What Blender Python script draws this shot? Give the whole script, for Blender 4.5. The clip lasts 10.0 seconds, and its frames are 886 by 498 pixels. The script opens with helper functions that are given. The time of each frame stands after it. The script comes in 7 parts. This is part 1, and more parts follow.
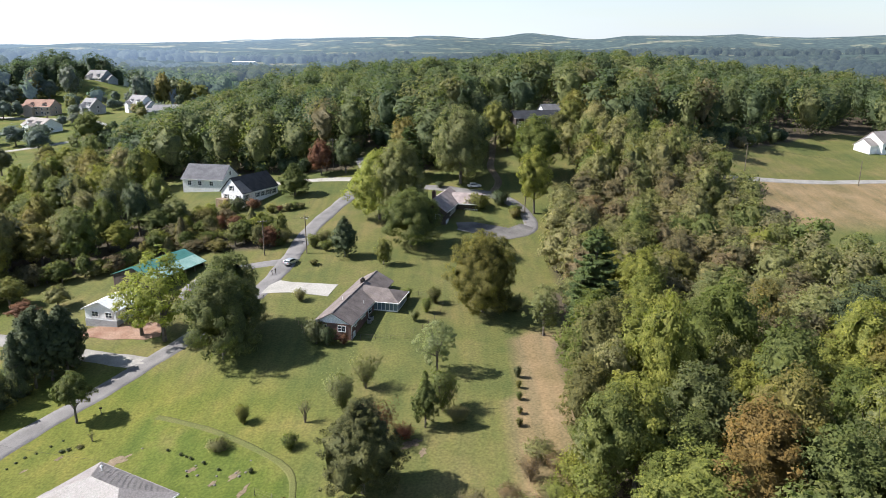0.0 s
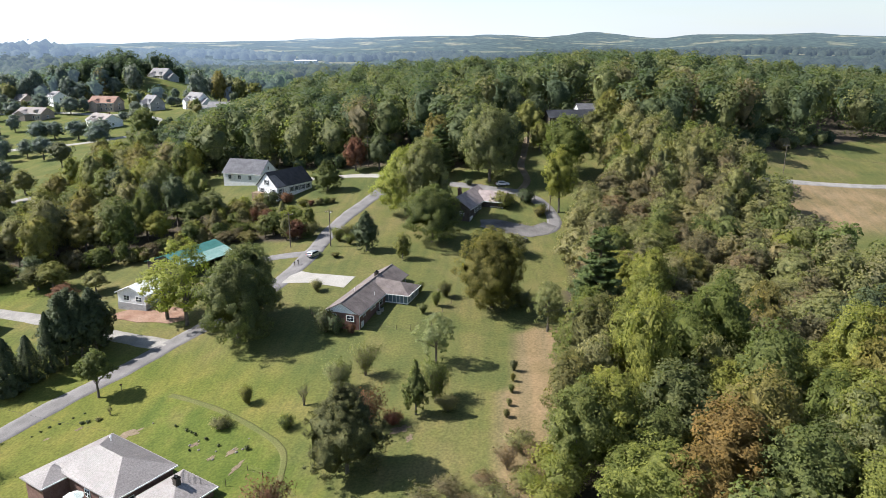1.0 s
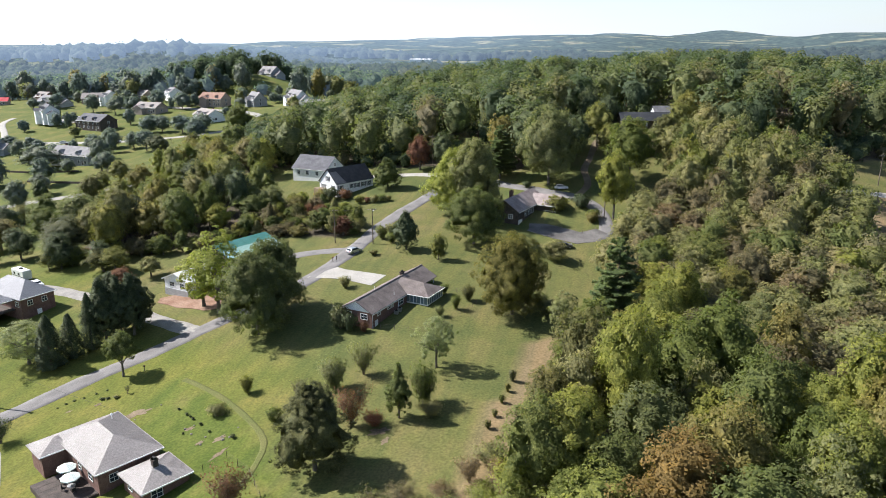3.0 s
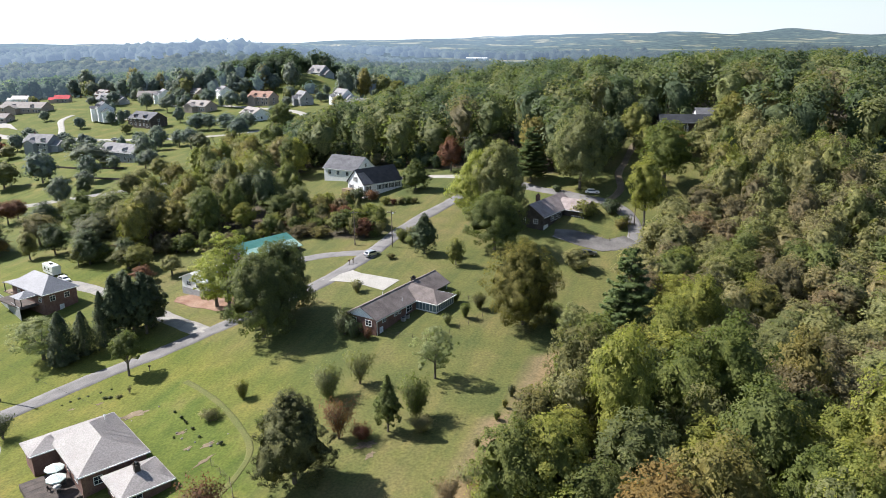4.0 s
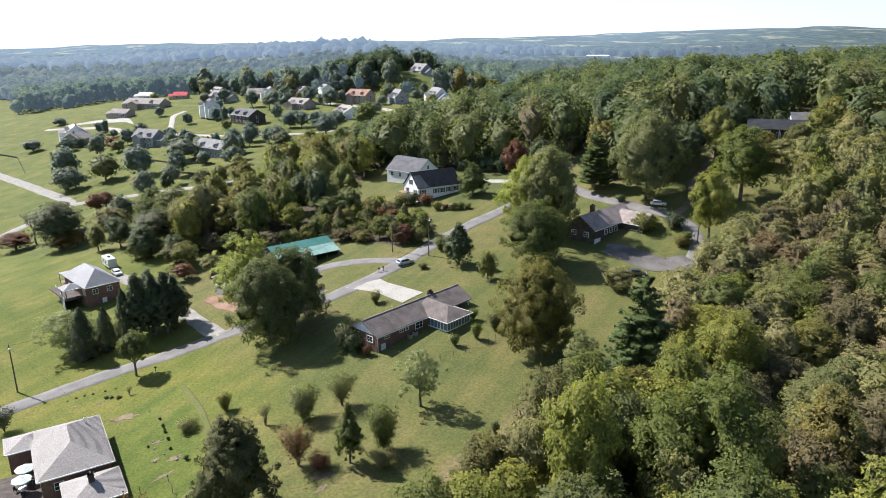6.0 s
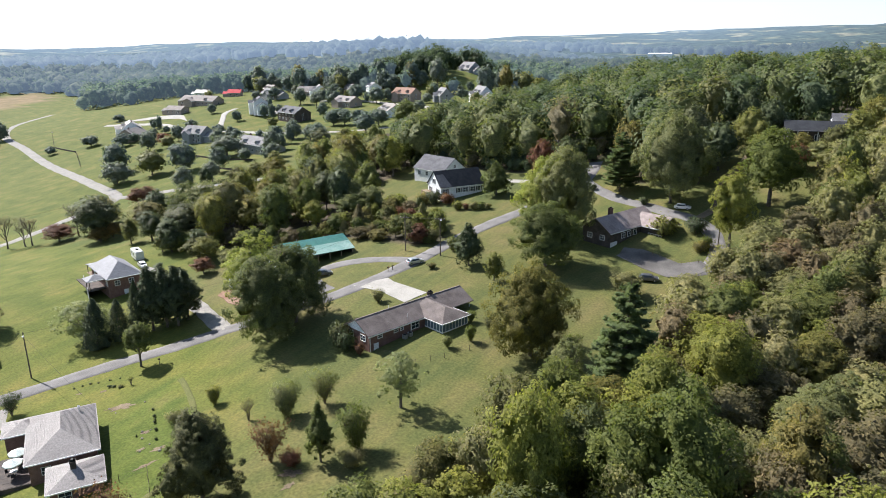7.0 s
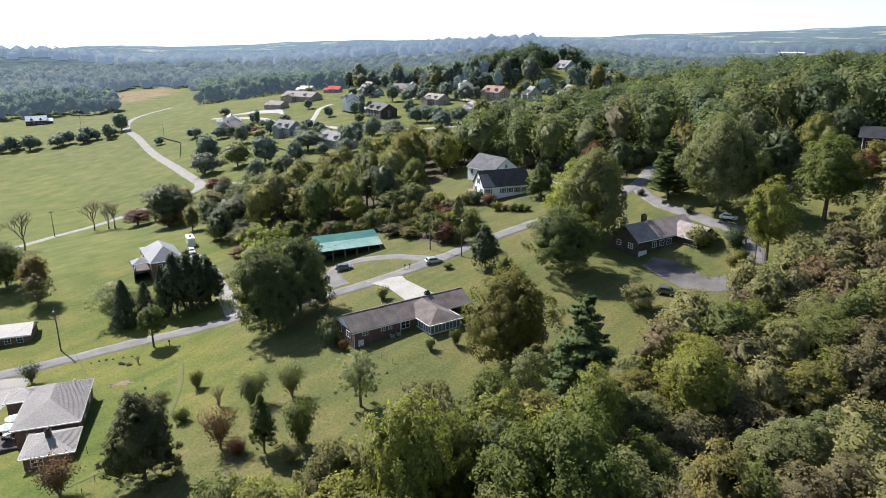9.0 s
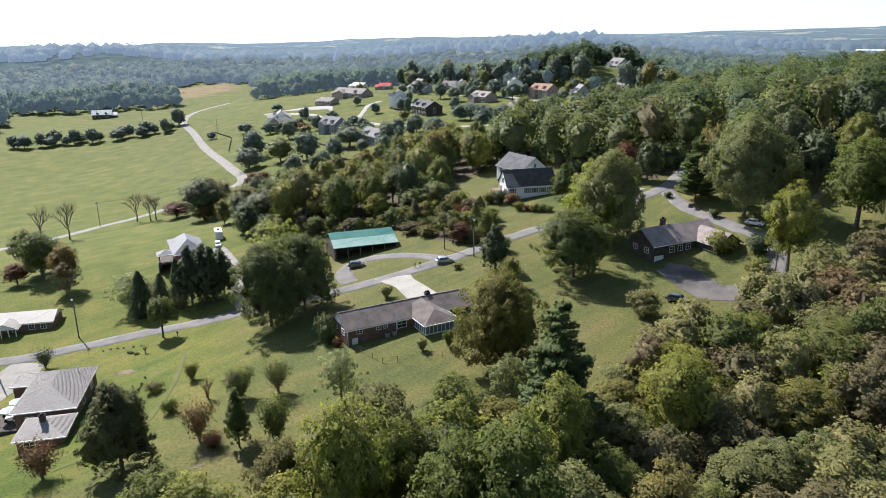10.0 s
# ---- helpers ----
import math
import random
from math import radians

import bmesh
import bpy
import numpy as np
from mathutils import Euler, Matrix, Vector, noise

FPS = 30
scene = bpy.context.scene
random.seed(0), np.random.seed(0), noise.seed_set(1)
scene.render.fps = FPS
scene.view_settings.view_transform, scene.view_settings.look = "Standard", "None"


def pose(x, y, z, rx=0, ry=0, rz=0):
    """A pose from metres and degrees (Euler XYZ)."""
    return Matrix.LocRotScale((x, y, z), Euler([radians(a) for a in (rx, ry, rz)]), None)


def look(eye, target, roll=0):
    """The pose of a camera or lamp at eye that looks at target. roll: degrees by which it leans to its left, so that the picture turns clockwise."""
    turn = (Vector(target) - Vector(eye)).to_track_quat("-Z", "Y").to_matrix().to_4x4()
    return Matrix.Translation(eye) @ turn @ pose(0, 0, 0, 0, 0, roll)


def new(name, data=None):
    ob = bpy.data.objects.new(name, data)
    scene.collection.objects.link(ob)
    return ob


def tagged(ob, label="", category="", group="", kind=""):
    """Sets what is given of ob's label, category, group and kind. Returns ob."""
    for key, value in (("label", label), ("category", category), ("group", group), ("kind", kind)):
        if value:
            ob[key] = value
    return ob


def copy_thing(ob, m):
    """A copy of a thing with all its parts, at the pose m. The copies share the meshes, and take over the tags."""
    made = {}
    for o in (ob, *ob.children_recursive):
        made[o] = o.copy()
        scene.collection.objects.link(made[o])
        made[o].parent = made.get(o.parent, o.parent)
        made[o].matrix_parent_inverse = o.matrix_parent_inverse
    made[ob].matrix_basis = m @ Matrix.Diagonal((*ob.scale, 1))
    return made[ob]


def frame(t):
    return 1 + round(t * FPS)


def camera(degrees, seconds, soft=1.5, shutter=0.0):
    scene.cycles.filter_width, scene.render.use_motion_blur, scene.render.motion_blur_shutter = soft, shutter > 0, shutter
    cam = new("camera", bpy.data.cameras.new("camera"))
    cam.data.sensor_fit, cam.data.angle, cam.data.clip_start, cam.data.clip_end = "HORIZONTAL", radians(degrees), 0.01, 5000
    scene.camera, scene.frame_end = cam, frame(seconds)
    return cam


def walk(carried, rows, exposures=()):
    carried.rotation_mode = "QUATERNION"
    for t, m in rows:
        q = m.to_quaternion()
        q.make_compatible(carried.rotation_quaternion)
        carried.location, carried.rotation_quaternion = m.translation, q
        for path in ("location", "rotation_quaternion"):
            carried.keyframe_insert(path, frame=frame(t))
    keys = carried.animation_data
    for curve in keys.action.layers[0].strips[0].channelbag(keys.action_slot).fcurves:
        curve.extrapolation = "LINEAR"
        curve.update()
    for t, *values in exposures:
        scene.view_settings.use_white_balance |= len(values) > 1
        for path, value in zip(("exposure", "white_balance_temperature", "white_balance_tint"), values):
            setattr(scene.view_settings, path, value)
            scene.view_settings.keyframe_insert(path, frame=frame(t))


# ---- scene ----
cam = camera(64.4, 10.0, soft=0.7)
METRES, EYE, TILT, LEAN, TURN = 115.0, 59.0, -16.0, 0.0, 0.0
ROWS = [
    (0.0, 0.0, 0.0, 0.0, -0.0, 0.0, 0.0),
    (0.5, 0.0452, -0.0129, -0.0024, 2.31, -0.06, -0.76),
    (1.0, 0.0912, -0.0276, -0.0063, 4.69, -0.14, -1.36),
    (1.5, 0.1347, -0.031, -0.0077, 6.92, -0.22, -2.01),
    (2.0, 0.1783, -0.0238, -0.0051, 9.25, -0.33, -2.68),
    (2.5, 0.2201, -0.0067, 0.0005, 11.59, -0.47, -3.35),
    (4.0, 0.3275, 0.0766, 0.028, 18.36, -1.1, -5.13),
    (4.5, 0.3603, 0.1145, 0.0394, 20.76, -1.39, -5.73),
    (5.0, 0.3899, 0.1534, 0.0512, 23.08, -1.69, -6.25),
    (5.5, 0.423, 0.1934, 0.0637, 25.56, -2.0, -6.8),
    (7.0, 0.5459, 0.2913, 0.0929, 32.88, -3.15, -8.35),
    (7.5, 0.5892, 0.3211, 0.1003, 35.21, -3.57, -8.91),
    (8.0, 0.6331, 0.353, 0.1087, 37.62, -4.0, -9.49),
    (8.5, 0.6687, 0.3905, 0.1187, 40.01, -4.42, -10.01),
    (9.0, 0.6962, 0.4302, 0.1296, 42.35, -4.84, -10.47),
    (9.5, 0.7263, 0.472, 0.1412, 44.87, -5.43, -10.96),
    (10.0, 0.7591, 0.513, 0.1533, 47.38, -6.02, -11.43),
]
EXPOSURES = [(0.0, 1.1), (5.0, 1.12), (7.5, 1.08), (10.0, 0.98)]
walk(cam, [(t, pose(0, 0, EYE, TILT, LEAN, TURN) @ pose(METRES * x, METRES * y, METRES * z, 90 + pitch, roll, yaw)) for t, x, y, z, yaw, pitch, roll in ROWS], EXPOSURES)

# ---- world, sun, exposure ----
SHADE = Vector((1.0, -0.05, 0.0)).normalized()      # the way shadows fall on level ground
SUN_EL = 43.0
world = bpy.data.worlds.new("world")
scene.world = world
world.use_nodes = True
wn, wl = world.node_tree.nodes, world.node_tree.links
sky = wn.new("ShaderNodeTexSky")
sky.sky_type, sky.sun_disc = "NISHITA", False
sky.sun_elevation, sky.sun_rotation = radians(SUN_EL), radians(-90)
sky.altitude, sky.air_density, sky.dust_density, sky.ozone_density = 200, 1.0, 0.6, 1.0
# a thin bright veil of high cloud over the sky's blue
veil, veil_mix = wn.new("ShaderNodeTexNoise"), wn.new("ShaderNodeMix")
veil_co, veil_map, veil_amount = wn.new("ShaderNodeTexCoord"), wn.new("ShaderNodeMapping"), wn.new("ShaderNodeMapRange")
veil_map.inputs["Scale"].default_value = (2.0, 2.0, 14.0)
veil.inputs["Scale"].default_value, veil.inputs["Detail"].default_value = 2.5, 6
wl.new(veil_co.outputs["Generated"], veil_map.inputs[0])
wl.new(veil_map.outputs[0], veil.inputs["Vector"])
for k, v in zip((1, 2, 3, 4), (0.3, 0.7, 0.75, 1.0)):
    veil_amount.inputs[k].default_value = v
wl.new(veil.outputs[0], veil_amount.inputs[0])
veil_way, veil_low, veil_both = wn.new("ShaderNodeSeparateXYZ"), wn.new("ShaderNodeMapRange"), wn.new("ShaderNodeMath")
wl.new(veil_co.outputs["Generated"], veil_way.inputs[0])
for k, v in zip((1, 2, 3, 4), (0.0, 0.16, 0.95, 0.05)):
    veil_low.inputs[k].default_value = v
wl.new(veil_way.outputs["Z"], veil_low.inputs[0])
veil_both.operation = "MULTIPLY"
wl.new(veil_low.outputs[0], veil_both.inputs[0])
wl.new(veil_amount.outputs[0], veil_both.inputs[1])
veil_mix.data_type = "RGBA"
veil_side, veil_near, veil_col = wn.new("ShaderNodeVectorMath"), wn.new("ShaderNodeMapRange"), wn.new("ShaderNodeVectorMath")
veil_side.operation, veil_col.operation = "DOT_PRODUCT", "SCALE"
veil_side.inputs[1].default_value = tuple(-SHADE)
wl.new(veil_co.outputs["Generated"], veil_side.inputs[0])
for k, v in zip((1, 2, 3, 4), (-0.35, 0.75, 0.6, 1.02)):
    veil_near.inputs[k].default_value = v
wl.new(veil_side.outputs["Value"], veil_near.inputs[0])
veil_col.inputs[0].default_value = (8.1, 9.2, 10.6)
wl.new(veil_near.outputs[0], veil_col.inputs["Scale"])
wl.new(veil_col.outputs[0], veil_mix.inputs[7])
wl.new(veil_both.outputs[0], veil_mix.inputs[0])
wl.new(sky.outputs[0], veil_mix.inputs[6])
wl.new(veil_mix.outputs[2], wn["Background"].inputs[0])
wn["Background"].inputs[1].default_value = 0.074
sun_data = bpy.data.lights.new("sun", "SUN")
sun_data.energy, sun_data.angle, sun_data.color = 4.7, radians(0.53), (1.0, 0.963, 0.938)
sun = new("sun", sun_data)
sun.matrix_world = look((0, 0, 200), Vector((0, 0, 200)) + SHADE * math.cos(radians(SUN_EL)) + Vector((0, 0, -math.sin(radians(SUN_EL)))))

# ---- materials ----
def material(name, rough=0.8, metal=0.0):
    m = bpy.data.materials.new(name)
    m.use_nodes = True
    b = m.node_tree.nodes["Principled BSDF"]
    b.inputs["Roughness"].default_value, b.inputs["Metallic"].default_value = rough, metal
    return m, m.node_tree.nodes, m.node_tree.links, b


def ramp(nodes, stops, mode="LINEAR"):
    r = nodes.new("ShaderNodeValToRGB")
    r.color_ramp.interpolation = mode
    while len(r.color_ramp.elements) < len(stops):
        r.color_ramp.elements.new(0.5)
    for e, (p, c) in zip(r.color_ramp.elements, stops):
        e.position, e.color = p, (*c, 1)
    return r


def place_noise(nodes, links, scale, detail=4.0, stretch=None, turn=0.0):
    g = nodes.new("ShaderNodeNewGeometry")
    n = nodes.new("ShaderNodeTexNoise")
    n.inputs["Scale"].default_value, n.inputs["Detail"].default_value = scale, detail
    src = g.outputs["Position"]
    if stretch:
        mp = nodes.new("ShaderNodeMapping")
        mp.inputs["Scale"].default_value = stretch
        mp.inputs["Rotation"].default_value = (0, 0, radians(turn))
        links.new(src, mp.inputs[0])
        src = mp.outputs[0]
    links.new(src, n.inputs["Vector"])
    return n


def mix(nodes, links, fac, a, b, blend="MIX"):
    m = nodes.new("ShaderNodeMix")
    m.data_type, m.blend_type = "RGBA", blend
    for socket, v in ((m.inputs[0], fac), (m.inputs[6], a), (m.inputs[7], b)):
        if isinstance(v, (int, float)):
            socket.default_value = v
        elif isinstance(v, tuple):
            socket.default_value = (*v, 1)
        else:
            links.new(v, socket)
    return m.outputs[2]


def bump(nodes, links, b, height, strength, distance):
    n = nodes.new("ShaderNodeBump")
    n.inputs["Strength"].default_value, n.inputs["Distance"].default_value = strength, distance
    links.new(height, n.inputs["Height"])
    links.new(n.outputs[0], b.inputs["Normal"])


def speckled(name, a, b, scale, fine, rough=0.8, metal=0.0, relief=0.02, stretch=None):
    """Two colours mixed by a coarse stain noise, broken by a fine grain, with a little relief."""
    m, nodes, links, p = material(name, rough, metal)
    big, small = place_noise(nodes, links, scale, 5, stretch), place_noise(nodes, links, fine, 3)
    col = mix(nodes, links, ramp_out(nodes, links, big.outputs[0], 0.35, 0.65), a, b)
    grain = ramp(nodes, [(0.3, (0.72, 0.72, 0.72)), (0.7, (1.15, 1.15, 1.15))])
    links.new(small.outputs[0], grain.inputs[0])
    links.new(mix(nodes, links, 1.0, col, grain.outputs[0], "MULTIPLY"), p.inputs["Base Color"])
    bump(nodes, links, p, small.outputs[0], 0.6, relief)
    p.inputs["Specular IOR Level"].default_value = 0.25 if rough > 0.6 else 0.5
    return m


def ramp_out(nodes, links, src, lo, hi):
    r = nodes.new("ShaderNodeMapRange")
    r.inputs[1].default_value, r.inputs[2].default_value = lo, hi
    links.new(src, r.inputs[0])
    return r.outputs[0]


def foliage(name, stops, rough=0.55, through_light=0.42, vary=0.3, clump=0.7):
    """Leaves: a hue by tree, a shade by spray and by clump, fine relief, some light let through."""
    m, nodes, links, p = material(name, rough)
    info, geo = nodes.new("ShaderNodeObjectInfo"), nodes.new("ShaderNodeNewGeometry")
    hue = ramp(nodes, stops)
    links.new(info.outputs["Random"], hue.inputs[0])
    shade = ramp(nodes, [(0.0, (1 - 0.5 * vary, 1 - 0.45 * vary, 1 - 0.5 * vary)), (0.6, (1.0, 1.0, 1.0)), (1.0, (1 + 0.8 * vary, 1 + 0.65 * vary, 1 + 0.3 * vary))])
    links.new(geo.outputs["Random Per Island"], shade.inputs[0])
    col = mix(nodes, links, 1.0, hue.outputs[0], shade.outputs[0], "MULTIPLY")
    tuft, grain = place_noise(nodes, links, clump, 3), place_noise(nodes, links, clump * 5, 3)
    tone = ramp(nodes, [(0.34, (0.76, 0.8, 0.83)), (0.52, (1.0, 1.0, 1.0)), (0.68, (1.3, 1.25, 1.12))])
    links.new(tuft.outputs[0], tone.inputs[0])
    col = mix(nodes, links, 1.0, col, tone.outputs[0], "MULTIPLY")
    speck = ramp(nodes, [(0.32, (0.74, 0.76, 0.76)), (0.68, (1.27, 1.26, 1.23))])
    links.new(grain.outputs[0], speck.inputs[0])
    col = mix(nodes, links, 1.0, col, speck.outputs[0], "MULTIPLY")
    links.new(col, p.inputs["Base Color"])
    bump(nodes, links, p, grain.outputs[0], 0.7, 0.16 / clump)
    p.inputs["Specular IOR Level"].default_value = 0.12
    t = nodes.new("ShaderNodeBsdfTranslucent")
    links.new(mix(nodes, links, 1.0, col, (1.0, 1.15, 0.6), "MULTIPLY"), t.inputs[0])
    s = nodes.new("ShaderNodeMixShader")
    s.inputs[0].default_value = through_light
    links.new(p.outputs[0], s.inputs[1])
    links.new(t.outputs[0], s.inputs[2])
    links.new(s.outputs[0], nodes["Material Output"].inputs[0])
    return m


GREEN = foliage("green leaves", [(0.0, (0.125, 0.147, 0.050)), (0.3, (0.151, 0.166, 0.054)), (0.55, (0.194, 0.182, 0.057)), (0.8, (0.214, 0.180, 0.066)), (1.0, (0.125, 0.124, 0.052))])
DARK = foliage("dark green leaves", [(0.0, (0.074, 0.093, 0.048)), (0.5, (0.093, 0.111, 0.054)), (1.0, (0.113, 0.117, 0.061))], 0.5, 0.22)
YELLOW = foliage("yellow green leaves", [(0.0, (0.203, 0.213, 0.056)), (0.5, (0.233, 0.230, 0.056)), (1.0, (0.178, 0.197, 0.056))])
OLIVE = foliage("olive brown leaves", [(0.0, (0.195, 0.199, 0.078)), (0.4, (0.232, 0.211, 0.101)), (0.7, (0.189, 0.198, 0.084)), (1.0, (0.255, 0.213, 0.113))])
TWIGGY = foliage("brown grey twigs and leaves", [(0.0, (0.177, 0.145, 0.084)), (0.5, (0.149, 0.134, 0.073)), (1.0, (0.190, 0.145, 0.086))])
ORANGE = foliage("orange leaves", [(0.0, (0.25, 0.16, 0.058)), (1.0, (0.2, 0.142, 0.054))])
PINK = foliage("pinkish brown leaves", [(0.0, (0.220, 0.157, 0.096)), (1.0, (0.198, 0.142, 0.082))])
RED = foliage("russet leaves", [(0.0, (0.19, 0.08, 0.052)), (0.5, (0.16, 0.085, 0.057)), (1.0, (0.21, 0.105, 0.062))])
SILVER = foliage("grey green leaves", [(0.0, (0.182, 0.194, 0.086)), (1.0, (0.197, 0.200, 0.096))])
NEEDLE = foliage("blue green needles", [(0.0, (0.12, 0.155, 0.065)), (1.0, (0.13, 0.165, 0.07))], 0.5, 0.4)
NEEDLE_DARK = foliage("dark blue green needles", [(0.0, (0.063, 0.080, 0.042)), (1.0, (0.079, 0.095, 0.048))], 0.55, 0.15)
CEDAR = foliage("dark cedar sprays", [(0.0, (0.074, 0.078, 0.031)), (1.0, (0.095, 0.090, 0.037))], 0.6, 0.12)
BARK = speckled("bark", (0.1, 0.085, 0.07), (0.17, 0.15, 0.125), 1.2, 14, 0.9, relief=0.03)
TWIG = speckled("grey twigs", (0.15, 0.12, 0.095), (0.22, 0.185, 0.15), 2, 20, 0.9)


def sunward_haze(nodes, links, lo, hi):
    """A number growing from east to west, brightening the painted haze towards the sun."""
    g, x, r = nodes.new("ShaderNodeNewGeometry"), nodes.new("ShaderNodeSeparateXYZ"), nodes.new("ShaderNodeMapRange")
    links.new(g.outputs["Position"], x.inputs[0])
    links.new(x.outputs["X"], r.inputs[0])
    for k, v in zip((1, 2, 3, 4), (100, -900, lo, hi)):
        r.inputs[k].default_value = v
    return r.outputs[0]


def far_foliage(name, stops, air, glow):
    """Woods of the distant backdrop, paled and blued by haze put in as emission."""
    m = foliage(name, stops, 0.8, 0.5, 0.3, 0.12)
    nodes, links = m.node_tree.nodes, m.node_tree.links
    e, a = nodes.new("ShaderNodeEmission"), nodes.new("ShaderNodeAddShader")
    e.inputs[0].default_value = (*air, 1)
    links.new(sunward_haze(nodes, links, 0.45 * glow, 1.5 * glow), e.inputs[1])
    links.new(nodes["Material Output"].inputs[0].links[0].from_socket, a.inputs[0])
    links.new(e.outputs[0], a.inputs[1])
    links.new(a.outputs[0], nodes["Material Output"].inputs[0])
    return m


HAZE_BLUE = (0.38, 0.52, 0.78)
FOREST = foliage("ridge forest leaves", [(0.0, (0.05, 0.075, 0.02)), (1.0, (0.05, 0.075, 0.02))], vary=0.3, clump=0.4)
EAST = foliage("east wood leaves", [(0.0, (0.05, 0.075, 0.02)), (1.0, (0.05, 0.075, 0.02))], vary=0.3, clump=0.5)
# Blue emission on these woods stands in for air haze, more with distance.
FAR_WOOD = far_foliage("far woods", [(0.0, (0.055, 0.08, 0.035)), (1.0, (0.055, 0.08, 0.035))], HAZE_BLUE, 0.095)
NEAR_FAR = far_foliage("deep green far leaves", [(0.0, (0.055, 0.08, 0.04)), (1.0, (0.055, 0.08, 0.04))], HAZE_BLUE, 0.05)
FARTHER_WOOD = far_foliage("farther woods", [(0.0, (0.07, 0.095, 0.065)), (1.0, (0.07, 0.095, 0.065))], HAZE_BLUE, 0.18)


def leaf_hues(m, stops):
    """For joined woods: the hue by a number that each tree carries, since all trees are one object."""
    nodes, links = m.node_tree.nodes, m.node_tree.links
    n = nodes.new("ShaderNodeAttribute")
    n.attribute_name = "hue"
    hue = next(x for x in nodes if x.type == "VALTORGB" and x.inputs[0].links and x.inputs[0].links[0].from_node.type == "OBJECT_INFO")
    while len(hue.color_ramp.elements) < len(stops):
        hue.color_ramp.elements.new(0.5)
    for e, (p, c) in zip(hue.color_ramp.elements, stops):
        e.position, e.color = p, (*c, 1)
    links.new(n.outputs["Fac"], hue.inputs[0])


leaf_hues(FOREST, [(0.0, (0.072, 0.1, 0.062)), (0.35, (0.096, 0.125, 0.068)), (0.6, (0.13, 0.152, 0.072)), (0.88, (0.172, 0.18, 0.08)), (1.0, (0.185, 0.158, 0.09))])
leaf_hues(EAST, [(0.0, (0.124, 0.146, 0.055)), (0.3, (0.174, 0.184, 0.068)), (0.6, (0.187, 0.178, 0.086)), (0.85, (0.211, 0.190, 0.111)), (1.0, (0.148, 0.178, 0.062))])
# Far leaf hues lean blue for haze, besides the emission.
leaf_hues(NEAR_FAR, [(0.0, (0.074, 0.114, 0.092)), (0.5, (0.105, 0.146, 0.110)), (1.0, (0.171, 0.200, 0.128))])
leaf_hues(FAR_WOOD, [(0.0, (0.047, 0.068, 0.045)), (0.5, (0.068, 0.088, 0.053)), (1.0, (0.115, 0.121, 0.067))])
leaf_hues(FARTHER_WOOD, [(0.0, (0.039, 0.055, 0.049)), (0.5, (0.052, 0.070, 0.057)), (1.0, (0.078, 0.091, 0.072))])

BRICK = speckled("red brown brick", (0.16, 0.092, 0.075), (0.215, 0.13, 0.11), 1.5, 9, 0.85)
PALE_BRICK = speckled("tan brick", (0.33, 0.27, 0.235), (0.4, 0.33, 0.28), 1.0, 8, 0.85)
# Far roof shingles, with haze put into their lighter tone.
PALE_SHINGLE = speckled("haze-paled grey shingles", (0.2, 0.195, 0.2), (0.27, 0.262, 0.262), 0.4, 4, 0.9, relief=0.02)
TAN_SHINGLE = speckled("haze-paled tan shingles", (0.25, 0.222, 0.205), (0.32, 0.29, 0.27), 0.4, 4, 0.9, relief=0.02)
BLOCK = speckled("concrete block", (0.32, 0.32, 0.325), (0.4, 0.4, 0.4), 0.8, 6, 0.85)
WHITE = speckled("white painted siding", (0.8, 0.81, 0.82), (0.86, 0.865, 0.87), 0.6, 5, 0.55, relief=0.004)
GREY_SIDING = speckled("grey siding", (0.24, 0.255, 0.27), (0.3, 0.31, 0.32), 0.6, 5, 0.6, relief=0.004)
DARK_WALL = speckled("dark brown boards", (0.06, 0.05, 0.045), (0.1, 0.08, 0.07), 0.8, 6, 0.8)
SHINGLE = speckled("weathered brown shingles", (0.135, 0.112, 0.104), (0.205, 0.174, 0.162), 0.45, 5, 0.9, relief=0.03)
FADED_SHINGLE = speckled("faded mauve brown shingles", (0.25, 0.205, 0.198), (0.35, 0.295, 0.282), 0.5, 5, 0.9, relief=0.03)
GREY_SHINGLE = speckled("grey shingles", (0.1, 0.1, 0.11), (0.145, 0.145, 0.155), 0.5, 5, 0.9, relief=0.03)
ORANGE_SHINGLE = speckled("orange brown shingles", (0.27, 0.165, 0.125), (0.34, 0.21, 0.16), 0.5, 5, 0.9, relief=0.03)
BLACK_SHINGLE = speckled("charcoal shingles", (0.022, 0.025, 0.031), (0.038, 0.041, 0.048), 0.5, 5, 0.9, relief=0.03)
TIN = speckled("weathered grey metal roofing", (0.262, 0.236, 0.225), (0.305, 0.278, 0.265), 0.35, 4, 0.6, 0.0, 0.004)
BLUE_TIN = speckled("smooth blue grey metal roofing", (0.24, 0.24, 0.255), (0.29, 0.29, 0.305), 0.25, 4, 0.7, 0.0, 0.004)
PALE_TIN = speckled("pale metal roofing", (0.29, 0.262, 0.242), (0.35, 0.32, 0.295), 0.35, 4, 0.6, 0.0, 0.006)
WHITE_TIN = speckled("white metal roofing", (0.76, 0.77, 0.77), (0.84, 0.84, 0.84), 0.3, 3, 0.4, 0.0, 0.004)
GREEN_TIN = speckled("sea green metal roofing", (0.06, 0.2, 0.165), (0.09, 0.25, 0.21), 0.3, 3, 0.35, 0.2, 0.006)
PALE_GREEN_TIN = speckled("pale green metal sheets", (0.25, 0.42, 0.36), (0.36, 0.5, 0.44), 0.4, 3, 0.35, 0.1, 0.006)
RED_TIN = speckled("red metal roofing", (0.5, 0.05, 0.06), (0.6, 0.09, 0.1), 0.3, 3, 0.8)
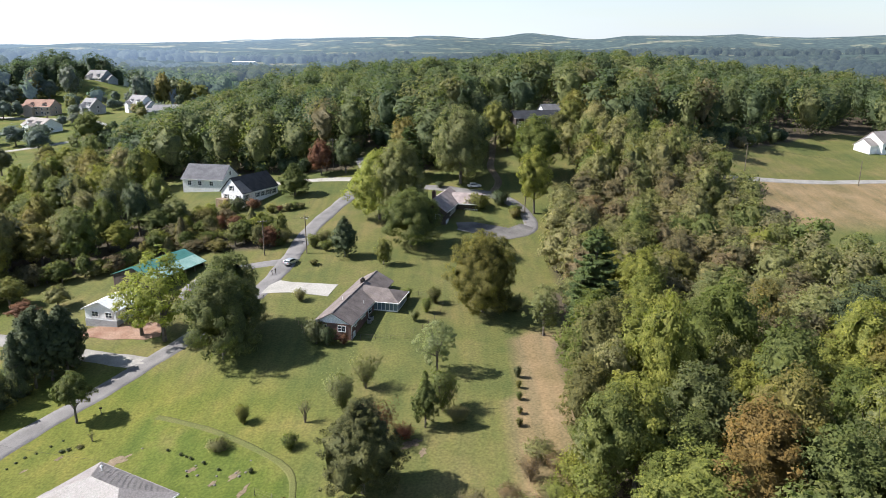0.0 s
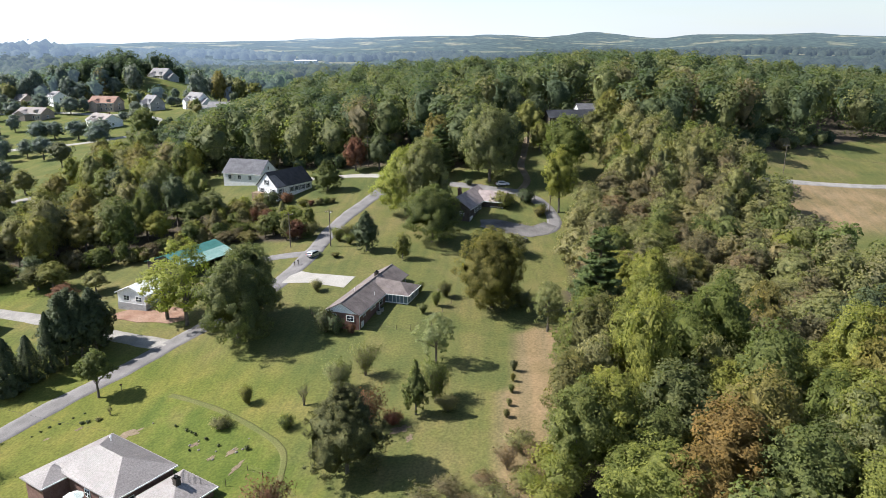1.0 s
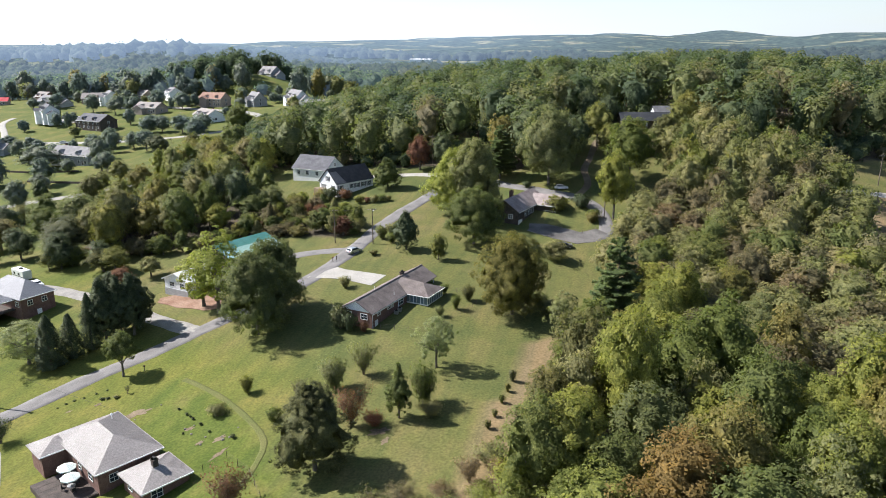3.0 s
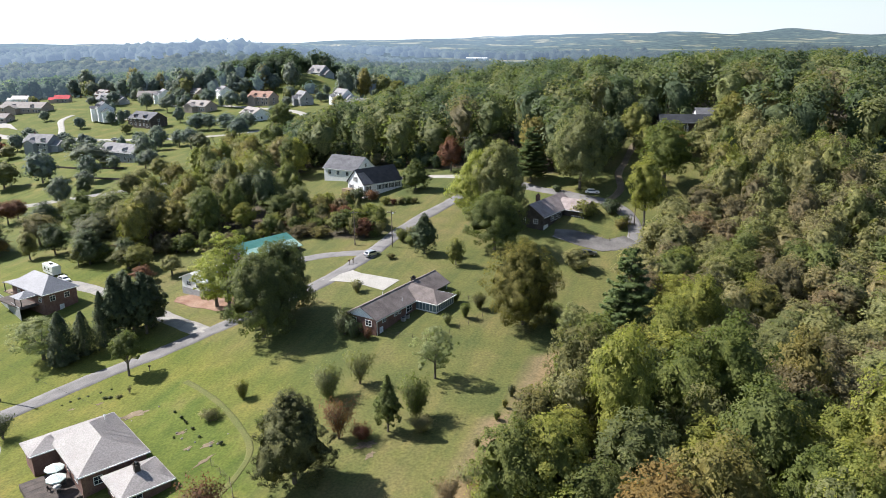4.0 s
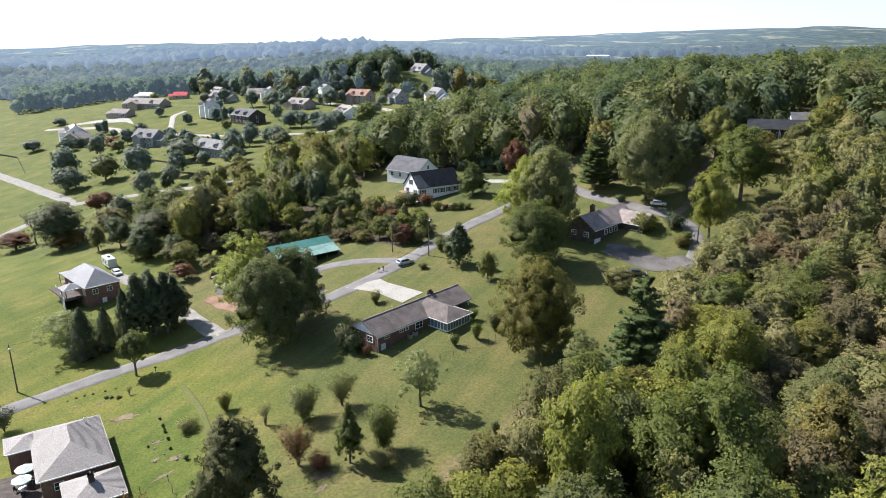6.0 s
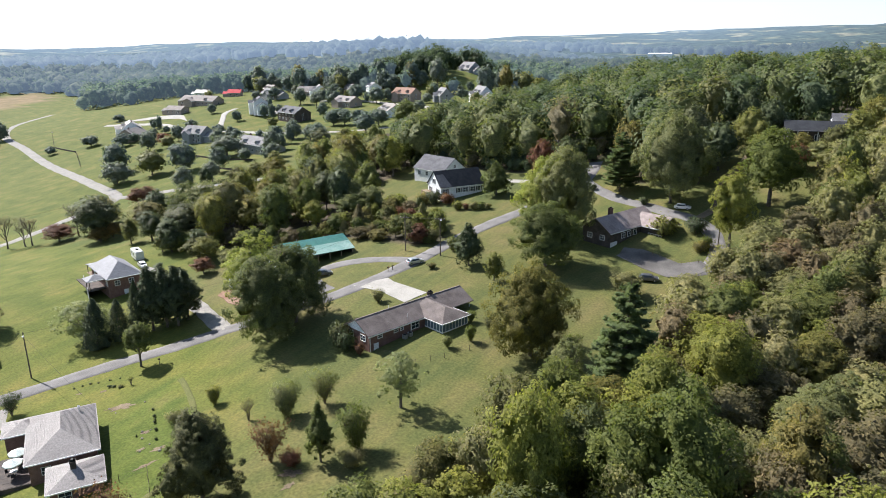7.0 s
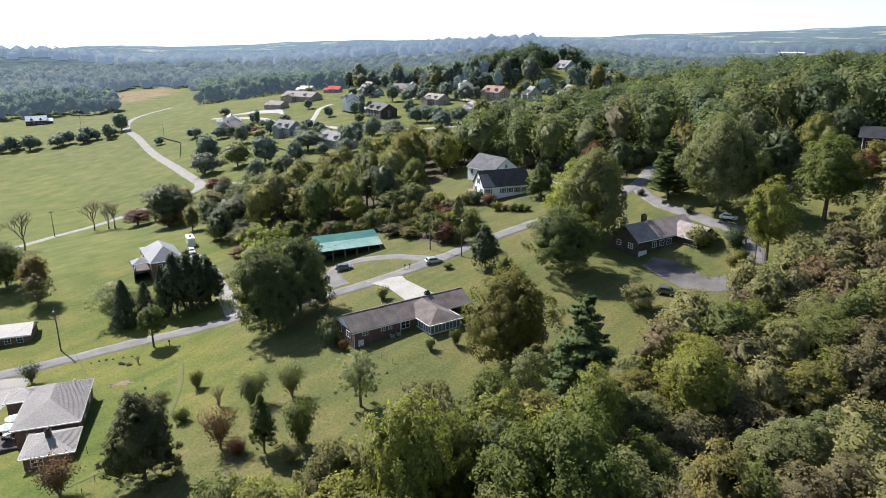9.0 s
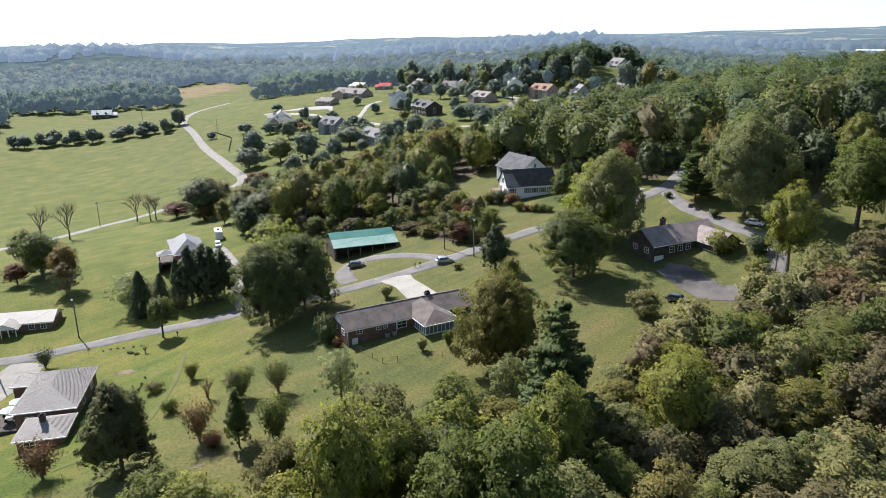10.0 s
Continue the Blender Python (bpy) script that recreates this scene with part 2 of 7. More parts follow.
ASPHALT = speckled("worn grey asphalt", (0.145, 0.138, 0.134), (0.205, 0.195, 0.19), 0.25, 7, 0.9, relief=0.01)
GRAVEL = speckled("pale gravel", (0.23, 0.22, 0.205), (0.3, 0.285, 0.26), 0.4, 6, 0.95, relief=0.03)
# The court's asphalt, its tone lowered to stand in for tree shade.
SHADED_ASPHALT = speckled("patched asphalt darkened for shade", (0.085, 0.08, 0.076), (0.16, 0.15, 0.142), 0.22, 5, 0.9, relief=0.01)
CONCRETE = speckled("clean concrete", (0.3, 0.287, 0.258), (0.36, 0.343, 0.312), 0.3, 5, 0.8, relief=0.004)
DIRT = speckled("worn brown dirt", (0.13, 0.098, 0.064), (0.205, 0.16, 0.108), 0.3, 4, 0.95)
STRAW = speckled("dry trodden grass", (0.096, 0.11, 0.032), (0.125, 0.124, 0.042), 0.25, 5, 0.95)
CLAY = speckled("red clay", (0.21, 0.12, 0.082), (0.28, 0.185, 0.135), 0.35, 3, 0.95, relief=0.1)
POLE = speckled("weathered pole timber", (0.12, 0.095, 0.075), (0.18, 0.15, 0.12), 1.5, 12, 0.9)
WOOD = speckled("bare timber", (0.2, 0.15, 0.1), (0.28, 0.21, 0.15), 1.5, 10, 0.85)
METAL = speckled("galvanised steel", (0.45, 0.45, 0.46), (0.55, 0.55, 0.56), 2, 12, 0.4, 0.6, 0.002)
BLACK = speckled("black rubber", (0.02, 0.02, 0.02), (0.03, 0.03, 0.03), 3, 20, 0.7)
STONE = speckled("pale field stone", (0.165, 0.15, 0.124), (0.225, 0.206, 0.173), 1.5, 8, 0.9, relief=0.05)
CANVAS = speckled("pale green white canvas", (0.6, 0.68, 0.64), (0.68, 0.75, 0.71), 1, 8, 0.8)


def plain(name, col, rough=0.4, metal=0.0, coat=0.0):
    m, nodes, links, p = material(name, rough, metal)
    n = place_noise(nodes, links, 3, 2)
    links.new(mix(nodes, links, n.outputs[0], tuple(c * 0.92 for c in col), tuple(min(1, c * 1.06) for c in col)), p.inputs["Base Color"])
    p.inputs["Coat Weight"].default_value = coat
    return m


GLASS = plain("dark window glass", (0.03, 0.04, 0.05), 0.08)
SCREEN = plain("blue grey porch screen", (0.12, 0.17, 0.2), 0.5)
TRIM = plain("white trim", (0.78, 0.78, 0.77), 0.5)
SILVER_PAINT = plain("silver car paint", (0.5, 0.51, 0.52), 0.3, 0.5, 0.6)
GREY_PAINT = plain("dark grey car paint", (0.12, 0.125, 0.14), 0.3, 0.4, 0.6)
WHITE_PAINT = plain("white car paint", (0.75, 0.75, 0.75), 0.3, 0.0, 0.6)
RED_PLASTIC = plain("red paint", (0.5, 0.04, 0.04), 0.5)

# ---- the lie of the land ----
HILLS = np.array([(-80, 110, 45, -4.7), (-20, 130, 40, 5.4), (40, 130, 45, -4.0), (-50, 190, 45, 2.1), (50, 290, 45, 11.5), (-40, 320, 60, 3.4),
    (100, 250, 60, -0.7), (60, 60, 60, 7.2), (-40, 60, 50, -3.4), (-130, 140, 50, 3.0), (-150, 270, 70, 5.4), (-230, 160, 80, -9.1),
    (-330, 400, 90, 0.7), (-300, 270, 80, 4.0), (-250, 520, 110, 7.9), (-480, 470, 120, 14.6), (-600, 300, 150, -7.9), (0, 450, 120, 26.9),
    (200, 450, 160, 9.9), (200, 180, 100, -2.1), (-66, 232, 18, 0.7), (-100, 400, 80, -6.6), (120, 360, 60, 2.1), (-400, 150, 120, -17.0), (-295, 580, 40, 20.0)], float)


def field_noise(x, y, size, seed=0):
    """Smooth value noise between 0 and 1, over a grid of that many metres."""
    def at(i, j):
        v = np.sin(i * 127.1 + j * 311.7 + seed * 74.7) * 43758.5453
        return v - np.floor(v)
    u, v = np.asarray(x, float) / size, np.asarray(y, float) / size
    i, j = np.floor(u), np.floor(v)
    a, b = u - i, v - j
    a, b = a * a * (3 - 2 * a), b * b * (3 - 2 * b)
    return (at(i, j) * (1 - a) + at(i + 1, j) * a) * (1 - b) + (at(i, j + 1) * (1 - a) + at(i + 1, j + 1) * a) * b


def step(lo, hi, v):
    s = np.clip((v - lo) / (hi - lo), 0, 1)
    return s * s * (3 - 2 * s)


def height(x, y):
    x, y = np.asarray(x, float), np.asarray(y, float)
    near = -4.46 + 0.017 * x + 0.025 * y
    for cx, cy, s, k in HILLS:
        near = near + k * np.exp(-((x - cx) ** 2 + (y - cy) ** 2) / (2 * s * s))
    r, way = np.hypot(x + 50, y - 200), np.degrees(np.arctan2(-x, y - 0.001))
    crest = np.interp(way, (-180, -60, -30, -10, 2, 15, 30, 40, 50, 58, 80, 180), (50, 80, 118, 106, 116, 88, 56, 62, 34, 10, 12, 20))
    ways = (-60, 5, 20, 35, 50, 62, 75, 90)
    v0, v1, v2 = (np.interp(way, ways, h) for h in ((4, 6, 6, 10, 2, -6, -10, -10), (6, 6, 6, 18, 8, -4, -6, -6), (30, 30, 30, 38, 18, 6, 2, 2)))
    valley = np.where(r < 1500, v0 + (v1 - v0) * step(800, 1500, r), v1 + (v2 - v1) * step(1500, 2350, r))
    valley = valley + (22 * field_noise(x, y, 420, 3) - 11 + 10 * field_noise(x, y, 170, 5) - 5) * step(650, 1200, r)
    for cx, cy, s, k in ((-470, 770, 105, 16), (-400, 800, 90, 12), (-1500, 480, 230, 34), (-1080, 1300, 190, 22), (-860, 1340, 150, 14), (-1900, 2400, 500, 12)):
        valley = valley + k * np.exp(-((x - cx) ** 2 + (y - cy) ** 2) / (2 * s * s))
    ridge = step(2300, 4250, r)
    far = valley * (1 - ridge) + (crest - 34 + 58 * field_noise(x, y, 560, 8) + 14 * field_noise(x, y, 170, 9)) * ridge
    w = step(620, 1050, r)
    return near * (1 - w) + far * w


def ground_z(x, y):
    return float(height(x, y))


def in_poly(x, y, poly):
    x, y = np.asarray(x, float), np.asarray(y, float)
    inside = np.zeros(x.shape, bool)
    for (ax, ay), (bx, by) in zip(poly, poly[1:] + poly[:1]):
        cross = (ay > y) != (by > y)
        inside ^= cross & (x < (bx - ax) * (y - ay) / ((by - ay) or 1e-9) + ax)
    return inside


# Outlines of the land's covers, in metres.
WOOD_EAST = [(21, 74), (21, 84), (21, 92), (22, 101), (23, 110), (24, 121), (23, 128), (27, 140), (27, 160), (31, 185), (34, 205), (41, 222), (47, 240), (50, 260), (82, 264), (97, 250), (99, 232), (100, 212), (96, 188), (104, 172), (118, 150), (150, 120), (170, 60), (150, 36), (70, 36), (44, 44)]
DRY_STRIP = [(10, 74), (11, 100), (13.5, 118), (12, 132), (24, 136), (25, 120), (24, 105), (22, 80), (18, 74)]
TAN_FIELD = [(97, 248), (100, 214), (96, 196), (118, 188), (300, 215), (300, 262), (165, 256)]
WEST_WOOD = [(-128, 167), (-108, 174), (-92, 178), (-80, 186), (-78, 205), (-92, 222), (-104, 240), (-110, 262), (-118, 284), (-146, 300), (-168, 290), (-160, 262), (-146, 235), (-142, 200)]
RIDGE_WOOD = [(-112, 268), (-84, 268), (-58, 262), (-36, 262), (-30, 290), (-22, 268), (-8, 252), (8, 262), (6, 292), (20, 297), (44, 297), (54, 288), (52, 262), (88, 266), (104, 276), (140, 300), (180, 330), (260, 330), (300, 420), (240, 480), (60, 500), (-60, 495), (-140, 460), (-196, 400), (-190, 350), (-150, 318)]
GARDEN = [(-52.4, 111), (-40, 104), (-31.8, 99), (-24, 92), (-18, 86), (-13, 78), (-20, 66), (-36, 70), (-48, 92), (-51, 101)]
BROWN_FIELD = [(-940, 540), (-823, 497), (-755, 388), (-860, 370), (-905, 460)]
BRUSH = [(-78, 186), (-60, 187), (-46, 186), (-44, 194), (-54, 206), (-66, 212), (-80, 206)]


def mesh_of(name, verts, faces, mats, smooth=False):
    me = bpy.data.meshes.new(name)
    me.from_pydata([tuple(v) for v in verts], [], faces)
    for m in mats if isinstance(mats, (list, tuple)) else [mats]:
        me.materials.append(m)
    if smooth:
        me.polygons.foreach_set("use_smooth", [True] * len(me.polygons))
    me.update()
    return me


def leaf_mesh(name, sprays, mat, hue=None, mass=None):
    """A crown: loose three-cornered leaf sprays from corners (n x 3 x 3) and outward ways (n x 3), over a closed leafy mass
    (places, corners of faces, outward ways); hue: a number by spray, and by place of the mass, for the leaves' hue."""
    verts, ways = sprays
    n = len(verts)
    co, way = np.asarray(verts, np.float32).reshape(-1, 3), np.repeat(np.asarray(ways, np.float32), 3, axis=0)
    tri = np.arange(3 * n, dtype=np.int32)
    if mass is not None:
        co, way, tri = np.concatenate([co, mass[0]]), np.concatenate([way, mass[2]]), np.concatenate([tri, (np.asarray(mass[1]) + 3 * n).astype(np.int32).ravel()])
    me = bpy.data.meshes.new(name)
    me.vertices.add(len(co))
    me.vertices.foreach_set("co", co.astype(np.float32).ravel())
    me.loops.add(len(tri))
    me.loops.foreach_set("vertex_index", tri)
    me.polygons.add(len(tri) // 3)
    me.polygons.foreach_set("loop_start", np.arange(0, len(tri), 3, dtype=np.int32))
    me.materials.append(mat)
    me.update(calc_edges=True)
    me.attributes.new("custom_normal", "FLOAT_VECTOR", "POINT").data.foreach_set("vector", way.astype(np.float32).ravel())
    if hue is not None:
        h = np.repeat(np.asarray(hue[0], np.float32), 3)
        me.attributes.new("hue", "FLOAT", "POINT").data.foreach_set("value", np.concatenate([h, hue[1]]).astype(np.float32))
    return me


def spread(lo, hi, fine_lo, fine_hi, fine):
    c = list(np.arange(fine_lo, fine_hi + 0.01, fine))
    for end, sign in ((lo, -1), (hi, 1)):
        s, v = fine, c[0] if sign < 0 else c[-1]
        while sign * (end - v) > 0:
            s *= 1.055
            v += sign * s
            c.insert(0, v) if sign < 0 else c.append(v)
    return np.array(c)


def ground_sheet():
    xs, ys = spread(-4900, 4900, -270, 180, 3.0), spread(-2500, 4900, 20, 345, 3.0)
    X, Y = np.meshgrid(xs, ys)
    Z = height(X, Y)
    nx, ny = len(xs), len(ys)
    me = bpy.data.meshes.new("ground")
    me.vertices.add(nx * ny)
    me.vertices.foreach_set("co", np.stack([X, Y, Z], -1).astype(np.float32).ravel())
    i = (np.arange(ny - 1)[:, None] * nx + np.arange(nx - 1)[None]).ravel()
    q = np.stack([i, i + 1, i + nx + 1, i + nx], -1).astype(np.int32)
    me.loops.add(q.size)
    me.loops.foreach_set("vertex_index", q.ravel())
    me.polygons.add(len(q))
    me.polygons.foreach_set("loop_start", np.arange(0, q.size, 4, dtype=np.int32))
    me.polygons.foreach_set("use_smooth", np.ones(len(q), bool))
    me.materials.append(GROUND)
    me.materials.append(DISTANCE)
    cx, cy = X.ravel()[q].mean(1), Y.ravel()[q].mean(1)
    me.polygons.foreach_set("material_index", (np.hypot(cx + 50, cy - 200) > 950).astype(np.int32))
    me.update(calc_edges=True)
    x, y = X.ravel(), Y.ravel()
    garden = np.maximum(in_poly(x, y, GARDEN) * 1.0, 0.4 * step(-90, -130, x))
    dry = np.maximum(in_poly(x, y, BROWN_FIELD) * 1.0, np.maximum(in_poly(x, y, DRY_STRIP) * 1.0, in_poly(x, y, TAN_FIELD) * step(200, 216, y + 0 * x)))
    litter = in_poly(x, y, WOOD_EAST) | in_poly(x, y, WEST_WOOD) | in_poly(x, y, RIDGE_WOOD) | in_poly(x, y, BRUSH)
    lush = 0.65 * step(-8, -32, x) * step(118, 100, y + 0.25 * x) + step(-20, -75, x) * step(150, 95, y) + step(-200, -230, x) * 0.6 + step(-95, -115, x) * step(175, 155, y)
    col = me.color_attributes.new("cover", "FLOAT_COLOR", "POINT")
    col.data.foreach_set("color", np.stack([dry, litter * 1.0, np.clip(lush, 0, 1), garden], -1).astype(np.float32).ravel())
    return tagged(new("ground", me), "rolling mown lawn, meadow and woodland floor", "ground", kind="structure")


def ground_material():
    m, nodes, links, p = material("lawn and meadow", 0.9)
    cover = nodes.new("ShaderNodeAttribute")
    cover.attribute_name = "cover"
    sep = nodes.new("ShaderNodeSeparateColor")
    links.new(cover.outputs["Color"], sep.inputs[0])
    broad, patch, fine = place_noise(nodes, links, 0.018, 4), place_noise(nodes, links, 0.11, 5), place_noise(nodes, links, 2.2, 4)
    stripe = place_noise(nodes, links, 0.5, 2, (1.0, 0.05, 1.0), 35)
    grass = ramp(nodes, [(0.36, (0.073, 0.09, 0.029)), (0.5, (0.108, 0.112, 0.037)), (0.62, (0.149, 0.128, 0.054))])
    links.new(mix(nodes, links, 0.5, broad.outputs[0], patch.outputs[0]), grass.inputs[0])
    lush = ramp(nodes, [(0.32, (0.088, 0.108, 0.02)), (0.52, (0.116, 0.125, 0.027)), (0.7, (0.151, 0.14, 0.036))])
    links.new(patch.outputs[0], lush.inputs[0])
    col = mix(nodes, links, sep.outputs[2], grass.outputs[0], lush.outputs[0])
    bed = ramp(nodes, [(0.35, (0.063, 0.09, 0.016)), (0.55, (0.092, 0.115, 0.023)), (0.68, (0.14, 0.135, 0.04))])
    links.new(patch.outputs[0], bed.inputs[0])
    col = mix(nodes, links, cover.outputs["Alpha"], col, bed.outputs[0])
    tan = ramp(nodes, [(0.3, (0.145, 0.116, 0.058)), (0.7, (0.24, 0.172, 0.102))])
    links.new(patch.outputs[0], tan.inputs[0])
    col = mix(nodes, links, sep.outputs[0], col, tan.outputs[0])
    litter = ramp(nodes, [(0.3, (0.05, 0.045, 0.029)), (0.7, (0.11, 0.085, 0.063))])
    links.new(patch.outputs[0], litter.inputs[0])
    col = mix(nodes, links, sep.outputs[1], col, litter.outputs[0])
    rows = ramp(nodes, [(0.35, (0.88, 0.92, 0.9)), (0.65, (1.1, 1.06, 1.02))])
    links.new(stripe.outputs[0], rows.inputs[0])
    col = mix(nodes, links, 1.0, col, rows.outputs[0], "MULTIPLY")
    grain = ramp(nodes, [(0.3, (0.7, 0.72, 0.7)), (0.7, (1.22, 1.2, 1.2))])
    links.new(fine.outputs[0], grain.inputs[0])
    links.new(mix(nodes, links, 1.0, col, grain.outputs[0], "MULTIPLY"), p.inputs["Base Color"])
    p.inputs["Specular IOR Level"].default_value = 0.15
    bump(nodes, links, p, fine.outputs[0], 0.8, 0.12)
    return m


def distance_material():
    """Far country backdrop: woods and pale fields; painted haze glows bluer and lighter farther off."""
    m, nodes, links, p = material("distant country", 0.95)
    woods, dots = place_noise(nodes, links, 0.0055, 5, (1, 1, 0)), place_noise(nodes, links, 0.035, 4)
    field = ramp(nodes, [(0.57, (0.04, 0.056, 0.042)), (0.59, (0.1, 0.11, 0.065)), (0.68, (0.17, 0.16, 0.105))])
    links.new(woods.outputs[0], field.inputs[0])
    clumps = ramp(nodes, [(0.35, (0.55, 0.55, 0.55)), (0.65, (1.4, 1.4, 1.4))])
    links.new(dots.outputs[0], clumps.inputs[0])
    links.new(mix(nodes, links, 1.0, field.outputs[0], clumps.outputs[0], "MULTIPLY"), p.inputs["Base Color"])
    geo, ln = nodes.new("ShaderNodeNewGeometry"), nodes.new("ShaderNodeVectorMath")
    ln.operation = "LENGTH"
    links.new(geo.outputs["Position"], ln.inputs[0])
    # Emission that grows with distance stands in for air haze.
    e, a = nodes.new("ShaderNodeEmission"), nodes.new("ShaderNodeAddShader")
    e.inputs[0].default_value = (*HAZE_BLUE, 1)
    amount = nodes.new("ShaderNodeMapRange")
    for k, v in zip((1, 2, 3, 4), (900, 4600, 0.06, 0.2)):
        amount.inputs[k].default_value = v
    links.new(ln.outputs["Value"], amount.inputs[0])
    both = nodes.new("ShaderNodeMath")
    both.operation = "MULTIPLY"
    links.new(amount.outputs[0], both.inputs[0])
    links.new(sunward_haze(nodes, links, 0.65, 1.5), both.inputs[1])
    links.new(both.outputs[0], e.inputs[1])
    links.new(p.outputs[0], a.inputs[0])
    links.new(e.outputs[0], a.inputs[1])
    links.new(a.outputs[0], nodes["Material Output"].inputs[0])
    p.inputs["Specular IOR Level"].default_value = 0.0
    return m


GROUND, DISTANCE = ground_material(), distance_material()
ground_sheet()


def smooth_line(pts, gap=2.0):
    """A Catmull-Rom line through the points, at even short steps."""
    p = [np.array(q, float) for q in pts]
    p = [2 * p[0] - p[1]] + p + [2 * p[-1] - p[-2]]
    out = []
    for a, b, c, d in zip(p, p[1:], p[2:], p[3:]):
        n = max(2, int(np.linalg.norm(c - b) / gap))
        for k in range(n):
            t = k / n
            out.append(0.5 * (2 * b + (c - a) * t + (2 * a - 5 * b + 4 * c - d) * t * t + (3 * b - a - 3 * c + d) * t ** 3))
    return out + [p[-2]]


def lane(name, pts, width, mat, label, lift=0.06, gap=2.0):
    line, verts, faces, cross = smooth_line(pts, gap), [], [], (-0.53, -0.5, -0.25, 0.0, 0.25, 0.5, 0.53)
    for k, p in enumerate(line):
        d = line[min(k + 1, len(line) - 1)] - line[max(k - 1, 0)]
        side = np.array([d[1], -d[0]]) / (np.hypot(*d) or 1)
        wob = 1 + 0.06 * math.sin(k * 0.7) + 0.04 * math.sin(k * 1.9 + 1)
        for c in cross:
            q = p[:2] + side * c * width * wob
            verts.append((q[0], q[1], ground_z(*q) + (lift if abs(c) <= 0.5 else -0.15) + (0.03 if c == 0 else 0)))
    m = len(cross)
    for k in range(len(line) - 1):
        for c in range(m - 1):
            faces.append((k * m + c, k * m + c + 1, (k + 1) * m + c + 1, (k + 1) * m + c))
    ob = new(name, mesh_of(name, verts, faces, mat, True))
    ob.data.flip_normals()
    return tagged(ob, label, "road", kind="structure")


def slab(name, poly, mat, label, lift=0.07, category="pavement", grid=2.0):
    """A paved or bare patch laid over the ground: an outline filled with a fine grid."""
    xs = np.arange(min(p[0] for p in poly), max(p[0] for p in poly), grid)
    ys = np.arange(min(p[1] for p in poly), max(p[1] for p in poly), grid)
    bm = bmesh.new()
    bm.faces.new([bm.verts.new((x, y, 0)) for x, y in poly])
    for axis, vals in ((0, xs[1:]), (1, ys[1:])):
        for v in vals:
            co, no = [0, 0, 0], [0, 0, 0]
            co[axis], no[axis] = v, 1
            bmesh.ops.bisect_plane(bm, geom=bm.verts[:] + bm.edges[:] + bm.faces[:], plane_co=co, plane_no=no)
    ex = bmesh.ops.extrude_face_region(bm, geom=bm.faces[:])
    low = [v for v in bm.verts if v not in set(g for g in ex["geom"] if isinstance(g, bmesh.types.BMVert))]
    for v in bm.verts:
        v.co.z = ground_z(v.co.x, v.co.y) + lift
    for v in low:
        v.co.z -= 0.3
    bmesh.ops.recalc_face_normals(bm, faces=bm.faces[:])
    me = bpy.data.meshes.new(name)
    bm.to_mesh(me)
    bm.free()
    me.materials.append(mat)
    return tagged(new(name, me), label, category, kind="structure")


lane("road", [(-104, 52), (-92, 70), (-83, 86), (-79.6, 95), (-73, 108.7), (-66, 118.5), (-58.5, 129.5), (-50.5, 141.5), (-45.5, 150.5), (-42.2, 163), (-40.4, 178), (-39.6, 195), (-37.8, 208), (-33.6, 224.5), (-30.8, 234), (-28.5, 246), (-28, 258), (-32, 275)], 5.0, ASPHALT, "narrow worn grey asphalt lane between lawns")
lane("road", [(-215, 100), (-226, 127), (-235, 146), (-238, 165), (-246, 195), (-252, 222), (-300, 238), (-387, 262), (-470, 288), (-541, 309), (-600, 345), (-640, 400)], 5.6, GRAVEL, "pale country road between meadows")
lane("road", [(-252, 222), (-236, 229), (-213, 238), (-185, 246), (-150, 262)], 5.0, GRAVEL, "pale side road under trees")
lane("road", [(92, 249), (104, 249), (135, 252), (165, 257), (220, 262), (300, 268)], 4.0, GRAVEL, "pale gravel lane across the open field")
slab("pavement", [(-45.2, 156.2), (-39.8, 163.2), (-36.5, 161.5), (-25.0, 158.8), (-26.4, 152.0), (-36, 155.5)], CONCRETE, "clean pale concrete driveway to the garage")
lane("pavement", [(-49.5, 152), (-56, 154.5), (-61, 159), (-61.5, 165), (-57, 170.5), (-50, 174), (-41.5, 176)], 4.2, ASPHALT, "curved grey asphalt drive round a grass island", 0.04)
lane("pavement", [(-59, 128.6), (-63, 130.4), (-70.5, 133.4), (-78, 136.4), (-84, 138.5), (-96, 143.5), (-110, 147.5), (-122, 150)], 4.0, GRAVEL, "grey side drive to the brick house", 0.04)
lane("pavement", [(-33, 250), (-42, 251.5), (-53, 251), (-62, 250)], 4.0, CONCRETE, "pale drive to the white house", 0.04)
lane("pavement", [(5, 203), (13, 199), (21, 197.5), (26, 203), (26, 212), (22, 222), (15, 229), (8, 231.5), (0, 235.2), (-9.5, 239), (-20, 247), (-28, 255)], 4.2, ASPHALT, "grey drive curving round the courtyard garden", 0.04)
lane("pavement", [(16, 229), (19, 238), (17, 250), (18, 258), (19, 268), (20, 276), (24, 279), (28, 279)], 2.4, DIRT, "brown dirt drive climbing to the house on the hill", 0.03)
slab("pavement", [(4, 206.5), (9, 207), (14.5, 204.8), (19.5, 202.6), (23.5, 206), (27, 203), (24.5, 197.5), (19, 194.2), (12, 196.6), (4.5, 201.5)], SHADED_ASPHALT, "patched grey paved court before the garage", 0.09)
slab("ground", [(-79.6, 143.2), (-80.4, 145.6), (-77.0, 147.4), (-72, 148.0), (-63.2, 146.0), (-61.2, 142.4), (-60.6, 139.8), (-63.6, 138.8), (-67.5, 140.0), (-72.4, 140.6), (-76.0, 142.2)], CLAY, "bare red clay by the half-built garage", 0.1, "clay")

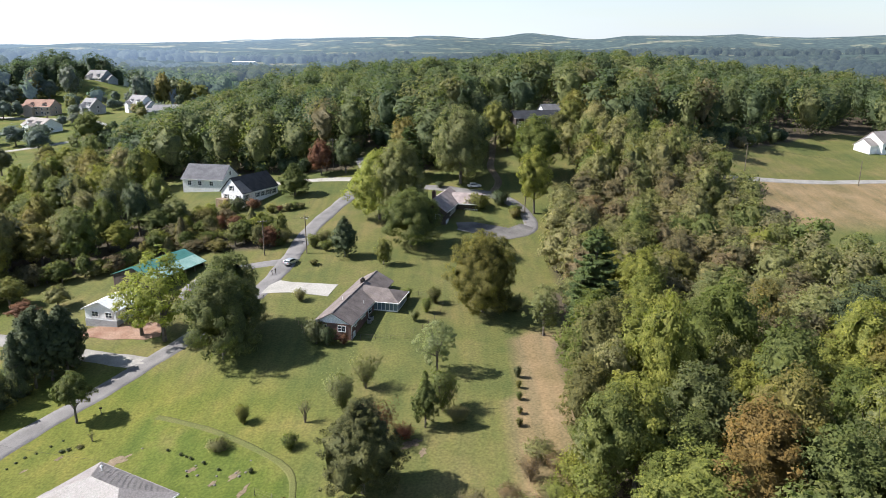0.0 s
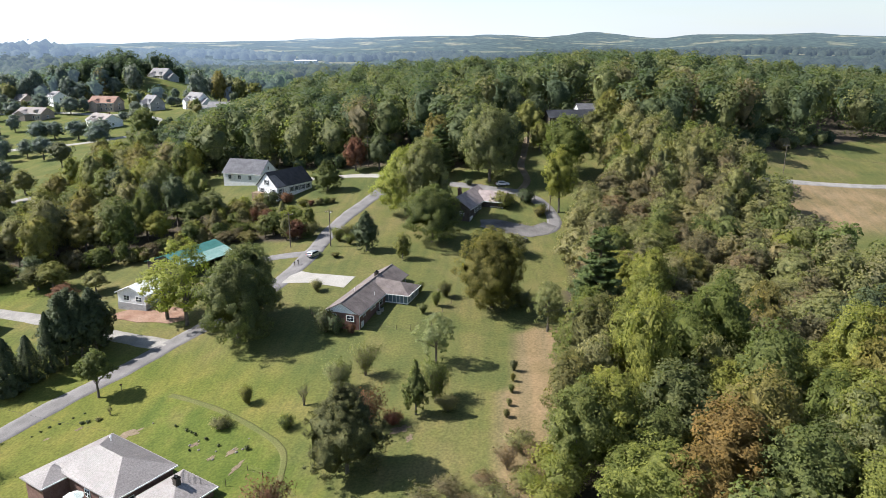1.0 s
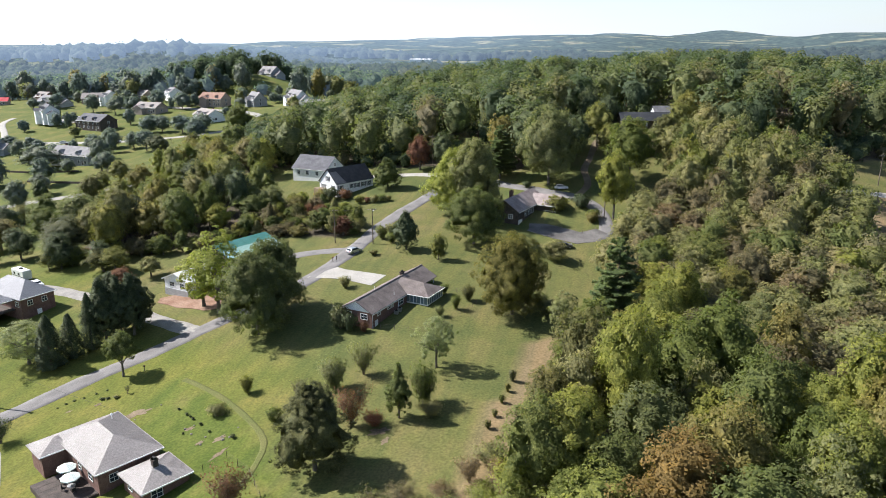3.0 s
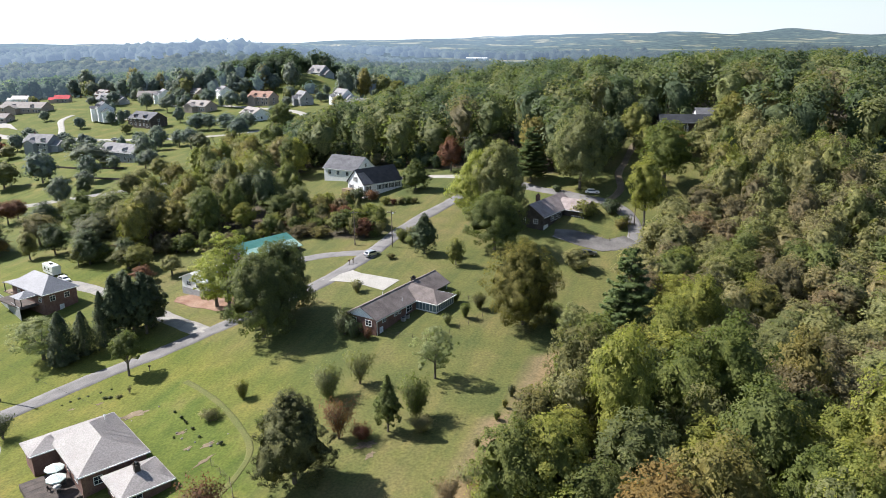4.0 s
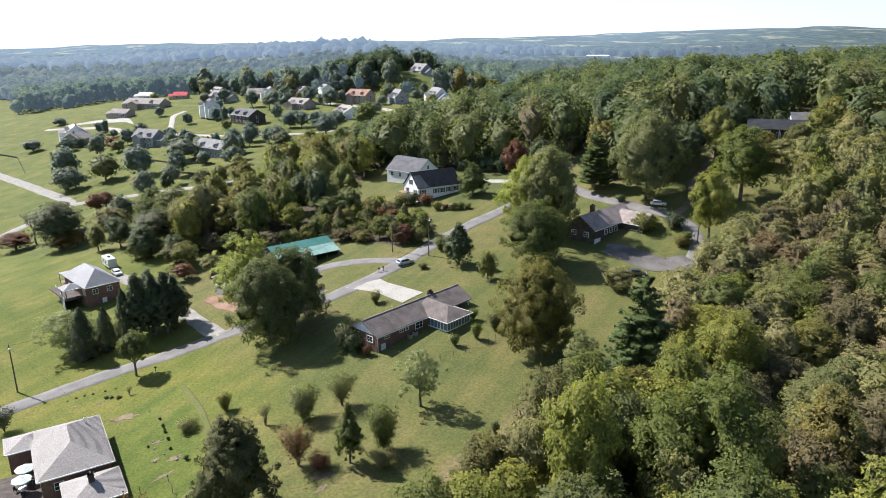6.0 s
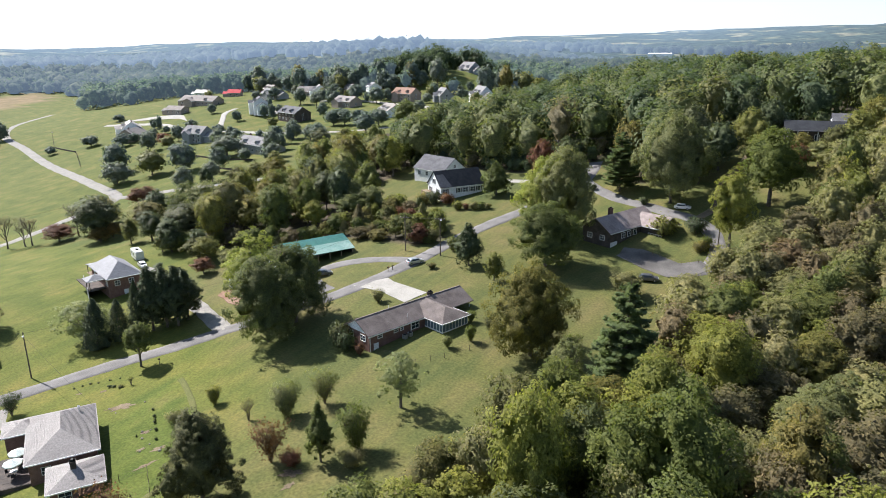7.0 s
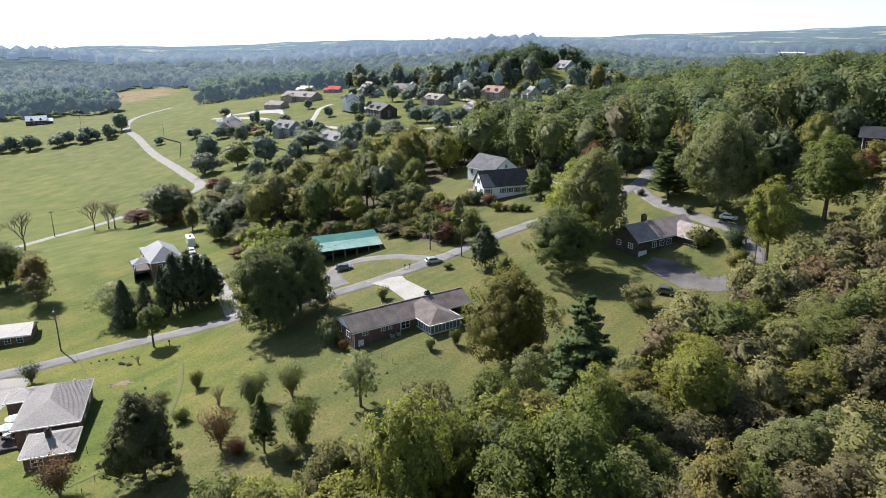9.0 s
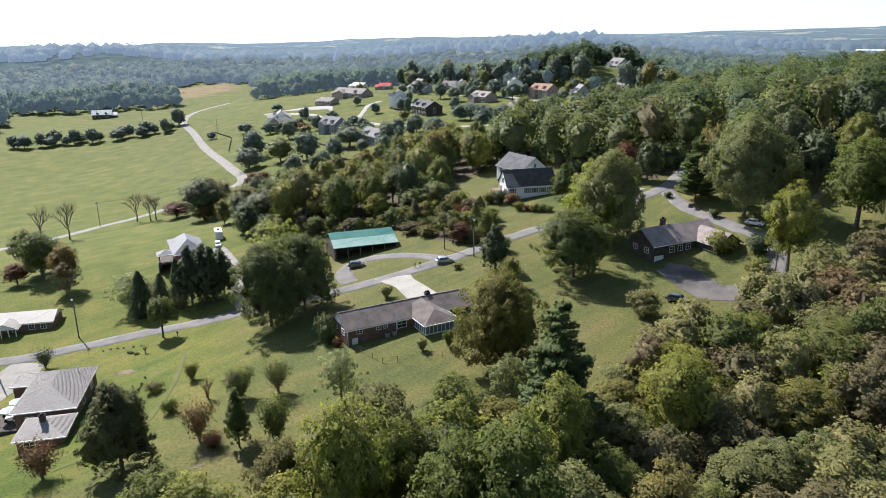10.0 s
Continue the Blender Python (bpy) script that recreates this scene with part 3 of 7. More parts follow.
# ---- building blocks ----
def part(name, verts, faces, mat, parent, label="", smooth=False):
    ob = new(name, mesh_of(name, verts, faces, mat, smooth))
    ob.parent = parent
    return tagged(ob, label) if label else ob


def thing(name, x, y, z, turn, label, category, group=""):
    ob = new(name)
    ob.empty_display_size = 0.2
    ob.matrix_basis = pose(x, y, z, 0, 0, turn)
    return tagged(ob, label, category, group)


BOX = [(0, 3, 2, 1), (4, 5, 6, 7), (0, 1, 5, 4), (1, 2, 6, 5), (2, 3, 7, 6), (3, 0, 4, 7)]


def box(x0, x1, y0, y1, z0, z1):
    return [(x0, y0, z0), (x1, y0, z0), (x1, y1, z0), (x0, y1, z0), (x0, y0, z1), (x1, y0, z1), (x1, y1, z1), (x0, y1, z1)], list(BOX)


def joined(*pieces):
    verts, faces = [], []
    for v, f in pieces:
        n = len(verts)
        verts += list(v)
        faces += [tuple(i + n for i in q) for q in f]
    return verts, faces


def tube(line, radii, seg=6):
    """A tapered round bar along a line of points."""
    verts, faces = [], []
    for k, p in enumerate(line):
        d = Vector(line[min(k + 1, len(line) - 1)]) - Vector(line[max(k - 1, 0)])
        q = d.to_track_quat("Z", "Y")
        for s in range(seg):
            a = 2 * math.pi * s / seg
            verts.append(Vector(p) + q @ Vector((math.cos(a) * radii[k], math.sin(a) * radii[k], 0)))
    for k in range(len(line) - 1):
        for s in range(seg):
            a, b = k * seg + s, k * seg + (s + 1) % seg
            faces.append((a, b, b + seg, a + seg))
    faces += [tuple(reversed(range(seg))), tuple(range((len(line) - 1) * seg, len(line) * seg))]
    return verts, faces


# ---- trees ----
def leaves(rng, centres, normals, size, long=1.0, rough=0.4, soft=0.8, lift=0.45):
    """Small leaf sprays: three corners each, turned about the given outward ways, leaning to the light."""
    n = len(centres)
    ways = normals / (np.linalg.norm(normals, axis=1, keepdims=True) + 1e-9) + (0, 0, lift)
    ways /= np.linalg.norm(ways, axis=1, keepdims=True) + 1e-9
    nn = ways + rng.normal(size=(n, 3)) * rough
    nn /= np.linalg.norm(nn, axis=1, keepdims=True) + 1e-9
    t = rng.normal(size=(n, 3))
    t -= (t * nn).sum(1, keepdims=True) * nn
    t /= np.linalg.norm(t, axis=1, keepdims=True) + 1e-9
    b = np.cross(nn, t)
    s = size * rng.uniform(0.55, 1.4, (n, 1))
    ways = ways * soft + nn * (1 - soft)
    ways /= np.linalg.norm(ways, axis=1, keepdims=True) + 1e-9
    return np.stack([centres + t * s * 1.15 * long, centres - t * s * 0.7 + b * s * 0.75, centres - t * s * 0.7 - b * s * 0.75], 1), ways


def shell(rng, n, lobes, depth=0.42, up=0.2):
    """Points and outward ways over a crown made of round lobes (x, y, z, radius, squash)."""
    lobes = np.array(lobes, float)
    pick = rng.choice(len(lobes), n, p=lobes[:, 3] ** 2 / (lobes[:, 3] ** 2).sum())
    d = rng.normal(size=(n, 3))
    d[:, 2] += up
    mid = (lobes[:, :3] * lobes[:, 3:4]).sum(0) / lobes[:, 3].sum()
    out = lobes[pick, :3] - mid
    out /= np.linalg.norm(out, axis=1, keepdims=True) + 1e-6
    d += out * 0.9
    d /= np.linalg.norm(d, axis=1, keepdims=True)
    a = np.arctan2(d[:, 1], d[:, 0])
    tuft = 1 + 0.1 * np.sin(7 * a + 9 * d[:, 2] + pick * 1.7) * np.cos(5 * a - 11 * d[:, 2] + pick) + 0.13 * rng.normal(size=n)
    r = lobes[pick, 3] * (1 - depth * rng.random(n) ** 1.5) * tuft
    c = lobes[pick, :3] + d * r[:, None] * np.stack([np.ones(n), np.ones(n), lobes[pick, 4]], 1)
    return c, d


def icosphere(level):
    bm = bmesh.new()
    bmesh.ops.create_icosphere(bm, subdivisions=level, radius=1.0)
    bm.verts.index_update()
    out = np.array([v.co[:] for v in bm.verts]), np.array([[v.index for v in f.verts] for f in bm.faces])
    bm.free()
    return out


ROUND_MESH = {k: icosphere(k) for k in (1, 2, 3, 4)}


def leafy_mass(rng, lobes, level, shrink=0.9, ragged=0.06):
    """The closed inner mass of a crown: a skin drawn over its round lobes."""
    d, faces = ROUND_MESH[level]
    lobes = np.array(lobes, float)
    mid = (lobes[:, :3] * lobes[:, 3:4] ** 2).sum(0) / (lobes[:, 3] ** 2).sum()
    rel = lobes[:, :3] - mid
    b = d @ rel.T
    disc = b * b - (rel ** 2).sum(1)[None] + (lobes[:, 3] ** 2)[None]
    t = np.where(disc > 0, b + np.sqrt(np.maximum(disc, 0)), 0.0)
    best, r = t.argmax(1), t.max(1)
    r = np.maximum(r, np.median(r) * 0.45) * shrink * (1 + ragged * rng.normal(size=len(d)))
    p = mid + d * r[:, None]
    n = p - lobes[best, :3]
    n = 0.5 * n / (np.linalg.norm(n, axis=1, keepdims=True) + 1e-6) + 0.6 * d + (0, 0, 0.15) + 0.25 * rng.normal(size=d.shape)
    return p, faces, n / (np.linalg.norm(n, axis=1, keepdims=True) + 1e-6)


def limbs(rng, H, r, lobes, lean=0.0, count=7):
    """A tapered trunk with limbs that reach into the crown."""
    fork = H * 0.45
    line = [(0, 0, -0.6), (0, 0, 0.2), (lean * 0.3, 0, fork * 0.5), (lean * 0.6, lean * 0.3, fork), (lean, lean * 0.5, H * 0.8)]
    pieces = [tube(line, [r * 1.35, r * 1.05, r * 0.8, r * 0.62, r * 0.15], 6)]
    for k in rng.permutation(len(lobes))[:count]:
        x, y, z, q, _ = lobes[k]
        z0 = fork * rng.uniform(0.5, 1.0)
        pieces.append(tube([(lean * 0.4, 0, z0), (x * 0.45, y * 0.45, z0 + (z - z0) * 0.55), (x * 0.95, y * 0.95, z)], [r * 0.42, r * 0.26, r * 0.06], 4))
    return joined(*pieces)


def tree_of(name, label, trunk, crown, bark, leaf, category="tree", mass=None):
    ob = thing(name, 0, 0, -500, 0, label, category)
    part("trunk", *trunk, bark, ob)
    c = new("crown", leaf_mesh("crown", crown, leaf, None, mass))
    c.parent = ob
    c.material_slots[0].link = "OBJECT"
    c.material_slots[0].material = leaf
    return ob


def broad_tree(name, label, seed, H, R, n, size, leaf, lobes=70, low=0.1, clump=0.2, top=0.8, fall=0.55, level=3, inner=0.7):
    """A crown of many small leaf clumps over an uneven egg, with a few big inner masses behind them."""
    rng = np.random.default_rng(seed)
    base, ls = H * low, []
    mid, half = (base + H) / 2, (H - base) / 2
    p1, p2, p3 = rng.uniform(0, 6.28, 3)
    for k in range(lobes):
        u = 1 - 1.85 * (k + 0.5) / lobes
        a = 2.39996 * k + rng.uniform(-0.4, 0.4)
        ring = math.sqrt(max(0.0, 1 - u * u)) * (1 - (1 - top) * u) if u > 0 else 1 - fall * u * u
        wob = (1 + 0.2 * math.sin(2 * a + p1 + 2.5 * u) + 0.14 * math.sin(3 * a + p2 - 4 * u)) * rng.uniform(0.74, 1.08)
        r = R * rng.uniform(0.6, 1.4) * clump
        z = mid + (half - r * 0.8) * u * (1 + 0.1 * math.sin(a * 2 + p3)) * rng.uniform(0.85, 1.03)
        ls.append((math.cos(a) * ring * wob * (R - 0.7 * r), math.sin(a) * ring * wob * (R - 0.7 * r), z, r, rng.uniform(0.6, 0.95)))
    branch = list(ls)
    for k in range(6):
        a = 1.05 * k + p1
        ls.append((math.cos(a) * R * 0.28, math.sin(a) * R * 0.28, mid + half * (-0.45 + 0.16 * k), R * 0.45, 1.0))
    c, d = shell(rng, n, ls)
    keep = (c[:, 2] < H * 1.02) & (c[:, 2] > 0.1)
    out = c - (0, 0, base + 0.8 * half)
    d = d + 0.75 * out / (np.linalg.norm(out, axis=1, keepdims=True) + 1e-6)
    return tree_of(name, label, limbs(rng, H, 0.02 * H + 0.05, branch, rng.uniform(-0.4, 0.4), 9), leaves(rng, c[keep], d[keep], size, soft=0.86), BARK, leaf, mass=leafy_mass(rng, ls, level, inner) if level else None)


def cone_tree(name, label, seed, H, R, n, size, leaf, power=0.8, lumps=0.18, base=0.02):
    """Dense evergreen: a cone or oval, its sprays standing up and out."""
    rng = np.random.default_rng(seed)
    u = rng.random(n) ** 0.75
    u = 1 - u if power < 1.2 else rng.random(n)
    a = rng.uniform(0, 2 * math.pi, n)
    prof = (1 - u) ** power * (0.35 + 0.65 * np.minimum(1, (u + 0.02) / 0.14)) if power < 1.2 else np.sin(np.pi * np.clip(u * 0.93 + 0.07, 0, 1)) ** 0.6 * (1 - 0.45 * u)
    lump = 1 + lumps * np.sin(a * 3 + u * 9) * np.cos(a * 5 - u * 14) + lumps * 0.8 * np.sin(a * 7 + u * 23)
    r = R * prof * lump * (1 - 0.5 * rng.random(n) ** 2.5) * (1 + 0.09 * rng.normal(size=n)) + 0.1
    c = np.stack([np.cos(a) * r, np.sin(a) * r, H * (base + (1 - base) * u)], 1)
    d = np.stack([np.cos(a), np.sin(a), 0.45 + 0 * a], 1)
    trunk = tube([(0, 0, -0.5), (0, 0, H * 0.4), (0, 0, H * 0.85)], [0.03 * H, 0.02 * H, 0.01], 6)
    return tree_of(name, label, trunk, leaves(rng, c, d, size, 1.2), BARK, leaf)


def pine_tree(name, label, seed, H, R, leaf):
    """A white pine: tiers of near-level branches with needle sprays along them."""
    rng = np.random.default_rng(seed)
    wood, cs, ds = [tube([(0, 0, -0.6), (0, 0, H * 0.5), (0.2, 0, H)], [0.34, 0.2, 0.03], 7)], [], []
    z = H * 0.1
    while z < H * 0.97:
        u = z / H
        reach = R * (1 - u) ** 0.6 * (0.75 + 0.25 * min(1, u / 0.25))
        for k in range(9 if u < 0.7 else 6):
            a = rng.uniform(0, 2 * math.pi)
            L = reach * rng.uniform(0.7, 1.08)
            rise = rng.uniform(0.02, 0.3)
            tip = (math.cos(a) * L, math.sin(a) * L, z + L * rise)
            wood.append(tube([(0, 0, z), (tip[0] * 0.6, tip[1] * 0.6, z + L * rise * 0.35), tip], [0.07, 0.045, 0.015], 4))
            m = int(34 + L * 34)
            f = rng.uniform(0.25, 1.05, m)
            w = (1.0 - 0.6 * f) * 0.34 * L * rng.uniform(-1, 1, m)
            cs.append(np.stack([math.cos(a) * L * f - math.sin(a) * w, math.sin(a) * L * f + math.cos(a) * w, z + L * rise * f ** 1.5 + rng.uniform(-0.12, 0.3, m)], 1))
            ds.append(np.stack([np.cos(a + 0 * f) * 0.4, np.sin(a + 0 * f) * 0.4, 1 + 0 * f], 1))
        z += H * rng.uniform(0.028, 0.042)
    return tree_of(name, label, joined(*wood), leaves(rng, np.concatenate(cs), np.concatenate(ds), 0.2, 1.5), BARK, leaf)


def vase_shrub(name, label, seed, H, R, n, size, leaf, stems=14, mat=None, category="shrub", fork=0.5, fuzz=0.16):
    """Many stems fanning up from one root, leafy toward the tips."""
    rng = np.random.default_rng(seed)
    wood, cs = [], []
    for k in range(stems):
        a, o = 2.4 * k, R * math.sqrt((k + 0.5) / stems)
        tip = np.array((math.cos(a) * o, math.sin(a) * o, H * rng.uniform(0.72, 1.0) * (1 - 0.12 * o / R)))
        midp = tip * (0.6 * fork, 0.6 * fork, fork)
        wood.append(tube([(0.08 * math.cos(a), 0.08 * math.sin(a), -0.2), tuple(midp), tuple(tip)], [0.05, 0.032, 0.01], 4))
        for j in range(3):
            b = rng.uniform(0, 6.28)
            wood.append(tube([tuple(midp), tuple(midp * 0.5 + tip * 0.5 + np.array((math.cos(b), math.sin(b), 0.6)) * R * 0.18), tuple(midp * 0.2 + tip * 0.8 + np.array((math.cos(b), math.sin(b), 0.7)) * R * 0.3)], [0.025, 0.016, 0.006], 3))
        f = rng.random((max(1, n // stems), 1)) ** 0.6
        cs.append(midp * (1 - f) + tip * f + rng.normal(size=(len(f), 3)) * R * fuzz)
    c = np.concatenate(cs)
    return tree_of(name, label, joined(*wood), leaves(rng, c, c / (R, R, H) - (0, 0, 0.45), size, rough=0.6), mat or TWIG, leaf, category)


def bare_tree(name, label, seed, H, leaf):
    """A tall trunk that forks again and again into thin leafless twigs, with a haze of last leaves."""
    rng = np.random.default_rng(seed)
    wood, tips = [], []

    def grow(p, d, length, r, level):
        q = p + d * length
        m = p + d * length * 0.5 + rng.normal(size=3) * length * 0.04
        wood.append(tube([tuple(p), tuple(m), tuple(q)], [r, r * 0.8, r * 0.6], 5 if level < 2 else 3))
        if level == 4:
            tips.append(q)
            return
        for k in range((5, 3, 3, 3)[level]):
            a = 2.4 * k + rng.uniform(0, 1.2)
            side = np.array((math.cos(a), math.sin(a), 0.0))
            w = d + side * rng.uniform(0.35, 0.75) + (0, 0, 0.12)
            f = rng.uniform(0.6, 1.0)
            grow(p + d * length * f, w / np.linalg.norm(w), length * rng.uniform(0.55, 0.78), r * 0.55, level + 1)

    grow(np.array((0, 0, -0.4)), np.array((0, 0, 1.0)), H * 0.34, 0.02 * H, 0)
    tips = np.repeat(np.array(tips), 5, axis=0) + rng.normal(size=(5 * len(tips), 3)) * 0.45
    return tree_of(name, label, joined(*wood), leaves(rng, tips, tips - (0, 0, H * 0.5), 0.11), TWIG, leaf)


def put(src, x, y, turn, sx, sz=None, leaf=None, label="", group="", sink=0.0):
    # West of x -200, green leaves take the haze-tinted colour.
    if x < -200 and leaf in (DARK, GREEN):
        leaf = HAZED
    ob = copy_thing(src, pose(x, y, ground_z(x, y) - sink, 0, 0, turn))
    ob.scale = (sx, sx, sz or sx)
    if leaf:
        for c in ob.children:
            if c.name.startswith("crown"):
                c.material_slots[0].link = "OBJECT"
                c.material_slots[0].material = leaf
    return tagged(ob, label, group=group)


OAK = [broad_tree("oak_tree", "full dark green oak on the lawn", 10 + k, 19, 8.6, 25000, 0.185, DARK, 130, 0.03, 0.17, 0.8, 0.3, 3, 0.72) for k in range(2)]
MAPLE = [broad_tree("broadleaf_tree", "leafy green tree at the wood's edge", 20 + k, 14, 4.8, 7400, 0.155, GREEN, 70, 0.04 + 0.05 * (k % 3), 0.22, 0.65 + 0.1 * k) for k in range(5)]
BUSHY = [broad_tree("small_tree", "low bushy tree in the thicket", 40 + k, 9, 4.0, 4400, 0.155, OLIVE, 60, 0.0, 0.22, 0.8) for k in range(3)]
WILLOW = broad_tree("willow_tree", "pale grey-green willow-like tree on the lawn", 55, 10.5, 3.9, 8000, 0.125, SILVER, 60, 0.16, 0.24, 0.85, 0.4, level=0)
OPEN = [broad_tree("open_tree", "thin open tree with bare twigs", 50 + k, 13, 4.4, 6400, 0.15, SILVER, 70, 0.12, 0.15, level=0) for k in range(2)]
CEDARS = broad_tree("cedar_tree", "dense dark green cedar on the lawn", 60, 14.5, 5.3, 24000, 0.12, CEDAR, 280, -0.04, 0.12, 0.62, 0.2, 3, 0.86)
CONE = broad_tree("evergreen_tree", "dark bushy evergreen beside the drive", 61, 11, 2.9, 6500, 0.16, CEDAR, 110, 0.04, 0.2, 0.15, 0.15)
SPIRE = cone_tree("evergreen_tree", "dense dark conical evergreen beside the drive", 67, 11, 2.7, 6500, 0.16, CEDAR, 0.66, 0.26)
YARD = [broad_tree("garden_tree", "rounded garden tree on the hamlet lawns", 110 + k, 10, 4.6, 800, 0.4, GREEN, 30, 0.02, 0.3, inner=0.78) for k in range(3)]
PINE = pine_tree("pine_tree", "tall blue-green white pine at the wood's edge", 62, 21, 7.2, NEEDLE)
VASE = vase_shrub("crape_myrtle", "multi-stemmed thinly leaved shrub on the lawn", 63, 6.5, 2.7, 2100, 0.13, OLIVE, fork=0.22)
BARE = vase_shrub("bare_shrub", "almost leafless twiggy shrub on the lawn", 64, 4.5, 1.5, 200, 0.1, OLIVE, 12)
ROUND = vase_shrub("shrub", "rounded leafy green shrub on the lawn", 65, 5.0, 2.3, 4200, 0.125, GREEN, 20, fork=0.1)
LOW = vase_shrub("bush", "low rounded bush on the lawn", 66, 1.6, 1.4, 1700, 0.1, GREEN, 14, fork=0.15)
MID = [broad_tree("garden_tree", "leafy tree of the west wood", 70 + k, 14, 5.0, 3600, 0.21, GREEN, 46, (0.02, 0.1, 0.16, 0.05)[k], 0.25, 0.6 + 0.1 * k, inner=0.76) for k in range(4)]
HEAD = broad_tree("crape_myrtle", "vase-shaped tree with a spiky round head beside the lane", 90, 9.8, 3.2, 7500, 0.13, GREEN, 90, 0.34, 0.19, 0.8, 0.35, 3, 0.66)
OAK_GOLD = foliage("bronze green leaves", [(0.0, (0.159, 0.144, 0.042)), (1.0, (0.167, 0.142, 0.042))])
BRIGHT = foliage("bright yellow green leaves", [(0.0, (0.27, 0.28, 0.07)), (1.0, (0.25, 0.27, 0.065))])
FRESH = foliage("fresh green leaves", [(0.0, (0.123, 0.146, 0.042)), (1.0, (0.138, 0.154, 0.043))])
LEAFY = foliage("deep green leaves", [(0.0, (0.125, 0.145, 0.051)), (1.0, (0.134, 0.150, 0.053))])
PALE = foliage("pale grey green leaves", [(0.0, (0.24, 0.26, 0.13)), (1.0, (0.26, 0.27, 0.14))])
# Hamlet leaves, paler and bluer: distance haze put into the colour.
HAZED = foliage("haze-tinted blue green garden leaves", [(0.0, (0.135, 0.170, 0.158)), (0.5, (0.159, 0.188, 0.167)), (1.0, (0.196, 0.212, 0.176))])
BRONZE = foliage("dark bronze green leaves", [(0.0, (0.126, 0.144, 0.059)), (1.0, (0.139, 0.150, 0.063))])
BARETREE = bare_tree("bare_tree", "tall almost bare tree beside the country road", 120, 15.5, TWIGGY)
LIGHT = [broad_tree("broadleaf_tree", "leafy tree deep in the east wood", 100 + k, 12, 4.6, 1900, 0.245, GREEN, 44, 0.02, 0.26, inner=0.72) for k in range(4)]
MODELS = [SPIRE, WILLOW, BARETREE, *YARD, HEAD, *LIGHT, *OAK, *MID, *MAPLE, *BUSHY, *OPEN, CEDARS, CONE, PINE, VASE, BARE, ROUND, LOW]

# Single trees that stand out on the lawns and round the houses.
put(CEDARS, -11.2, 85.4, 0, 1.0, 1.0)
put(OAK[1], -44.0, 136.0, 110, 0.86, 1.02, BRONZE, "tall dark oak behind its larger neighbour", sink=0.8)
put(OAK[0], -43.0, 127.0, 30, 0.9, 1.06, BRONZE, "huge bronze-green oak beside the asphalt lane", sink=0.5)
put(OPEN[1], -58.6, 137.2, 80, 1.7, 1.58, BRIGHT, "tall airy yellow-green tree behind the big oak")
put(OPEN[0], -65.0, 141.0, 10, 1.4, 1.1, BRIGHT, "airy yellow-green tree leaning over the clay bank")
put(OAK[1], 8.7, 144.4, 200, 0.88, 1.04, OAK_GOLD, "rounded oak turning bronze on the lawn", sink=0.9)
put(PINE, 30.4, 133.5, 0, 1.0, 1.14)
put(OPEN[0], 20.6, 134.0, 40, 0.85, 0.88, SILVER, "grey-green feathery tree beside the pine")
for x, y, s, h, leaf in ((15.5, 80, 1.0, 0.7, YELLOW), (18.5, 84, 1.4, 1.0, YELLOW), (19.5, 88, 1.0, 0.7, OLIVE), (17.5, 76, 1.3, 0.9, YELLOW), (20, 79, 1.5, 1.2, YELLOW), (20.5, 94, 0.9, 0.7, GREEN)):
    put(ROUND, x, y, x * 70, s, h, leaf, "straggling brush at the wood's edge", "brush at the wood's edge")
put(MAPLE[2], 25.5, 108.0, 20, 1.2, 0.8, FRESH, "fresh green tree at the wood's edge")
put(MAPLE[0], 25.0, 116.5, 90, 1.1, 0.75, FRESH, "fresh green tree at the wood's edge")
put(ROUND, -2.0, 148.5, 0, 0.8, 0.76)
put(BUSHY[1], -15.2, 172.5, 0, 0.6, 0.8, GREEN, "small bushy tree on the back lawn")
put(CEDARS, -25.8, 178.2, 40, 0.62, 0.76, DARK, "dark bushy evergreen by the lane")
put(OAK[0], -8.8, 186.6, 10, 1.0, 0.88, LEAFY, "full green tree in front of the brown-roofed house")
put(OAK[1], -19.5, 209.5, 120, 0.98, 1.16, BRIGHT, "tall yellow-green tree beside the lane")
put(OAK[0], -13.2, 206.5, 60, 1.0, 1.36, OLIVE, "tall olive-green tree beside the brown-roofed house")
put(OAK[1], 6.0, 238.0, 15, 1.15, 1.44, SILVER, "tall spreading tree behind the brown-roofed house")
put(PINE, -11.8, 245.0, 15, 0.95, 0.92, NEEDLE, "dark blue-green evergreen behind the lane")
put(MAPLE[1], 32.0, 240.0, 70, 1.8, 1.6, FRESH, "broad bright green tree at the foot of the hill")
put(MAPLE[2], 28.2, 213.4, 50, 1.15, 1.5, YELLOW, "slender bright green tree by the curving drive")
put(BUSHY[0], 14.3, 180.9, 0, 0.95, 0.66, OLIVE, "tan feathery small tree below the drive")
put(CEDARS, -50.3, 235.0, 10, 0.88, 0.74, LEAFY, "round dark tree before the white house")
put(VASE, -13.6, 112.4, 0, 1.08, 1.05)
put(ROUND, -17.2, 107.0, 0, 1.2, 1.25, SILVER, "rounded grey-green shrub on the lawn")
put(OPEN[0], -1.1, 117.2, 130, 0.84, 0.8, PALE, "pale grey-green willow-like tree on the lawn")
put(VASE, -9.8, 96.6, 50, 1.1, 1.15, RED, "small tree with russet leaves on the lawn")
put(CONE, -2.8, 99.9, 0, 0.68, 0.9, LEAFY, "narrow upright green tree on the lawn")
put(ROUND, 0.0, 104.6, 20, 1.15, 1.5, LEAFY, "leafy green shrub tree on the lawn")
put(ROUND, -33.5, 105.2, 20, 0.62, 0.72)
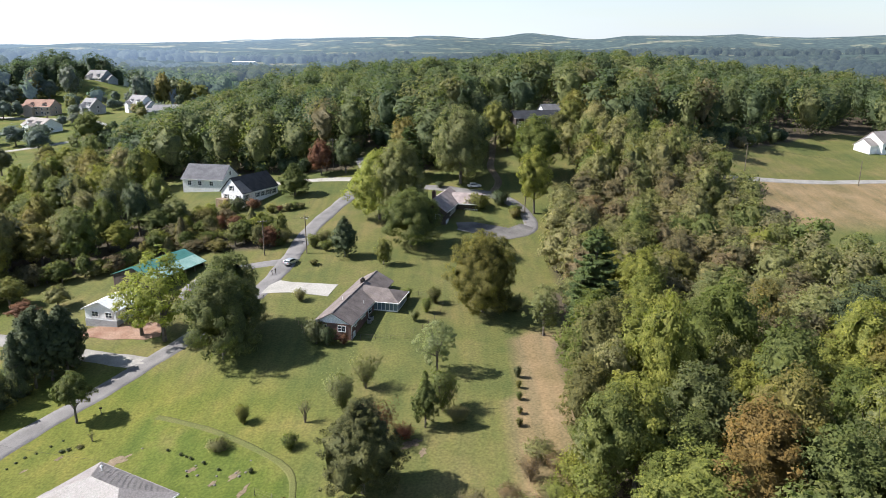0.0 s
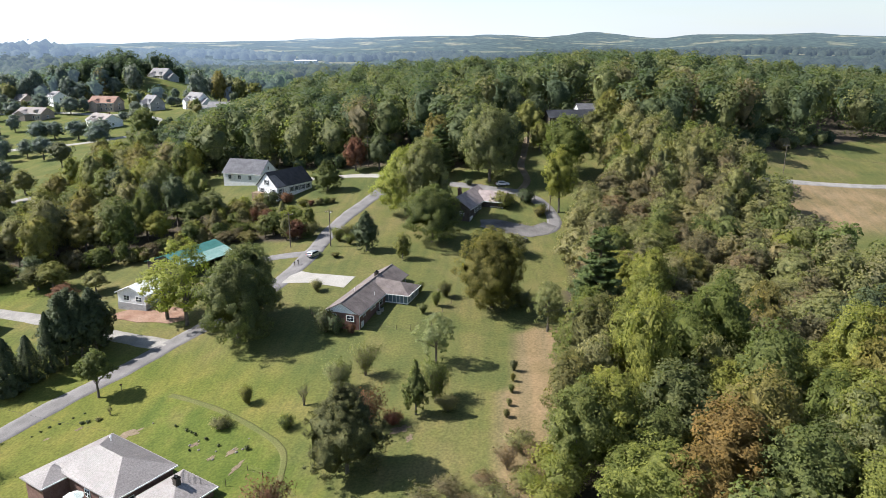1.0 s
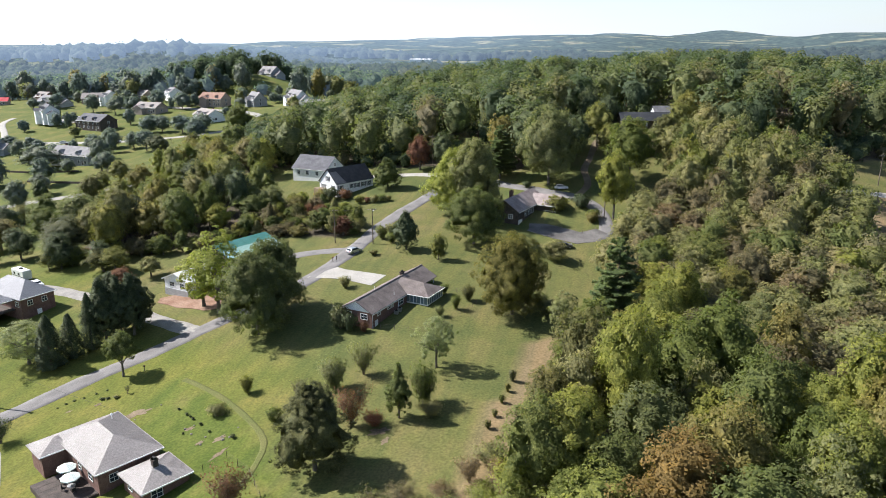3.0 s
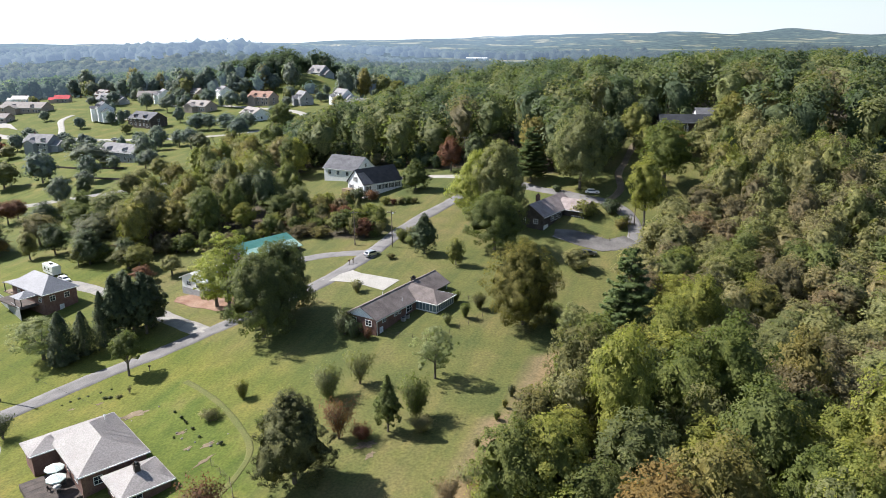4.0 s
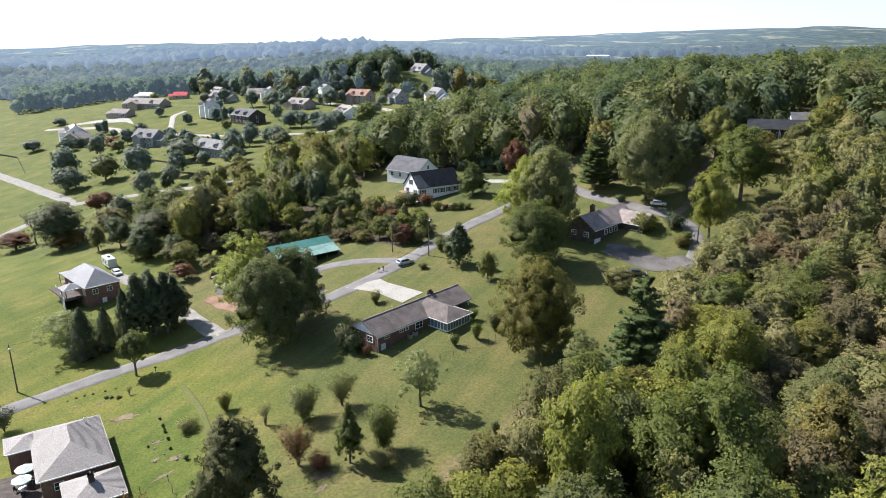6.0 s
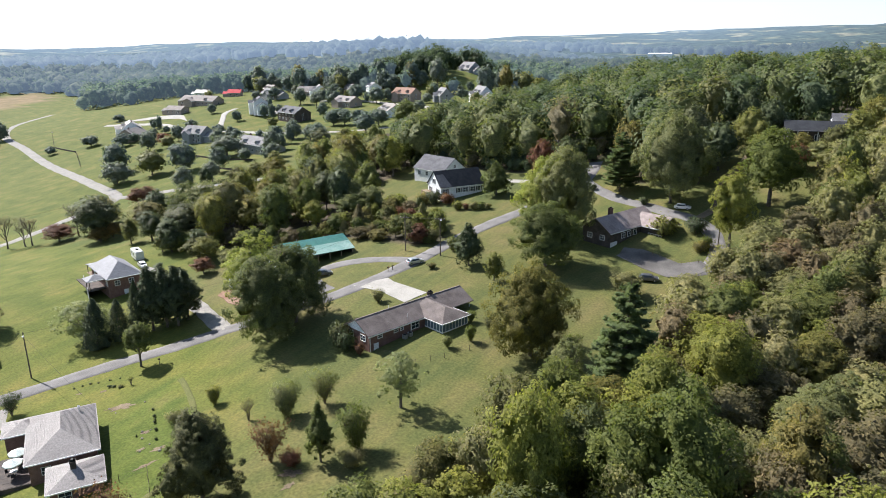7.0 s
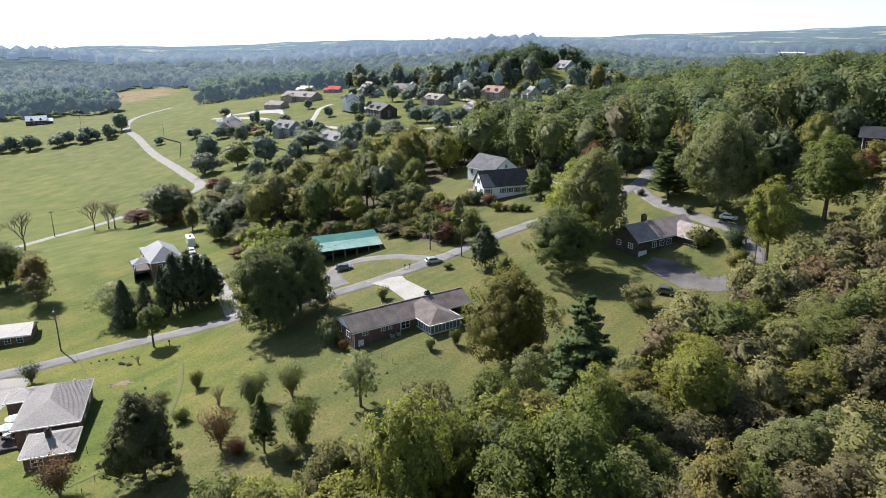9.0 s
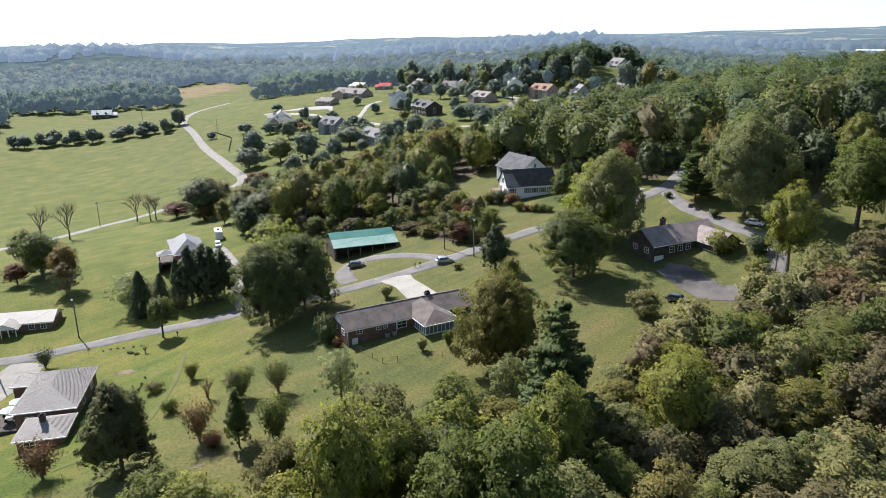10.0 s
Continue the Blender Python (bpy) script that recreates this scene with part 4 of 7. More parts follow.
put(LOW, -35.8, 98.8, 0, 1.4, 1.15, OLIVE, "low olive bush in a worn mulch ring")
put(LOW, -24.0, 97.3, 60, 1.1, 1.4)
put(BARE, -22.7, 103.6, 0, 1.0)
put(ROUND, -32.4, 150.2, 0, 0.72, 0.6, OLIVE, "small sapling by the concrete driveway")
put(HEAD, -64.8, 111.2, 0, 1.0, 1.0, LEAFY)
put(VASE, -72.6, 88.5, 30, 0.9, 0.8, DARK, "multi-stemmed dark shrub by the driveway")
put(VASE, -20.2, 76.6, 0, 1.25, 1.0, RED, "russet-leaved small tree below the house")
for x, y, s, h in ((-84.4, 113.4, 1.2, 1.1), (-83.0, 118.0, 0.95, 0.92), (-80.6, 121.4, 0.9, 1.2), (-79.0, 124.0, 1.2, 1.45), (-77.0, 126.4, 1.25, 1.36), (-74.6, 127.8, 1.2, 1.36), (-80.0, 128.2, 1.3, 1.36), (-77.6, 131.6, 1.3, 1.15), (-82.6, 127.4, 1.25, 1.2), (-75.4, 131.0, 1.2, 1.15)):
    put(SPIRE if y < 122 else CONE, x, y, x * 37, s, h, NEEDLE_DARK, "", "evergreens beside the brick house")
put(WILLOW, -91, 114.2, 0, 1.55, 0.98, PALE, "thin weeping willow on the lawn")
for x, y, s, h in ((-213.5, 128.7, 1.0, 1.12), (-222, 120.5, 0.95, 1.0), (-226.3, 159.4, 0.9, 0.95), (-217.0, 164.5, 0.9, 0.85), (-219.5, 163.0, 0.8, 0.7), (-205.5, 177, 0.9, 0.9)):
    put(BARETREE, x, y, x * 29, 1.3 * s, 1.25 * h, None, "", "bare trees along the country road")
put(MAPLE[4], -141.4, 103.6, 0, 1.15, 1.1, LEAFY, "green tree on the west lawn")
put(MAPLE[2], -124.5, 106.5, 0, 0.95, 0.98, ORANGE, "orange-leaved tree on the west lawn")
put(OPEN[1], -119.0, 104.7, 0, 0.9, 0.75, TWIGGY, "thin brown-leaved tree on the west lawn")
put(MAPLE[1], -141.5, 97.0, 0, 0.8, 0.5, RED, "low russet tree on the west lawn")


def scatter(poly, gap, seed, jitter=0.42):
    rng = np.random.default_rng(seed)
    xs, ys = [p[0] for p in poly], [p[1] for p in poly]
    out = []
    for j, y in enumerate(np.arange(min(ys), max(ys), gap * 0.87)):
        for x in np.arange(min(xs) + (j % 2) * gap / 2, max(xs), gap):
            p = (x + rng.uniform(-jitter, jitter) * gap, y + rng.uniform(-jitter, jitter) * gap)
            if in_poly(np.array([p[0]]), np.array([p[1]]), poly)[0]:
                out.append(p)
    return out


def woods(name, spots, n, size, mat, label, seed, lift=0.4, level=3):
    """Trees joined into one sheet of domed, knobbly crowns; spots are x, y, height, radius and a number for the hue."""
    rng = np.random.default_rng(seed)
    out, way, hue, mp, mf, mn, mh, count = [], [], [], [], [], [], [], 0
    for x, y, H, R, tint in spots:
        z = ground_z(x, y)
        c0 = max(H - 0.95 * R, 0.4 * H)
        ls = [(0, 0, c0, 0.8 * R, 1.0), (0, 0, 0.42 * H, 0.78 * R, 1.0), (0, 0, 0.2 * H, 0.66 * R, 1.0)]
        for k in range(12):
            u, a = 1 - 1.25 * (k + 0.5) / 12, 2.39996 * k + rng.uniform(-0.5, 0.5)
            f, q = math.sqrt(1 - u * u) * rng.uniform(0.5, 0.75) * R, R * rng.uniform(0.26, 0.44)
            ls.append((f * math.cos(a), f * math.sin(a), c0 + u * rng.uniform(0.5, 0.72) * R, q, 0.95))
        c, d = shell(rng, n, ls, 0.25, 0.5)
        body = c - (0, 0, 0.85 * c0)
        d = d + 0.8 * body / (np.linalg.norm(body, axis=1, keepdims=True) + 1e-6)
        v, w = leaves(rng, c + (x, y, z), d, size * rng.uniform(0.85, 1.15), soft=0.88, lift=lift)
        out.append(v)
        way.append(w)
        hue.append(np.full(n, tint))
        p, f, nn = leafy_mass(rng, ls, level, (0.58 if n > 250 else 0.7) if lift < 1.2 else 0.86, 0.14 if lift < 1.2 else 0.04)
        nn = nn + (0, 0, lift * 0.4)
        mp.append(p + (x, y, z))
        mf.append(f + count)
        mn.append(nn / np.linalg.norm(nn, axis=1, keepdims=True))
        mh.append(np.full(len(p), tint))
        count += len(p)
    mass = np.concatenate(mp), np.concatenate(mf), np.concatenate(mn)
    ob = new(name, leaf_mesh(name, (np.concatenate(out), np.concatenate(way)), mat, (np.concatenate(hue), np.concatenate(mh)), mass))
    return tagged(ob, label, "woods", kind="stuff")


# Trees that stand out in the east wood, by place, height, radius and leaves.
MARKED = [(32.8, 119.0, 15, 6.6, OAK_GOLD), (26.0, 110.5, 11.5, 5.0, FRESH), (23.2, 104.0, 8.5, 4.0, FRESH), (36.0, 88.5, 16, 6.2, BRONZE), (31.5, 80.0, 13, 4.5, LEAFY), (52.4, 97.5, 15, 6.4, YELLOW),
          (59.0, 89.5, 15, 6.0, YELLOW), (39.0, 75.4, 16, 6.0, ORANGE), (34.5, 70.0, 13, 5.0, ORANGE), (47.0, 71.5, 15, 6.0, LEAFY), (26.2, 92.0, 13, 5.2, YELLOW), (27.0, 74.0, 11, 4.4, FRESH),
          (47.5, 115.0, 14, 6.0, OLIVE), (65.0, 116.5, 13, 6.0, TWIGGY), (38.0, 154.0, 13, 6.4, YELLOW), (51.0, 146.0, 10, 5.8, TWIGGY), (54.5, 157.5, 12.5, 5.4, GREEN), (62.0, 131.0, 11, 5.8, TWIGGY),
          (44.0, 127.0, 9.5, 4.8, FRESH), (60.0, 169.0, 13, 6.2, TWIGGY), (43.0, 200.5, 11.5, 6.2, PINK), (52.5, 211.0, 13, 6.0, TWIGGY), (39.5, 173.0, 12, 5.8, YELLOW), (50.6, 177.0, 13, 6.2, GREEN), (44.2, 92.5, 14, 5.6, YELLOW), (33.5, 144.0, 9, 5.0, GREEN), (38.0, 138.5, 9, 5.0, OLIVE), (40.0, 164.0, 10, 5.5, PINK), (46.5, 186.0, 11, 6.0, OLIVE), (56.0, 138.0, 10.5, 5.6, OLIVE), (46.0, 136.0, 10, 5.4, TWIGGY), (70.0, 142.0, 11, 6.0, OLIVE)]
for k, (x, y, h, r, leaf) in enumerate(MARKED):
    put(MAPLE[k % 5] if leaf is not TWIGGY and leaf is not PINK else BUSHY[k % 3], x, y, 67 * k, r / (4.8 if leaf is not TWIGGY and leaf is not PINK else 4.0), h / (14 if leaf is not TWIGGY and leaf is not PINK else 9), leaf, "broad tree that stands out in the east wood", "trees of the east wood")
put(OPEN[0], 21.8, 84.0, 0, 1.1, 0.9, SILVER, "grey-green tree with pale bare limbs")
for k, (x, y) in enumerate(((9.0, 81.7), (4.0, 79.5), (14.0, 90.5), (12.2, 85.2), (6.5, 76.5), (11.0, 77.5), (16.2, 87.0), (1.0, 76.0), (14.5, 81.5))):
    put(VASE if k % 2 else ROUND, x, y, 71 * k, 0.8 + 0.15 * (k % 3), 0.38 + 0.1 * (k % 4), (PINK, TWIGGY, OLIVE)[k % 3], "low tan scrub at the lawn's end", "scrub at the lawn's end")
# The thicket and wood along the east side: the nearest as trees, the rest as one mass.
rng = np.random.default_rng(5)
rest = []
for x, y in scatter(WOOD_EAST, 6.9, 7):
    tall = 11.5 + 6.5 * math.exp(-((x - 37) ** 2 + (y - 92) ** 2) / 1300) + 5 * step(195, 230, y) + rng.uniform(-3.0, 2.6)
    tall = min(tall, 3.5 + 0.8 * max(0, x - 8) + max(0, y - 96) * 0.5)
    if math.hypot(x - 30.4, y - 131.5) < 9.5 or any(math.hypot(x - p, y - q) < 0.85 * r for p, q, _, r, _ in MARKED):
        continue
    if x > 84 or y < 64:
        rest.append((x, y, min(tall, 13), rng.uniform(3.8, 5.0), rng.random()))
        continue
    if y > 152 or (x > 60 and y > 122):
        tone = field_noise(x, y, 26, 4)
        put(LIGHT[rng.integers(4)], x, y, rng.uniform(0, 360), rng.uniform(0.95, 1.25), tall / 11.5, (OLIVE, TWIGGY, OLIVE)[rng.integers(3)] if tone + 0.5 * rng.random() > 0.6 else (GREEN, YELLOW, OLIVE, OLIVE, LEAFY, SILVER)[rng.integers(6)], "", "trees of the east wood")
        continue
    kind = rng.random()
    brown = 0.22 + 0.6 * field_noise(x, y, 30, 2) * step(100, 125, y + 0.6 * x - 20)
    turn, wide = rng.uniform(0, 360), rng.uniform(0.95, 1.3)
    if kind < brown:
        put(BUSHY[rng.integers(3)], x, y, turn, wide * 1.05, tall / 10.5, (TWIGGY if x > 42 and rng.random() < 0.5 else OLIVE) if rng.random() < 0.75 else GREEN, "", "trees of the east thicket")
    elif kind < 0.93:
        put(MAPLE[rng.integers(5)], x, y, turn, wide, tall / 12.5 * rng.uniform(0.85, 1.15), (YELLOW if rng.random() < 0.3 * math.exp(-((x - 36) ** 2 + (y - 98) ** 2) / 500) else (FRESH, YELLOW, GREEN, FRESH, OLIVE, YELLOW, OLIVE, FRESH)[rng.integers(8)] if x < 34 else (GREEN, FRESH, DARK, OAK_GOLD, YELLOW, GREEN, BRONZE, YELLOW)[rng.integers(8)]), "", "trees of the east wood")
    else:
        put(OPEN[rng.integers(2)], x, y, turn, wide, tall / 12.5, SILVER, "", "trees of the east wood")
woods("east_woods", rest, 420, 0.36, EAST, "dense mixed woods along the field", 9, 0.4, 2)
for x, y in scatter(WEST_WOOD, 9.4, 17, 0.5):
    tall = 14.5 + rng.uniform(-5.5, 5.0)
    put(MID[rng.integers(4)], x, y, rng.uniform(0, 360), rng.uniform(0.85, 1.25), tall / 13.5, (GREEN, DARK, YELLOW, YELLOW, SILVER, GREEN, LEAFY, OLIVE, GREEN, OAK_GOLD)[rng.integers(10)], "leafy tree of the dense west wood", "trees of the west wood")
for x, y, h, r, leaf in ((-181.4, 171.3, 17.7, 9.0, DARK), (-207, 170, 7, 7, RED), (-176, 169, 6.2, 4.6, ORANGE), (-155.4, 168, 9.8, 3.3, OLIVE), (-148.5, 171.5, 11, 4.6, DARK), (-133.2, 173, 13.3, 7.2, DARK), (-125.7, 163, 11.5, 5.1, DARK), (-139.6, 188.1, 16.6, 7, SILVER), (-119.9, 186, 15, 8, DARK), (-109.7, 161, 7, 4.8, GREEN), (-216.7, 216.2, 8.6, 4.8, RED), (-192, 214, 5.5, 5.5, GREEN), (-160, 196, 15, 6.5, GREEN), (-152, 186, 13, 6, GREEN), (-168, 183, 12, 6, OLIVE)):
    put(MAPLE[int(abs(x)) % 5], x, y, x * 13, r / 4.8, h / 14, leaf, "leafy tree at the edge of the west wood", "trees of the west wood")
for k in range(46):
    t = k / 45 * 2
    (ax, ay), (bx, by) = ((-130, 164), (-84, 180)) if t < 1 else ((-84, 180), (-72, 214))
    x, y = ax + (bx - ax) * (t % 1) + rng.uniform(-2.5, 2.5), ay + (by - ay) * (t % 1) + rng.uniform(-2.5, 2.5)
    put(BUSHY[rng.integers(3)], x, y, rng.uniform(0, 360), rng.uniform(0.45, 0.85), rng.uniform(0.3, 0.75), (OLIVE, GREEN, TWIGGY, LEAFY, YELLOW)[rng.integers(5)], "low brush at the foot of the west wood", "brush at the west wood")
for x, y in scatter(BRUSH, 4.6, 27):
    put((BUSHY[rng.integers(3)], BUSHY[0], VASE, SPIRE)[rng.integers(4)], x, y, rng.uniform(0, 360), rng.uniform(0.5, 0.95), rng.uniform(0.35, 0.85), (OLIVE, GREEN, RED, LEAFY, GREEN, TWIGGY, FRESH, OLIVE, YELLOW)[rng.integers(9)], "tangled brush along the lane", "brush along the lane")


for x, y, r, h, leaf in ((13, 262, 6, 16, DARK), (24, 262, 4.5, 12, GREEN), (34, 272, 4, 8, GREEN), (44, 270, 5, 11, GREEN), (23, 286, 5, 15, DARK), (10, 252, 5.5, 13, OLIVE), (20, 270, 6, 17, GREEN), (49, 273, 6, 15, GREEN), (57, 268, 6.5, 17, OLIVE), (62, 279, 6, 18, GREEN), (15, 291, 6, 18, DARK), (3, 268, 7, 21, DARK), (-4, 262, 7, 22, DARK), (-14, 258, 6.5, 20, GREEN), (52, 283, 6, 16, GREEN), (27, 271, 3.4, 7, OLIVE), (40, 266, 4.5, 8, OLIVE), (34, 262, 5, 9, RED), (46, 258, 6, 12, OLIVE), (-36, 258, 5, 15, DARK), (-45, 258, 5, 14, RED)):
    put(MID[int(x) % 3], x, y, x * 31, r / 5.2, h / 14, leaf, "leafy tree at the forest edge", "forest edge trees")
spots = []
for x, y in scatter(RIDGE_WOOD, 13.0, 37, 0.55):
    # lower growth towards the hamlet and on the crest
    tall = 17 + 6 * rng.random() + (2 if y < 330 else 0)
    tall = min(tall, np.interp(x, (-190, -160, -140, -120, -100), (6, 11, 15, 19, 25)), 24 if y < 400 else np.interp(abs(x - 10), (0, 60, 110), (14, 19, 25)))
    spots.append((x, y, tall * 1.02, min(rng.uniform(5.6, 10.5), tall * 0.52), min(1.0, 0.75 * rng.random() + 0.3 * field_noise(x, y, 45, 6) + 0.15 * step(20, 90, x))))
low = [(x, y, rng.uniform(4.5, 8.0), rng.uniform(2.6, 4.2), rng.random()) for x, y in scatter(RIDGE_WOOD, 6.2, 39, 0.5) if y < 312]
woods("ridge_undergrowth", low, 130, 0.42, FOREST, "leafy undergrowth at the foot of the ridge woods", 13, 0.4, 2)
woods("ridge_woods", spots, 640, 0.55, FOREST, "dense dark green woods over the ridge", 3, 0.4, 2)

# ---- buildings ----
def prism(x0, x1, w, z0, zt, over, thick):
    """A pair of roof slopes along x, with thickness: half width w (to the walls), eaves at z0, ridge at zt."""
    k = (zt - z0) / w
    ye, ze = w + over, z0 - over * k
    out = []
    for s in (-1, 1):
        v = [(x0, s * ye, ze), (x1, s * ye, ze), (x1, 0, zt), (x0, 0, zt), (x0, s * ye, ze + thick), (x1, s * ye, ze + thick), (x1, 0, zt + thick), (x0, 0, zt + thick)]
        out.append((v, [tuple(reversed(f)) for f in BOX] if s > 0 else list(BOX)))
    return out


def turned(piece, cx, cy, deg, z=0.0):
    c, s = math.cos(radians(deg)), math.sin(radians(deg))
    return [(cx + x * c - y * s, cy + x * s + y * c, h + z) for x, y, h in piece[0]], piece[1]


def gable_block(house, cx, cy, deg, L, W, z0, z1, rise, wall, roof, over=0.5, gable=None, name="wall", ends=(1, 1)):
    """Walls with gable ends and a two-sided roof; parts of a house, in its own axes."""
    a, w = L / 2, W / 2
    v = [(-a, -w, z0), (a, -w, z0), (a, w, z0), (-a, w, z0), (-a, -w, z1), (a, -w, z1), (a, w, z1), (-a, w, z1)]
    part(name, *turned((v, list(BOX)), cx, cy, deg), wall, house)
    top = z1 + rise
    for s, k in ((-1, ends[0]), (1, ends[1])):
        if k:
            x = s * (a + 0.02)
            g = [(x, -w, z1 - 0.05), (x, w, z1 - 0.05), (x, 0, top - 0.02), (x - s * 0.15, -w, z1 - 0.05), (x - s * 0.15, w, z1 - 0.05), (x - s * 0.15, 0, top - 0.02)]
            f = [(0, 1, 2), (5, 4, 3), (0, 3, 4, 1), (1, 4, 5, 2), (2, 5, 3, 0)]
            part("gable", *turned((g, f), cx, cy, deg), gable or wall, house)
    part("roof", *turned(joined(*prism(-a - over * ends[0], a + over * ends[1], w, z1, top, over, 0.16)), cx, cy, deg), roof, house)
    edge = [box(-a - over * ends[0], a + over * ends[1], s * (w + over) - 0.06, s * (w + over) + 0.06, z1 - over * rise / w - 0.12, z1 - over * rise / w + 0.1) for s in (-1, 1)]
    for e in edge:
        part("gutter", *turned(e, cx, cy, deg), TRIM, house, "white gutter")


def hip_roof(L, W, z0, rise, over=0.5, ridge=None):
    a, w = L / 2 + over, W / 2 + over
    r = max(0.01, (L - W) / 2 if ridge is None else ridge)
    v = [(-a, -w, z0), (a, -w, z0), (a, w, z0), (-a, w, z0), (-r, 0, z0 + rise), (r, 0, z0 + rise), (-a, -w, z0 - 0.15), (a, -w, z0 - 0.15), (a, w, z0 - 0.15), (-a, w, z0 - 0.15)]
    f = [(0, 1, 5, 4), (1, 2, 5), (2, 3, 4, 5), (3, 0, 4), (9, 8, 7, 6), (0, 6, 7, 1), (1, 7, 8, 2), (2, 8, 9, 3), (3, 9, 6, 0)]
    return v, f


def ribs(verts, face, gap, out):
    """Standing ribs of a metal roof up one slope: face as corner places, eave edge first."""
    p = [Vector(verts[i]) for i in face]
    n = (p[1] - p[0]).cross(p[-1] - p[0]).normalized()
    along = (p[1] - p[0]).normalized()
    up = n.cross(along).normalized()
    span = (p[1] - p[0]).length
    for k in range(1, int(span / gap)):
        s = k * gap
        o, tops = p[0] + along * s, []
        for a, b in zip(p[1:], p[2:] + p[:1]):
            da, db = (a - o).dot(along), (b - o).dot(along)
            if (da > 0) != (db > 0) and abs(da - db) > 1e-6:
                tops.append((a + (b - a) * da / (da - db) - o).dot(up))
        if tops and max(tops) > 0.3:
            t = o + up * (max(tops) - 0.05)
            h = along * 0.025
            q = n * 0.035
            out.append(([o - h, o + h, t + h, t - h, o - h + q, o + h + q, t + h + q, t - h + q], list(BOX)))


def hip_block(house, cx, cy, deg, L, W, z0, z1, rise, wall, roof, over=0.5, rib=0.0, ridge=None, walls=True, edging=None):
    if walls:
        part("wall", *turned(box(-L / 2, L / 2, -W / 2, W / 2, z0, z1), cx, cy, deg), wall, house)
    v, f = turned(hip_roof(L, W, z1, rise, over, ridge), cx, cy, deg)
    r = part("roof", v, f, roof, house)
    if rib:
        out = []
        for face in f[:4]:
            ribs(v, face, rib, out)
        part("seams", *joined(*out), roof, r)
    a, w = L / 2 + over, W / 2 + over
    edge = [box(-a - 0.06, a + 0.06, s * w - 0.06, s * w + 0.06, z1 - 0.17, z1 + 0.03) for s in (-1, 1)] + [box(s * a - 0.06, s * a + 0.06, -w, w, z1 - 0.17, z1 + 0.03) for s in (-1, 1)]
    for k, e in enumerate(edge):
        part("gutter", *turned(e, cx, cy, deg), (edging or TRIM) if k != 3 else TRIM, house, "" if edging else "white gutter")


def opening(house, x, y, z, deg, w, h, kind="window", frame_mat=None, pane=None, bars=1):
    """A window or door on a wall; deg is the way that it faces. Frame proud of the wall, pane set in it."""
    t, d = 0.1, 0.09
    a, b = w / 2 + t, w / 2
    v = []
    for x0 in (0.0, d):
        v += [(x0, -a, -t), (x0, a, -t), (x0, a, h + t), (x0, -a, h + t), (x0, -b, 0), (x0, b, 0), (x0, b, h), (x0, -b, h)]
    f = []
    for k in range(4):
        n = (k + 1) % 4
        f += [(8 + k, 8 + n, 12 + n, 12 + k), (k, n, 8 + n, 8 + k), (4 + n, 4 + k, 12 + k, 12 + n), (n, k, 4 + k, 4 + n)]
    body = part(kind, *turned((v, f), x, y, deg, z), frame_mat or TRIM, house)
    for k in range(bars):
        c = w * ((k + 1) / (bars + 1) - 0.5)
        part("glazing_bar", *turned(box(0, 0.07, c - 0.03, c + 0.03, 0.002, h - 0.002), x, y, deg, z), frame_mat or TRIM, body)
    if kind == "window" and bars:
        part("glazing_bar", *turned(box(0, 0.065, -w / 2 + 0.002, w / 2 - 0.002, h / 2 - 0.03, h / 2 + 0.03), x, y, deg, z), frame_mat or TRIM, body)
    part("pane" if kind == "window" else "panel", *turned(box(0.005, 0.04, -w / 2, w / 2, 0, h), x, y, deg, z), pane or GLASS, body)
    return body


def chimney(house, x, y, z0, z1, sx=0.9, sy=0.6, mat=None):
    c = part("chimney", *joined(box(x - sx / 2, x + sx / 2, y - sy / 2, y + sy / 2, z0, z1), box(x - sx / 2 - 0.07, x + sx / 2 + 0.07, y - sy / 2 - 0.07, y + sy / 2 + 0.07, z1 - 0.2, z1)), mat or BRICK, house)
    part("flue", *joined(*[box(x + s * sx * 0.24 - 0.13, x + s * sx * 0.24 + 0.13, y - 0.13, y + 0.13, z1, z1 + 0.3) for s in (-1, 1)]), BLACK, c)


